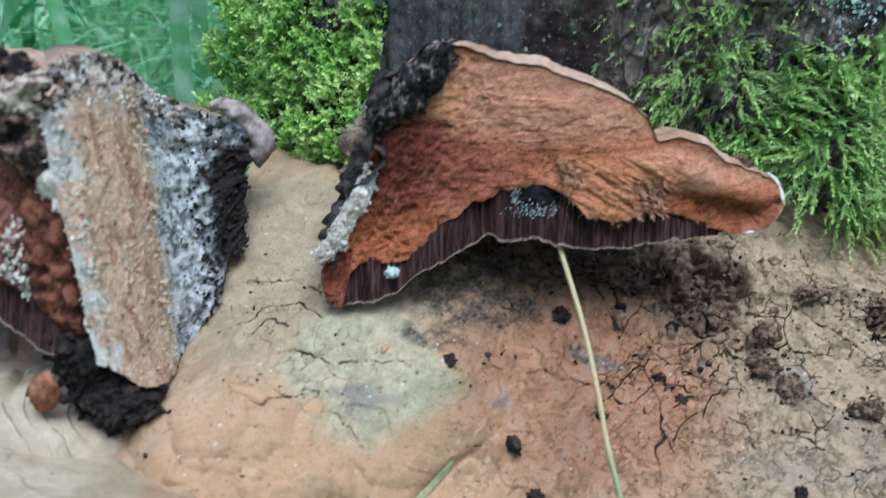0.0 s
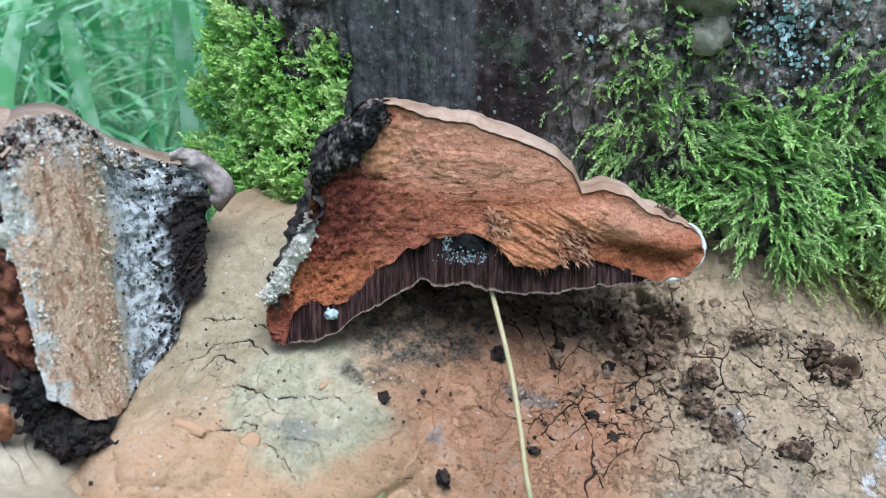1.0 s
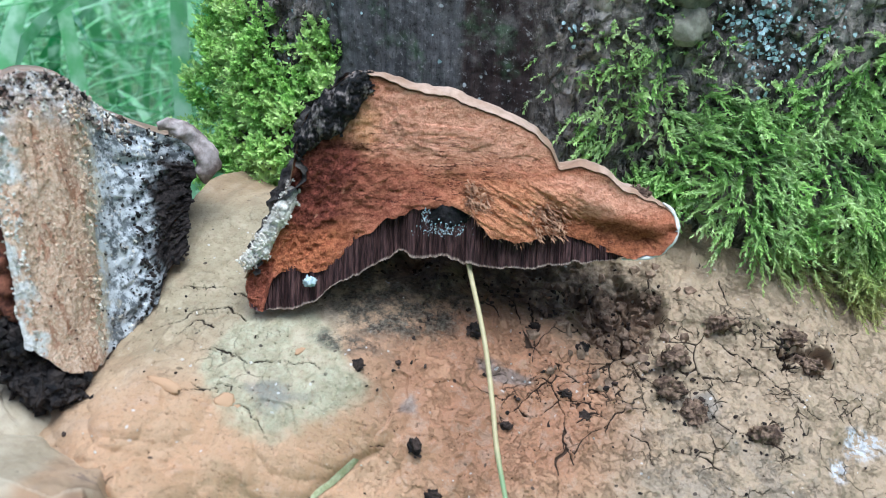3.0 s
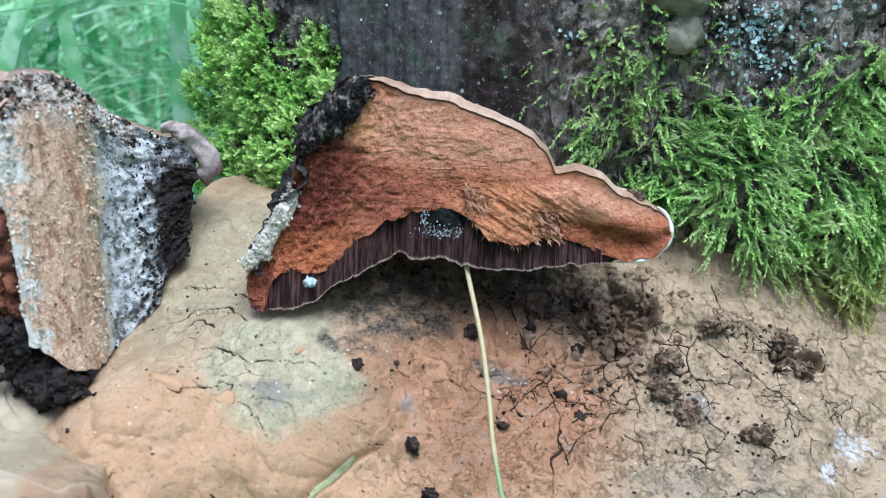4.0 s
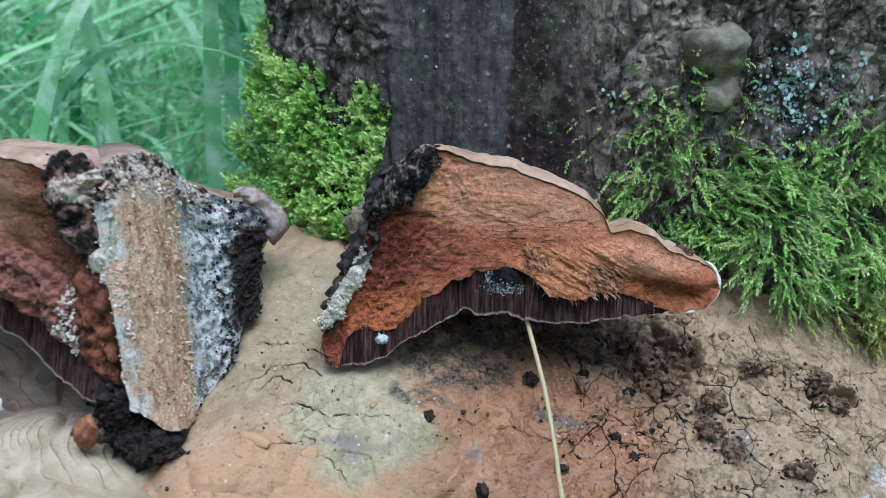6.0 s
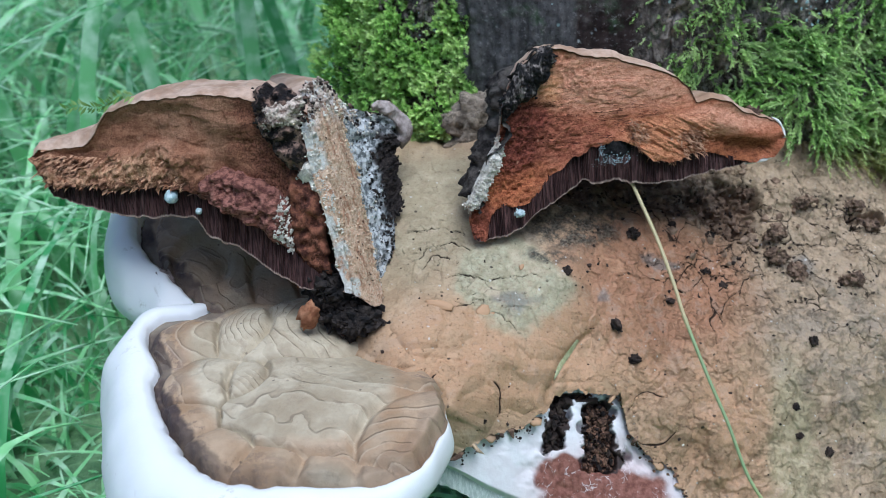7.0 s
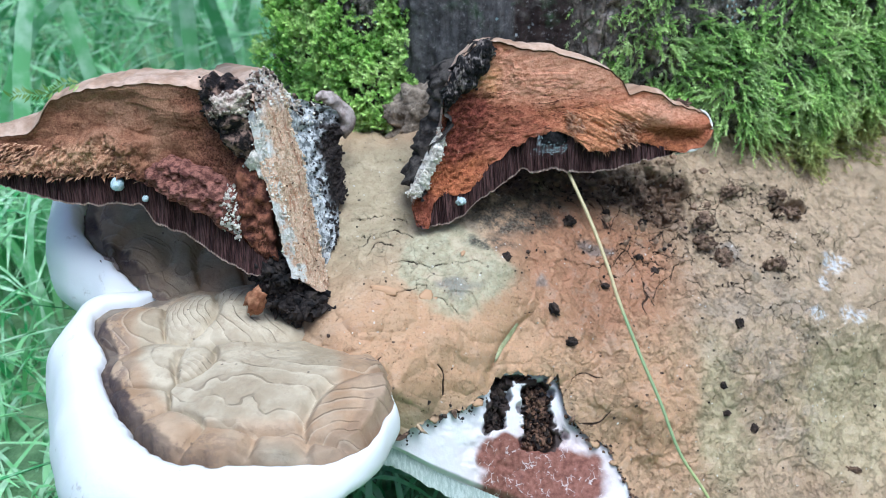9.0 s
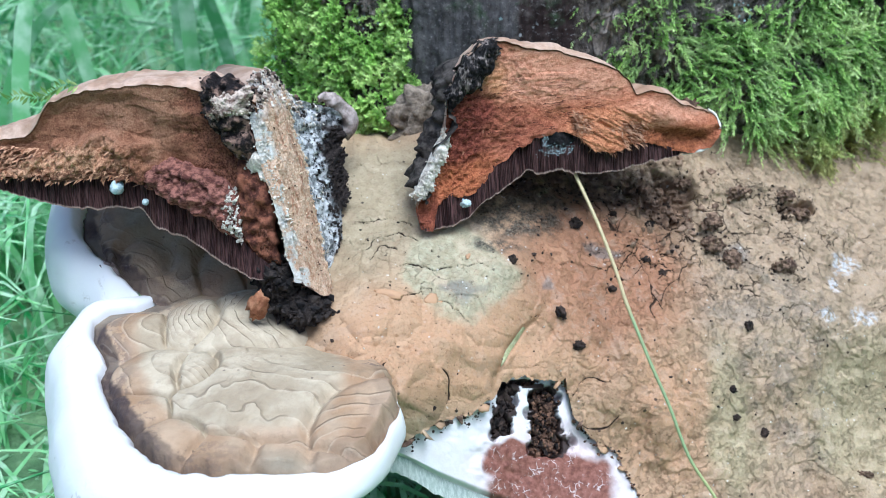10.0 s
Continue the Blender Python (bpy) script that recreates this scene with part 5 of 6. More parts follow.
granulate(ob, 520, 0.00045, M_MOULD, right_piece, 2)
patch("rotten_hole", at_r, (0.0185, 0.0325), ((0.0185, 0.3575), (0.025, 0.3570), (0.0325, 0.3580)), ((0.0185, 0.3622), (0.025, 0.3645), (0.0325, 0.3618)), 0.0002, 0.0000, M_HOLE, right_piece, "black hollow above the tubes", 12, rough=0.0010)
rng = np.random.default_rng(41)
x = np.r_[rng.normal(0.0190, 0.0007, 60), rng.normal(0.0250, 0.0040, 160)]
z = np.r_[rng.normal(0.3605, 0.0014, 60), rng.normal(0.3566, 0.0011, 160)]
under(add("mould_fuzz", crumbs("mould_fuzz", at_r(x, z, 0.0006 + 0 * x), rng.uniform(0.00006, 0.00022, 220), 42), M_BLUE, label="grey-blue mould fuzz round the hollow"), right_piece)
# old bark wrapped round the near-trunk side
n = 60
zz = np.linspace(0.3425, 0.4005, n)
xe = np.interp(zz, [q[1] for q in R_TOP[:8]], [q[0] for q in R_TOP[:8]])
k = np.linspace(0, 1, 30)[None, :]
X = xe[:, None] + 0.0012 - 0.0050 * smooth(0, 0.6, k) * smooth(0.402, 0.385, zz)[:, None] + 0.006 * smooth(0.6, 1, k) + 0.0030 * fbm(zz[:, None] * 240, k * 6, 0, 4, 61)
Y = (RP[0] * xe + RP[1] * zz + RP[2])[:, None] - 0.001 + 0.034 * k + 0.0015 * fbm(zz[:, None] * 150, k * 5, 0, 3, 67)
Z = np.repeat(zz[:, None], 30, 1) - 0.25 * 0.034 * k * smooth(0.36, 0.40, zz)[:, None]
under(add("old_bark", sheet("old_bark", np.stack([X, Y, Z], -1), flip=True), M_OLDBARK, label="crumbling dark bark on the broken flank"), right_piece)


def white_rim(at, knots, radius, parent, mat, label):
    """A thin rounded rim along the section's outer end."""
    k = np.array(knots)
    q = np.linspace(0, len(k) - 1, 60)
    x, z = curve([(n, a) for n, (a, _) in enumerate(knots)], q), curve([(n, b) for n, (_, b) in enumerate(knots)], q)
    c = at(x, z, np.full(60, -0.0008))
    tang = np.gradient(c, axis=0)
    tang /= np.linalg.norm(tang, axis=1)[:, None]
    side = np.cross(tang, np.array((0, 1.0, 0)))
    side /= np.linalg.norm(side, axis=1)[:, None]
    A = np.linspace(0, 2 * math.pi, 12, endpoint=False)
    r = radius * np.sin(np.linspace(0.08, math.pi - 0.08, 60)) ** 0.6
    r = r * (1 + 0.25 * fbm(np.linspace(0, 14, 60), 0, 0, 2, 2))
    P = c[None] + r[None, :, None] * (np.cos(A)[:, None, None] * side[None] + 1.6 * np.sin(A)[:, None, None] * np.array((0, 1.0, 0)))
    return under(add("white_rim", sheet("white_rim", P, around=True), mat, label=label), parent)


white_rim(at_r, ((0.0885, 0.3662), (0.0912, 0.3642), (0.0932, 0.3605), (0.0930, 0.3565), (0.0908, 0.3530), (0.0880, 0.3508), (0.0835, 0.3498), (0.078, 0.3492)), 0.0011, right_piece, M_RIM, "thin white growing rim")
# blue-white mould ball in the tubes
for p, r, par, at in ((( -0.0135, 0.3405), 0.0017, right_piece, at_r),):
    ob = under(add("mould_ball", lump("mould_ball", (r, r, r), 3, 0.4, 3.0), M_BLUE, label="pale blue mould ball"), par)
    ob.location = Vector(at(np.array(p[0]), np.array(p[1]), np.array(0.001)))

LP = (-0.2356, 0.2191, 0.0813)
L_TOP = ((-0.1868, 0.3795), (-0.1845, 0.3822), (-0.1759, 0.3837), (-0.1653, 0.3866), (-0.1618, 0.3895), (-0.1568, 0.3953), (-0.1434, 0.3994), (-0.1237, 0.4018), (-0.1084, 0.4022), (-0.0948, 0.4010), (-0.0860, 0.3975))
L_BOT = ((-0.1868, 0.3770), (-0.1845, 0.3720), (-0.1798, 0.3640), (-0.1674, 0.3606), (-0.1555, 0.3586), (-0.1433, 0.3584), (-0.1271, 0.3595), (-0.124, 0.3528), (-0.1143, 0.3503), (-0.1015, 0.341), (-0.092, 0.3366), (-0.086, 0.336))
L_SEAM = ((-0.1868, 0.378), (-0.1845, 0.3725), (-0.1784, 0.369), (-0.166, 0.3695), (-0.158, 0.3683), (-0.1376, 0.3707), (-0.126, 0.3683), (-0.1187, 0.3638), (-0.1112, 0.3603), (-0.1, 0.3530), (-0.0929, 0.3455), (-0.086, 0.340))
left_piece = thing("fungus_piece", (-0.11, 0.22, 0.33), "cut half bracket fungus with tan woody face, leaning on lobes", "fungus piece", "cut fungus pieces")
at_l, xl, tl_, bl_, sl_ = cut_piece(left_piece, LP, L_TOP, L_BOT, L_SEAM, 0.055, -0.118, -0.074, 0.14, ("shaggy dark brown flesh with torn fibres", "smooth pale tan upper crust"), M_FLESH_DARK,
                                     ((-0.1868, 0.0015), (-0.167, 0.0036), (-0.158, 0.0012), (-0.143, 0.0010), (-0.120, 0.0010), (-0.100, 0.0026), (-0.086, 0.0010)))
# the attachment face, turned away from the cut
n, m = 120, 130
n_a_ = n
a = np.linspace(0, 1, n)


def poly3(knots, a):
    k = np.array(knots)
    return np.stack([curve(list(zip(k[:, 0], k[:, c])), a) for c in (1, 2, 3)], -1)


lowe = poly3(((0, -0.0785, 0.1745, 0.336), (0.25, -0.0735, 0.182, 0.327), (0.5, -0.0682, 0.1925, 0.3225), (0.75, -0.0625, 0.213, 0.3235), (1, -0.0570, 0.238, 0.338)), a)
uppe = poly3(((0, -0.0890, 0.1885, 0.399), (0.3, -0.0855, 0.206, 0.4015), (0.45, -0.0825, 0.217, 0.398), (0.7, -0.0755, 0.236, 0.3815), (1, -0.0575, 0.2545, 0.3680)), a)
b = np.linspace(0, 1, m)[None, :, None]
P = lowe[:, None] + (uppe - lowe)[:, None] * b
out = np.array((0.9, -0.42, 0.1))
A, B = np.repeat(a[:, None], m, 1), np.repeat(b[..., 0], n, 0)
relief = 0.0008 * fbm(A * 4, B * 5, 0, 2, 5) + 0.00022 * fbm(A * 45, B * 60, 0, 3, 6) + 0.0005 * terrace(fbm(A * 16, B * 6, 0, 3, 16), 1.3, 0.85)
relief = relief + 0.0016 * smooth(0.55, 0.75, A) * fbm(A * 11, B * 14, 0, 4, 7) - 0.0028 * smooth(0.50, 0.62, A) + 0.0045 * np.sin(math.pi * np.clip(A / 0.55, 0, 1)) ** 0.5 * smooth(1.0, 0.85, B)
P = P + out * relief[..., None]
P[..., 2] += 0.0014 * fbm(A * 12, 0, 0, 3, 9) * (1 - B)
uv = np.stack([A, B], -1)
attach = under(add("attachment_face", sheet("attachment_face", P, uv), M_WOOD, label="weathered tan wood fibre with grey mould and black rot"), left_piece)
rng = np.random.default_rng(15)
for lo_a, hi_a, lo_b, hi_b, n, size, mat in ((0.0, 0.05, 0.0, 1.0, 150, 0.0004, M_MOULD), (0.0, 0.75, 0.90, 1.0, 320, 0.0008, M_CRUMB), (0.1, 0.9, 0.90, 1.0, 110, 0.0007, M_ROT), (0.2, 0.9, 0.86, 1.0, 160, 0.0006, M_MOULD), (0.50, 0.74, 0.0, 0.95, 240, 0.0004, M_MOULD), (0.55, 0.80, 0.0, 0.95, 180, 0.0004, M_OLDBARK), (0.74, 1.0, 0.0, 0.95, 330, 0.0007, M_ROT),
                                             (0.06, 0.5, 0.02, 0.9, 1100, 0.00034, M_TANGRAIN), (0.45, 0.56, 0.02, 0.95, 380, 0.0006, M_TANGRAIN), (0.0, 0.08, 0.1, 0.98, 200, 0.0005, M_MOULD), (0.1, 0.5, 0.05, 0.9, 60, 0.0004, M_REDSOIL)):
    ia, ib = rng.integers(int(lo_a * (n_a_ - 1)), int(hi_a * (n_a_ - 1)) + 1, n), rng.integers(int(lo_b * (m - 1)), int(hi_b * (m - 1)) + 1, n)
    pts = P[ia, ib] + rng.normal(0, 0.0004, (n, 3))
    under(add("crumb_crust", crumbs("crumb_crust", pts, size * rng.uniform(0.4, 1.2, n), 30 + n), mat), attach)
# back of the block
Q = P[::4, ::4] + np.array((-0.016, 0.024, -0.004))
shell = np.concatenate([P[::4, -1:][:, :], Q[:, ::-1], P[::4, :1]], 1)
under(add("block_back", sheet("block_back", shell, flip=True), M_CRUST, label="smooth tan crust behind the block"), left_piece)
end = np.stack([P[-1, ::4], P[-1, ::4] + np.array((-0.006, 0.014, -0.002)), Q[-1]], 0)
under(add("old_bark", sheet("old_bark", end), M_OLDBARK, label="black crumbling edge"), left_piece)
q = np.linspace(0, 1, 46)
c = poly3(((0, -0.0685, 0.2465, 0.3775), (0.35, -0.0640, 0.2520, 0.3745), (0.65, -0.0595, 0.2560, 0.3690), (0.85, -0.0575, 0.2575, 0.3620), (1, -0.0580, 0.2570, 0.3545)), q)
A = np.linspace(0, 2 * math.pi, 24, endpoint=False)
tang = np.gradient(c, axis=0)
tang /= np.linalg.norm(tang, axis=1)[:, None]
side = np.cross(tang, np.array((0, 1.0, 0)))
side /= np.linalg.norm(side, axis=1)[:, None]
r = np.interp(q, (0, 0.08, 0.4, 0.7, 0.9, 1), (0.0002, 0.0017, 0.0026, 0.0036, 0.0040, 0.0005))
r = r[None, :] * (1 + 0.30 * fbm(np.cos(A)[:, None] * 1.2 + 0 * q, np.sin(A)[:, None] * 1.2, q[None, :] * 9, 3, 71))
R = c[None] + r[..., None] * (np.cos(A)[:, None, None] * side[None] + 1.3 * np.sin(A)[:, None, None] * np.array((0, 1.0, 0)))
under(add("pale_growth", sheet("pale_growth", R, around=True), M_PALEKNOB, label="pale pinkish skin rolled over the rim"), left_piece)
# rotten crown between the cut and the attachment face
ob = patch("rotten_core", at_l, (-0.1045, -0.0875), ((-0.1045, 0.392), (-0.100, 0.3865), (-0.093, 0.377), (-0.0875, 0.3765)), ((-0.1065, 0.402), (-0.099, 0.4045), (-0.092, 0.4045), (-0.0875, 0.400)), 0.0005, 0.0040, M_ROTRED, left_piece,
      "dark rotten crown", 21, n=70, m=50, rough=0.0026, freq=230)
granulate(ob, 120, 0.0006, M_ROT, left_piece, 3)
ob = patch("tan_core", at_l, (-0.1005, -0.0880), ((-0.1005, 0.391), (-0.088, 0.391)), ((-0.1005, 0.3985), (-0.088, 0.401)), 0.0026, 0.0036, M_CRUMB, left_piece, "tan crumbling wood", 25, rough=0.0022, freq=230)
granulate(ob, 260, 0.0006, M_CRUMB, left_piece, 4)
ob = patch("mould", at_l, (-0.0915, -0.0850), ((-0.0915, 0.3735), (-0.0885, 0.372), (-0.0850, 0.370)), ((-0.0915, 0.3755), (-0.0885, 0.3795), (-0.0850, 0.3815)), 0.0002, 0.0008, M_MOULD, left_piece, "white mould crust at the corner", 27, rough=0.0010)
granulate(ob, 40, 0.0003, M_MOULD, left_piece, 5)
ob = patch("mould", at_l, (-0.1010, -0.0945), ((-0.101, 0.353), (-0.0945, 0.349)), ((-0.101, 0.368), (-0.0945, 0.3690)), 0.0008, 0.0018, M_MAUVE, left_piece, "torn lump of flesh set with white mould crumbs", 29, rough=0.0022)
granulate(ob, 420, 0.0006, M_MOULD, left_piece, 6)
patch("torn_lump", at_l, (-0.1275, -0.0960), ((-0.1275, 0.367), (-0.119, 0.3625), (-0.111, 0.3585), (-0.096, 0.349)), ((-0.1275, 0.372), (-0.118, 0.3765), (-0.108, 0.3745), (-0.096, 0.369)), 0.0004, 0.0042, M_MAUVE, left_piece, "mauve-brown torn lump of flesh", 35, n=90, m=60, rough=0.0030, freq=200)
patch("dark_flesh", at_l, (-0.0955, -0.0835), ((-0.0955, 0.349), (-0.090, 0.3425), (-0.0835, 0.341)), ((-0.0955, 0.380), (-0.090, 0.3765), (-0.0835, 0.372)), -0.0005, 0.0012, M_REDCORE, left_piece, "", 30, rough=0.0024)
for p, r in (((-0.1362, 0.3668), 0.0023), ((-0.1268, 0.3622), 0.0011)):
    ob = under(add("mould_ball", lump("mould_ball", (r, r, r * 1.1), 5, 0.2, 2.5), M_BLUE, label="pale blue mould ball"), left_piece)
    ob.location = Vector(at_l(np.array(p[0]), np.array(p[1]), np.array(0.0012)))
# torn fibre tufts along the lower edge of the flesh
rng = np.random.default_rng(31)


def tufts(name, at, xs, seam, n, length, parent, seed, sway, mat, taper=1.0, stout=1.0):
    rng = np.random.default_rng(seed)
    verts, faces = [], []
    for _ in range(n):
        x = xs[0] + (xs[1] - xs[0]) * rng.uniform(0, 1) ** taper
        z = np.interp(x, *np.array(seam).T) + rng.uniform(-0.0005, 0.010)
        ln, wd = length * rng.uniform(0.4, 1.0), rng.uniform(0.00010, 0.00032) * rng.choice((1, 1, 2.0)) * stout
        dx, dz = (sway + rng.normal(0, 0.45)) * ln, -rng.uniform(0.05, 0.8) * ln
        p = at(np.array([x - wd, x + wd, x + dx * 0.6 + wd * 0.6, x + dx * 0.6 - wd * 0.6, x + dx]), np.array([z, z, z + dz * 0.5, z + dz * 0.5, z + dz]),
               np.array([0.0002, 0.0002, 0.0022, 0.0022, 0.0016 + rng.uniform(0, 0.0015)]))
        o = len(verts) * 5
        verts.append(p)
        faces += [(o, o + 1, o + 2, o + 3), (o + 3, o + 2, o + 4)]
    return under(add(name, mesh_of(name, np.concatenate(verts), faces), mat, label="loose torn fibres"), parent)


tufts("torn_fringe", at_l, (-0.182, -0.127), L_SEAM, 620, 0.0050, left_piece, 2, -0.5, M_WOOL, 1.3, 2.4)
tufts("torn_fringe", at_r, (0.030, 0.060), R_SEAM, 520, 0.0042, right_piece, 3, 0.5, M_WOOL)

def crumbly(name, size, seed, n):
    """A clod: a rough core all set with crumbs."""
    core = lump(name, [0.8 * s for s in size], seed, 0.4, 2.4, 3)
    cv = np.empty(len(core.vertices) * 3)
    core.vertices.foreach_get("co", cv)
    cv = cv.reshape(-1, 3)
    cf = [tuple(p.vertices) for p in core.polygons]
    bpy.data.meshes.remove(core)
    rng = np.random.default_rng(seed)
    pick = cv[rng.integers(0, len(cv), n)] * rng.uniform(0.8, 1.15, (n, 1))
    r = np.mean(size) * rng.uniform(0.06, 0.22, n)
    more = crumbs(name, pick, r, seed)
    mv = np.empty(len(more.vertices) * 3)
    more.vertices.foreach_get("co", mv)
    mf = [tuple(k + len(cv) for k in p.vertices) for p in more.polygons]
    bpy.data.meshes.remove(more)
    return mesh_of(name, np.concatenate([cv, mv.reshape(-1, 3)]), cf + mf, soft=False)


# black rotten lump and orange chip that broke off the leaning piece
lumpy = thing("rotten_clod", (-0.0775, 0.186, 0.316), "black crumbly rotten clod lying under the leaning piece", "clod", "soil clods")
ob = under(add("clod_body", crumbly("clod_body", (0.0105, 0.0075, 0.0068), 7, 700), M_ROT), lumpy)
ob.matrix_basis = pose(-0.0760, 0.1800, 0.3220, 0, 14, 12)
ob = under(add("clod_top", crumbly("clod_top", (0.0080, 0.0062, 0.0100), 9, 600), M_ROT), lumpy)
ob.matrix_basis = pose(-0.0845, 0.1815, 0.3330, 0, -20, 0)
chip = tagged(new("wood_chip", lump("wood_chip", (0.0030, 0.0024, 0.0060), 14, 0.5, 2.6, 3)), "orange-brown chip of broken cork beside the black clod", "wood chip")
chip.data.materials.append(M_CHIP)
chip.matrix_basis = pose(-0.0915, 0.1730, 0.3285, 10, 18, 0)
# ---- the tree ----
TX, TY, TA, TB = 0.07, 0.40, 0.18, 0.10


def half_width(s):
    return np.where(np.asarray(s) < 0, 0.165, TA)


def trunk_front(x):
    return TY - TB * np.sqrt(np.clip(1 - ((x - TX) / half_width(x - TX)) ** 2, 0, 1))


def trunk_relief(s, z):
    """Outward relief over the arc s and height z: plated bark, and a bare dead strip in front."""
    x = TX + s
    dead = smooth(-0.034, -0.024, x + 0.004 * fbm(z * 40, 0, 0, 3, 2)) * smooth(0.064, 0.052, x + 0.006 * fbm(z * 50, 3, 0, 3, 4))
    e, who = cells(s * 95 + 0.5 * fbm(s * 80, z * 60, 0, 3, 8), z * 70 + 0.5 * fbm(s * 80, z * 60, 4, 3, 9), 13)
    bark = 0.0020 * smooth(0.0, 0.10, e) * (0.2 + 1.2 * who) + 0.0032 * fbm(s * 70, z * 26, 0, 5, 12) + 0.0020 * fbm(s * 240, z * 170, 0, 3, 14) + 0.0005 * fbm(s * 700, z * 600, 0, 2, 17)
    wood = -0.002 + 0.0004 * fbm(s * 500, z * 260, 0, 3, 19) + 0.0008 * fbm(s * 240, z * 22, 0, 4, 15) + 0.0022 * smooth(0.0225, 0.0190, x) + 0.0006 * fbm(s * 60, z * 60, 0, 3, 16)
    wood = wood - 0.0022 * np.exp(-((x + 0.0285 + 0.002 * fbm(z * 50, 1, 0, 2, 18)) / 0.0014) ** 2)
    return bark * (1 - dead) + wood * dead


trunk = thing("tree_trunk", (TX, TY, 0.2), "old tree trunk with grey bark, a bare dead strip and moss", "tree trunk")
nu, nv = 620, 330
ang = np.linspace(-math.pi * 0.62, math.pi * 0.62, nu)
zz = np.concatenate([np.linspace(0.17, 0.30, 30, endpoint=False), np.linspace(0.30, 0.47, 260, endpoint=False), np.linspace(0.47, 1.7, 40)])
AA, ZZ = np.meshgrid(ang, zz, indexing="ij")
X0, Y0 = TX + half_width(AA) * np.sin(AA), TY - np.where(np.cos(AA) > 0, TB, 0.2) * np.cos(AA)
rel = trunk_relief(X0 - TX, ZZ) * smooth(0.0, 0.3, np.cos(AA)) + 0.03 * smooth(0.30, 0.17, ZZ)
nx, ny = np.sin(AA) / TA, -np.cos(AA) / TB
nl = np.hypot(nx, ny)
P = np.stack([X0 + nx / nl * rel, Y0 + ny / nl * rel, ZZ], -1)
under(add("bark", sheet("bark", P), M_BARK, label="rough grey-brown bark around a bare dead strip"), trunk)
back = np.linspace(math.pi * 0.615, math.pi * 1.385, 60)
AA, ZZ = np.meshgrid(back, np.linspace(0.17, 1.7, 20), indexing="ij")
P = np.stack([TX + (half_width(np.sin(AA)) + 0.004) * np.sin(AA), TY - np.where(np.cos(AA) > 0, TB, 0.2) * np.cos(AA), ZZ], -1)
under(add("rear_bark", sheet("rear_bark", P), M_BARK), trunk)
A = np.linspace(0, 2 * math.pi, 80, endpoint=False)
k = np.linspace(0, 1, 6)[None, :]
P = np.stack([TX + k * half_width(np.sin(A))[:, None] * np.sin(A)[:, None], TY - k * np.where(np.cos(A) > 0, TB, 0.2)[:, None] * np.cos(A)[:, None], 1.70 + 0.02 * (1 - k) + 0 * A[:, None]], -1)
under(add("broken_top", sheet("broken_top", P, around=True), M_BARK), trunk)


def on_trunk(x, z, lift=0.0):
    s = np.asarray(x) - TX
    q = np.clip(s / half_width(s), -0.99, 0.99)
    nx, ny = q / TA, -np.sqrt(np.clip(1 - q * q, 0.01, 1)) / TB
    nl = np.hypot(nx, ny)
    r = trunk_relief(s, np.asarray(z)) + lift
    return np.stack([x + nx / nl * r, trunk_front(x) + ny / nl * r, np.asarray(z) + 0 * s], -1), np.stack([nx / nl, ny / nl, 0 * nl], -1)


# lichen flakes on the bark
rng = np.random.default_rng(12)
verts, faces = [], []
for cx, cz, sx, sz_, cnt in ((0.121, 0.408, 0.0042, 0.010, 230), (0.109, 0.410, 0.003, 0.003, 20), (0.143, 0.416, 0.006, 0.006, 50), (0.057, 0.404, 0.002, 0.002, 10), (0.131, 0.399, 0.006, 0.004, 30), (-0.05, 0.402, 0.03, 0.012, 30), (-0.05, 0.385, 0.004, 0.003, 12)):
    for n in range(cnt):
        x, z = rng.normal(cx, sx), rng.normal(cz, sz_)
        p, nm = on_trunk(np.array(x), np.array(z), 0.0006)
        nm = nm + rng.normal(0, 0.35, 3)
        nm /= np.linalg.norm(nm)
        t1 = np.cross(nm, (0.1, 0.2, 1.0))
        t1 /= np.linalg.norm(t1)
        t2 = np.cross(nm, t1)
        r = rng.uniform(0.00025, 0.0010)
        o = len(verts)
        ring = 6
        for q in range(ring):
            a = q / ring * 6.283
            rr = r * rng.uniform(0.6, 1.3)
            verts.append(p + rr * (math.cos(a) * t1 + math.sin(a) * t2) + nm * 0.0004)
        verts.append(p - nm * 0.0003)
        faces.append(tuple(range(o, o + ring)))
        faces += [(o + q, o + ring, o + (q + 1) % ring) for q in range(ring)]
add("lichen", mesh_of("lichen", np.array(verts), faces, soft=False), M_LICHEN, None, "blue-grey lichen flakes on the bark", "lichen", kind="stuff")

# small brown knob fungus on the bark
knob = thing("knob_fungus", (0.093, 0.297, 0.418), "small dull olive-grey knob fungus on the bark", "knob fungus")
ob = under(add("upper_lobe", lump("upper_lobe", (0.0115, 0.0090, 0.0105), 2, 0.26, 1.4, 4), M_KNOB), knob)
ob.location = (0.0925, 0.2985, 0.4235)
ob = under(add("lower_lobe", lump("lower_lobe", (0.0070, 0.0052, 0.0060), 3, 0.3, 1.6, 4), M_KNOB), knob)
ob.location = (0.0955, 0.2975, 0.4085)


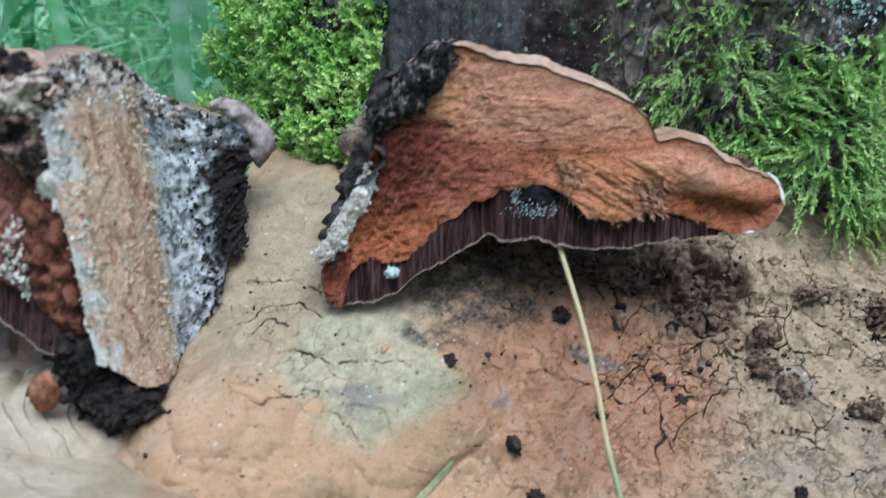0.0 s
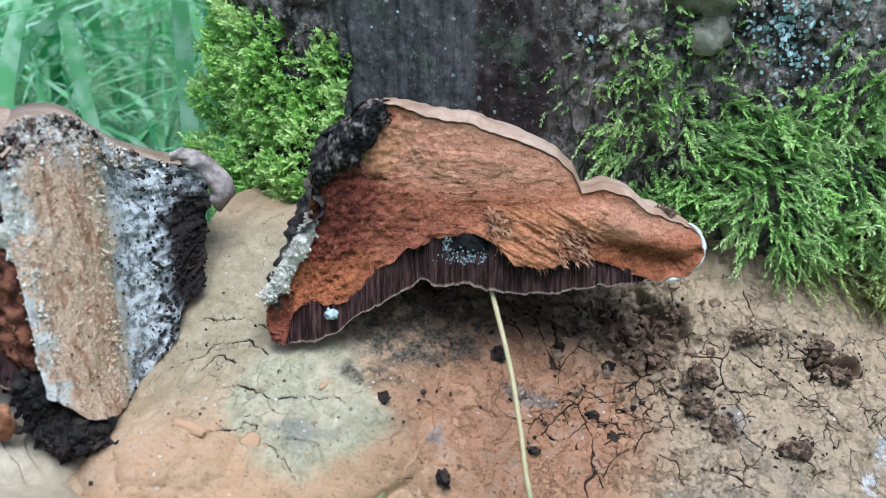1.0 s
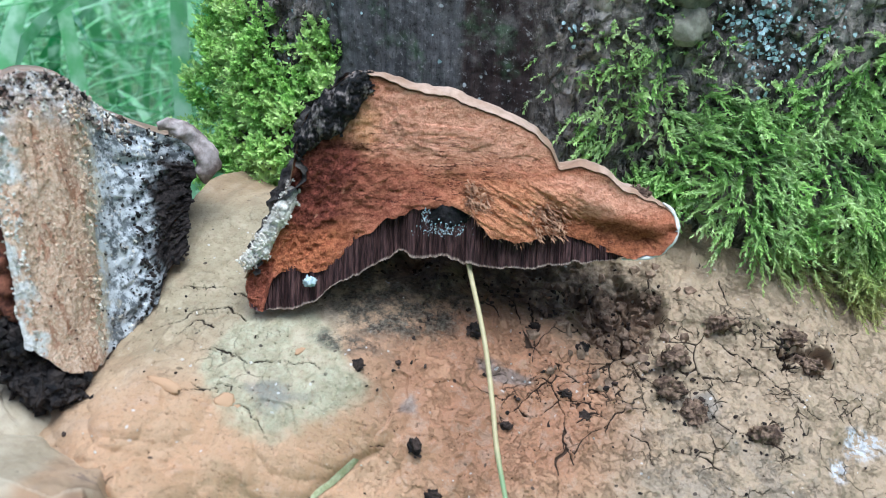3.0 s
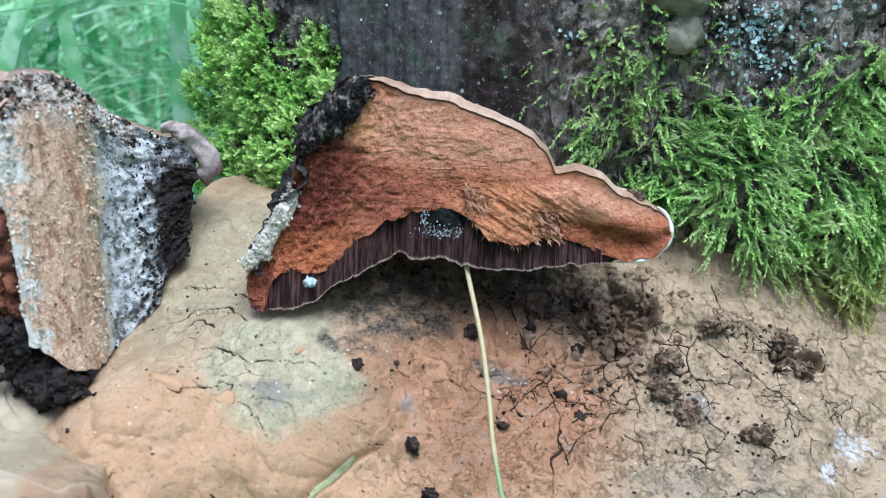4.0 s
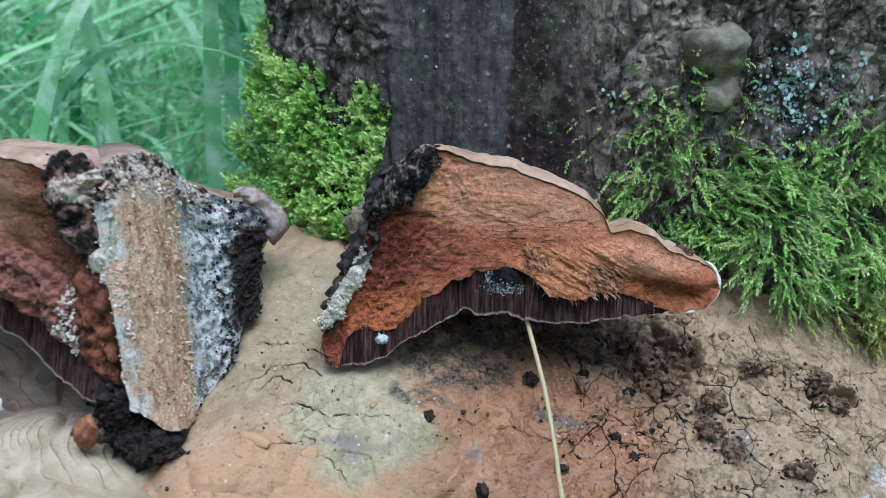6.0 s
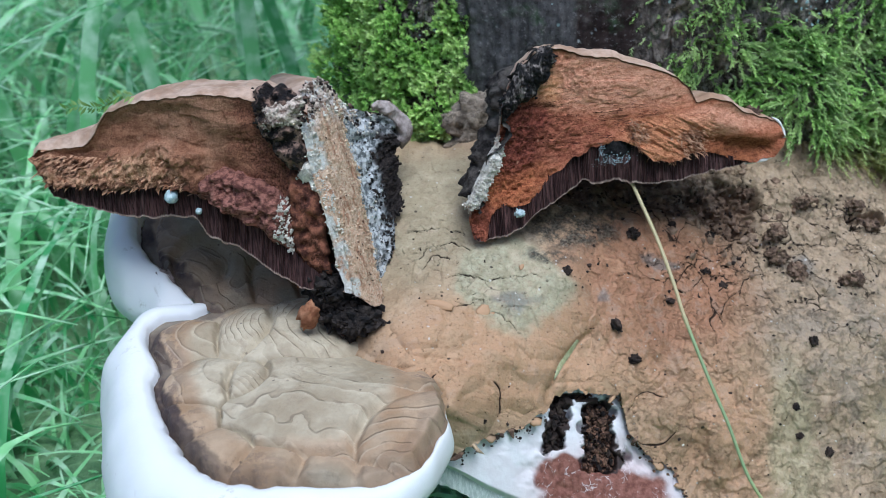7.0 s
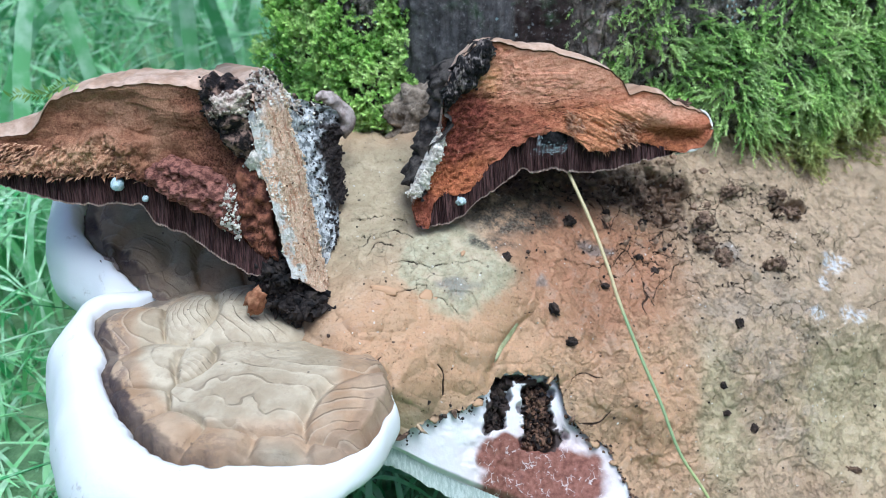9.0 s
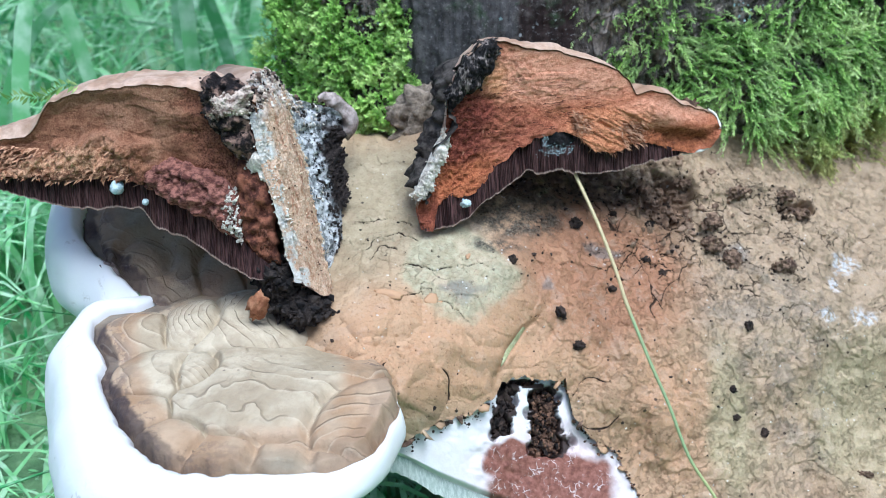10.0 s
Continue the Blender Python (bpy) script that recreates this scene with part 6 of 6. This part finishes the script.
# ---- moss ----
def shoots(name, places, normals, length, leaves, leaf, droop, spread, seed, mat, label, category, splay=0.75, flow=0.0, broad=0.17):
    """Moss shoots, each a bent axis set with small pointed leaves, all in one mesh; a shoot's young end is paler."""
    rng = np.random.default_rng(seed)
    N = len(places)
    d = normals + rng.normal(0, spread, (N, 3)) + np.array((0, 0, droop))
    if flow:
        x, z = places[:, 0] * 70, places[:, 2] * 70
        d = d + flow * np.stack([fbm(x, z, 0, 2, 61), 0 * x, 0.6 * fbm(x, z, 5, 2, 62)], 1)
    d /= np.linalg.norm(d, axis=1)[:, None]
    L = length * rng.uniform(0.55, 1.25, N)
    own = 0.55 * rng.uniform(0, 1, N) ** 1.4 + 0.25 * (0.5 + 0.5 * fbm(places[:, 0] * 160, places[:, 2] * 160, 0, 2, 64))
    bend = rng.normal(0, 0.25, (N, 3)) + np.array((0, 0, droop * 0.8))
    allv, allf, tone, o = [], [], [], 0
    for k in range(leaves):
        f = (k + 0.5 + rng.uniform(-0.3, 0.3, N)) / leaves
        base = places + d * (L * f)[:, None] + bend * (L * f * f * 0.5)[:, None]
        ax = d + bend * f[:, None]
        ax /= np.linalg.norm(ax, axis=1)[:, None]
        ref = rng.normal(0, 1, (N, 3))
        side = np.cross(ax, ref)
        side /= np.linalg.norm(side, axis=1)[:, None]
        ld = ax + side * rng.uniform(0.55, 1.2, (N, 1)) * splay
        ld /= np.linalg.norm(ld, axis=1)[:, None]
        wd = np.cross(ld, ax)
        wd /= np.linalg.norm(wd, axis=1)[:, None] + 1e-9
        ll = leaf * rng.uniform(0.7, 1.3, N) * (1.15 - 0.5 * f)
        ww = ll * broad
        up = np.cross(wd, ld)
        v = np.stack([base - wd * ww[:, None] * 0.4, base + ld * (ll * 0.45)[:, None] - wd * ww[:, None] + up * (ll * 0.08)[:, None], base + ld * ll[:, None] - up * (ll * 0.12)[:, None],
                      base + ld * (ll * 0.45)[:, None] + wd * ww[:, None] + up * (ll * 0.08)[:, None]], 1)
        allv.append(v.reshape(-1, 3))
        tone.append(np.repeat(own + 0.45 * f ** 1.5 - 0.1, 4))
        idx = np.arange(N)[:, None] * 4 + o
        allf.append(np.concatenate([idx, idx + 1, idx + 2, idx + 3], 1))
        o += N * 4
    me = mesh_of(name, np.concatenate(allv), np.concatenate(allf), soft=False)
    me.attributes.new("youth", "FLOAT", "POINT").data.foreach_set("value", np.clip(np.concatenate(tone), 0, 1))
    return add(name, me, mat, None, label, category, kind="stuff")


def moss_places(n, xr, zr, keep, seed, lift):
    rng = np.random.default_rng(seed)
    x, z = rng.uniform(*xr, n), rng.uniform(*zr, n)
    dense = keep(x, z)
    ok = (dense > rng.uniform(0, 1, n)) & (dense > 0.16)
    x, z = x[ok], z[ok]
    p, nm = on_trunk(x, z, 0)
    return p + nm * (lift(x, z))[:, None], nm


def left_zone(x, z):
    edge = np.interp(x, (-0.112, -0.096, -0.079, -0.060, -0.050, -0.040, -0.034, -0.026, -0.018), (0.450, 0.412, 0.398, 0.384, 0.383, 0.386, 0.388, 0.372, 0.345))
    return smooth(0.010, -0.006, z - edge + 0.014 * fbm(x * 90, z * 90, 0, 3, 5)) * smooth(-0.012, -0.024, x) * (0.35 + 0.65 * smooth(-0.45, 0.1, fbm(x * 150, z * 150, 0, 2, 15)))


def right_zone(x, z):
    edge = np.interp(x, (0.045, 0.054, 0.068, 0.095, 0.123, 0.142, 0.162, 0.25), (0.352, 0.366, 0.380, 0.392, 0.396, 0.402, 0.412, 0.425))
    return smooth(0.012, -0.016, z - edge + 0.026 * fbm(x * 60, z * 60, 0, 3, 6)) * smooth(0.040, 0.060, x) * (z > np.interp(x, (0.04, 0.09, 0.12, 0.15, 0.2), (0.352, 0.350, 0.338, 0.318, 0.27))) * np.clip(smooth(0.04, 0.115, x) + smooth(0.36, 0.335, z) + 0.6 * vnoise(x * 80, z * 80, 0, 9), 0.05, 1)


p, nm = moss_places(7000, (-0.0865, -0.012), (0.300, 0.45), left_zone, 1, lambda x, z: 0.002 + 0.010 * smooth(0.40, 0.33, z) + 0.0065 * fbm(x * 120, z * 120, 0, 2, 3))
shoots("cushion_moss", p, nm, 0.0066, 13, 0.0026, 0.45, 0.45, 2, M_MOSS_L, "bright yellow-green cushion moss at the trunk's foot", "moss", 0.85, 0.0, 0.27)
p, nm = moss_places(6000, (0.040, 0.249), (0.270, 0.43), right_zone, 4, lambda x, z: 0.001 + 0.007 * smooth(0.40, 0.33, z) + 0.007 * vnoise(x * 70, z * 70, 0, 3))
shoots("feather_moss", p, nm, 0.0140, 30, 0.0027, -0.45, 0.55, 5, M_MOSS_R, "drooping olive-green feather moss on the bark", "moss", 0.58, 1.9, 0.22)
x, z = rng.normal(0.083, 0.014, 260), rng.normal(0.392, 0.014, 260)
p, nm = on_trunk(x, z, 0.0005)
shoots("bark_moss", p, nm, 0.0060, 12, 0.0018, -0.2, 0.7, 7, M_MOSS_R, "sparse dark green moss tufts in the bark's furrows", "moss", 0.6, 0.8, 0.24)

# ---- on the bracket: straw, clods, grit ----
k = ((0.0316, -0.0400, 0.0057), (0.0332, -0.0342, 0.0057), (0.0394, -0.0142, 0.0055), (0.0437, 0.0048, 0.0060), (0.0464, 0.0185, 0.0055), (0.0529, 0.0407, 0.0030), (0.0589, 0.0580, 0.0000), (0.0652, 0.0772, -0.0050), (0.0751, 0.0924, -0.0120), (0.088, 0.112, -0.024))
q = np.linspace(0, len(k) - 1, 90)
su, sv, sl = (curve([(n, row[c]) for n, row in enumerate(k)], q) for c in range(3))
c = to_world(su, sv, sl)
tang = np.gradient(c, axis=0)
tang /= np.linalg.norm(tang, axis=1)[:, None]
side = np.cross(tang, np.array((0, -0.7, 0.7)))
side /= np.linalg.norm(side, axis=1)[:, None]
up = np.cross(side, tang)
A = np.linspace(0, 2 * math.pi, 8, endpoint=False)
rad = np.linspace(0.0008, 0.0006, 90) * (1 + 0.25 * np.exp(-((q - 4) / 0.06) ** 2))
P = c[None] + rad[None, :, None] * (np.cos(A)[:, None, None] * side[None] + 0.8 * np.sin(A)[:, None, None] * up[None])
add("straw", sheet("straw", P, around=True, flip=True), M_STEM, None, "thin straw-yellow grass stem turning green, lying on the cap", "straw")

CLODS = ((0.0352, -0.0228, 3.0, 2.6), (0.0220, 0.0175, 2.4, 3.2), (0.0285, 0.0305, 3.0, 2.4), (0.1161, -0.0401, 6.0, 3.2), (0.0998, -0.0243, 5.6, 3.6), (0.0990, -0.0150, 6.4, 4.2), (0.1075, -0.0082, 5.0, 4.4), (0.1430, -0.0400, 5.0, 3.0), (0.1484, -0.0311, 5.4, 3.2),
         (0.1300, -0.0029, 6.2, 3.6), (0.0960, 0.0495, 2.0, 1.8), (0.0974, 0.0607, 1.9, 1.6), (0.1105, 0.0674, 2.3, 2.3), (0.1592, 0.0874, 3.6, 1.6), (0.0650, -0.0072, 3.2, 1.6), (0.0478, 0.0058, 2.4, 1.4), (0.1064, 0.0237, 2.0, 2.6), (0.0037, -0.0026, 1.8, 2.2),
         (0.0540, -0.0289, 2.0, 1.4), (0.0720, -0.0010, 2.0, 2.2), (0.0700, -0.0235, 2.6, 1.8), (0.0950, -0.0470, 4.6, 2.6))
rng = np.random.default_rng(8)
for n, (u, v, a, b) in enumerate(CLODS):
    flat = 0.7
    ob = add("soil_clod", crumbly("soil_clod", (a / 1000, b / 1000, max(a, b) * flat / 1000), n + 3, 90 if a > 3.3 else 40), M_FRASS if a < 3.3 else M_SOIL, None,
             "crumbly dark brown clod of soil on the cap" if a > 3.3 else "small black crumb of frass on the cap", "clod", "soil clods")
    w = float(dome(np.array(u), np.array(v)) + dome_relief(np.array(u), np.array(v)))
    ob.matrix_basis = Matrix.Translation(to_world(u, v, w + 0.0003 * b)) @ pose(0, 0, 0, 45, 0, rng.uniform(-35, 35))
ob = add("soil_clod", crumbly("soil_clod", (0.0042, 0.0034, 0.0022), 17, 80), M_SOIL, None, "crumbly dark clod on the cut piece's crust", "clod", "soil clods")
ob.location = Vector(at_r(np.array(0.0822), np.array(0.3680), np.array(-0.005)))

# loose grit: fine dark and pale grains
pl, sz = [], []
for n in range(180):
    u, v = rng.uniform(-0.07, 0.19), rng.uniform(-0.045, 0.10)
    if v > float(break_line(np.array(u))) - 0.001 and -0.055 < u < 0.056:
        continue
    pl.append((u, v))
    sz.append(rng.uniform(0.0002, 0.00065))
for cu, cv, su, sv, cnt in ((0.077, -0.037, 0.012, 0.008, 60), (0.103, -0.014, 0.007, 0.007, 70), (0.143, -0.035, 0.008, 0.005, 70), (0.130, -0.003, 0.006, 0.003, 40), (0.055, -0.012, 0.016, 0.010, 16), (0.012, -0.004, 0.010, 0.005, 8), (0.030, -0.044, 0.020, 0.005, 100)):
    for n in range(cnt):
        u, v = rng.normal(cu, su), rng.normal(cv, sv)
        pl.insert(0, (u, v))
        sz.insert(0, rng.uniform(0.0002, 0.0009))
pl = on_dome(*np.array(pl).T, 0.00015)
half = len(pl) - 60
add("dark_grit", crumbs("dark_grit", pl[:half], sz[:half], 3), M_FRASS, None, "scattered dark crumbs of soil on the cap", "grit", kind="stuff")
add("pale_grit", crumbs("pale_grit", pl[half:], [s * 0.7 for s in sz[half:]], 4), M_MOULD, None, "scattered pale grains on the cap", "grit", kind="stuff")

pl = on_dome(rng.normal(0.078, 0.014, 90), rng.normal(-0.036, 0.010, 90), 0.0004)
add("cap_crumbs", crumbs("cap_crumbs", pl, rng.uniform(0.0006, 0.0022, len(pl)), 14), M_CAPBIT, None, "tan crumbs of broken cap skin in the hollow", "grit", kind="stuff")

# small green sprig caught on the leaning piece
verts, faces = [], []
rng = np.random.default_rng(3)
base, tip = np.array((-0.146, 0.205, 0.3995)), np.array((-0.168, 0.201, 0.3965))
for n in range(26):
    f = n / 25
    p = base + (tip - base) * f + np.array((0, 0, 0.0012 * math.sin(f * 9)))
    for sgn in (-1, 1):
        d = np.array((-0.6, rng.uniform(-0.6, 0.6), sgn * rng.uniform(0.4, 1.0)))
        d = d / np.linalg.norm(d) * rng.uniform(0.0018, 0.0042)
        w = np.cross(d, (0, 1, 0)) * 0.14
        o = len(verts)
        verts += [p, p + d * 0.5 + w, p + d, p + d * 0.5 - w]
        faces.append((o, o + 1, o + 2, o + 3))
add("moss_sprig", mesh_of("moss_sprig", np.array(verts), faces, soft=False), M_MOSS_L, None, "tiny green moss sprig caught on the crust", "moss sprig")

# ---- ground, grass and distance ----
GROUND = 0.20
nu = 90
gx = np.sign(np.linspace(-1, 1, nu)) * np.abs(np.linspace(-1, 1, nu)) ** 4 * 60
X, Y = np.meshgrid(gx, gx + 0.3, indexing="ij")
Z = GROUND + 0.02 * fbm(X * 4, Y * 4, 0, 3, 3) * smooth(30, 2, np.hypot(X, Y)) - 0.02
add("ground", sheet("ground", np.stack([X, Y, Z], -1)), M_GROUND, None, "dark woodland soil under grass", "ground", kind="structure")


def blades(places, height, width, seed, lean, low=False):
    rng = np.random.default_rng(seed)
    N, m = len(places), 8
    az = rng.uniform(0, 6.283, N)
    dirx = np.stack([np.cos(az), np.sin(az), 0 * az], 1)
    H = height * rng.uniform(0.5, 1.2, N)
    ln = lean * rng.uniform(0.2, 1.4, N) * H
    W = width * rng.uniform(0.5, 1.3, N)
    tip = places + dirx * ln[:, None]
    ok = low | ~((tip[:, 0] > -0.17) & (tip[:, 1] < 0.55) & (tip[:, 1] > -0.1))
    places, az, dirx, H, ln, W = places[ok], az[ok], dirx[ok], H[ok], ln[ok], W[ok]
    N = len(places)
    tw = az + math.pi / 2 + rng.normal(0, 0.6, N)
    side = np.stack([np.cos(tw), np.sin(tw), 0 * az], 1)
    verts, faces = [], []
    t = np.linspace(0, 1, m)
    arch = np.sin(np.clip(t * 1.0, 0, 1) * math.pi * 0.62) / math.sin(math.pi * 0.5)
    for k in range(m):
        c = places + dirx * (ln * t[k] ** 2)[:, None] + np.array((0, 0, 1.0)) * (H * arch[k] * np.where(lean * 1.0 > 0, 1, 1))[:, None]
        w = (W * (0.35 + 0.65 * min(1, t[k] * 4)) * (1 - t[k] ** 3) + 0.0002)[:, None] * side
        dip = np.array((0, 0, -1.0)) * (W * 0.25)[:, None]
        verts += [c - w, c + dip, c + w]
    V = np.stack(verts, 1)
    o = np.arange(N)[:, None] * (3 * m)
    for k in range(m - 1):
        for c in (0, 1):
            a = 3 * k + c
            faces.append(np.concatenate([o + a, o + a + 1, o + a + 4, o + a + 3], 1))
    return V.reshape(-1, 3), np.concatenate(faces)


rng = np.random.default_rng(5)


def scatter(n, xr, yr):
    x, y = rng.uniform(*xr, n), rng.uniform(*yr, n)
    ok = ~((np.abs((x - TX) / (TA + 0.02)) < 1) & (y > 0.12)) & ~((x > -0.235) & (y < 0.345) & (y > 0.06) & (x < 0.36))
    return np.stack([x, y, np.full(n, GROUND - 0.025)], 1)[ok]


v, f = blades(scatter(620, (-1.3, 0.1), (0.50, 1.9)), 0.21, 0.0050, 3, 2.6)
add("grass", mesh_of("grass", v, f), M_GRASS, None, "tall arching green grass behind the fungus", "grass", kind="stuff")
v, f = blades(scatter(900, (-0.9, -0.10), (0.42, 1.3)), 0.12, 0.0022, 14, 2.2)
add("fine_grass", mesh_of("fine_grass", v, f), M_GRASS, None, "fine tangled green grass between the broad blades", "grass", kind="stuff")
v, f = blades(scatter(1100, (-0.55, -0.17), (-0.05, 0.6)), 0.10, 0.0030, 4, 1.5)
add("short_grass", mesh_of("short_grass", v, f), M_GRASS, None, "short green grass on the ground beside the fungus", "grass", kind="stuff")
v, f = blades(scatter(2600, (-4.5, 4.5), (1.5, 7)), 0.45, 0.012, 6, 1.3)
add("far_grass", mesh_of("far_grass", v, f), M_GRASS, None, "blurred green meadow grass in the distance", "grass", kind="stuff")
v, f = blades(scatter(700, (-0.6, 0.5), (-0.6, -0.1)), 0.07, 0.003, 9, 1.2)
add("near_grass", mesh_of("near_grass", v, f), M_GRASS, None, "short grass under the fungus", "grass", kind="stuff")
q = np.stack([rng.uniform(-0.42, -0.03, 3000), rng.uniform(-0.22, 0.36, 3000), np.full(3000, GROUND - 0.025)], 1)
v, f = blades(q, 0.040, 0.0016, 12, 1.4, True)
add("low_grass", mesh_of("low_grass", v, f), M_GRASS, None, "low green grass by the lobe's foot", "grass", kind="stuff")
# the upright blade beside the trunk, and a few broad ones
for x, y, h, w, az, lean in ((-0.158, 0.485, 0.26, 0.0048, 0.4, 0.04), (-0.300, 0.50, 0.20, 0.0045, 6.1, 1.1), (-0.22, 0.50, 0.26, 0.0045, 2.6, 0.5), (-0.27, 0.46, 0.24, 0.0050, 1.0, 0.8), (-0.33, 0.52, 0.30, 0.0055, 3.6, 0.7), (-0.19, 0.62, 0.30, 0.0050, 5.2, 0.8), (-0.40, 0.44, 0.25, 0.0045, 0.2, 0.9)):
    m = 14
    t = np.linspace(0, 1, m)[:, None]
    c = np.array((x, y, GROUND - 0.02)) + np.concatenate([lean * h * t ** 2 * math.cos(az), lean * h * t ** 2 * math.sin(az), h * np.sin(t * math.pi * (0.5 + 0.15 * (lean > 0.3)))], 1)
    w_ = w * (1 - t ** 4) * np.array((1.0, 0.25, 0.0))
    P = np.stack([c - w_, c + np.array((0, -0.001, 0)), c + w_], 1)
    add("sedge", sheet("sedge", P), M_GRASS, None, "broad upright green sedge blade in the grass", "grass", "sedges")

# a green leaf sliver in the crease
q = np.linspace(0, 1, 24)
cu, cv = np.interp(q, (0, 0.5, 1), (0.0062, -0.0018, -0.0068)), np.interp(q, (0, 0.5, 1), (0.0235, 0.0335, 0.0425))
wd = 0.0011 * np.sin(np.clip(q * 1.1 + 0.12, 0, 1) * math.pi) ** 0.5
P = np.stack([on_dome(cu - wd, cv, 0.0006), on_dome(cu, cv, 0.0016), on_dome(cu + wd, cv, 0.0006)], 1)
add("leaf_sliver", sheet("leaf_sliver", P), M_LEAFBIT, None, "pale green leaf sliver lying in a crease of the cap", "leaf")

# an added ring, out of view, that blocks low sky light to deepen shadows
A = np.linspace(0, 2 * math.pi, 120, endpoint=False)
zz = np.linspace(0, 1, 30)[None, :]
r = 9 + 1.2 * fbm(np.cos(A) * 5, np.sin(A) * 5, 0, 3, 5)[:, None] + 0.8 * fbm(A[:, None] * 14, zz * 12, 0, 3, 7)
# lower in front and back-left, so more sky reaches trunk and grass
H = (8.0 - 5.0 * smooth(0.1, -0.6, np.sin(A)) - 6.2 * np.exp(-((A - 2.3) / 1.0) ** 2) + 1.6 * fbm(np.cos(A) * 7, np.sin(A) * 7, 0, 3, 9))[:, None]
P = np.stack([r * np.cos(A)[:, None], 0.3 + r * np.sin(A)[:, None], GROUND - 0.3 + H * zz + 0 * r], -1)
add("backdrop", sheet("backdrop", P, around=True, flip=True), M_BACKDROP, None, "added dark green ring, out of view, that blocks low sky light", "woodland", kind="structure")
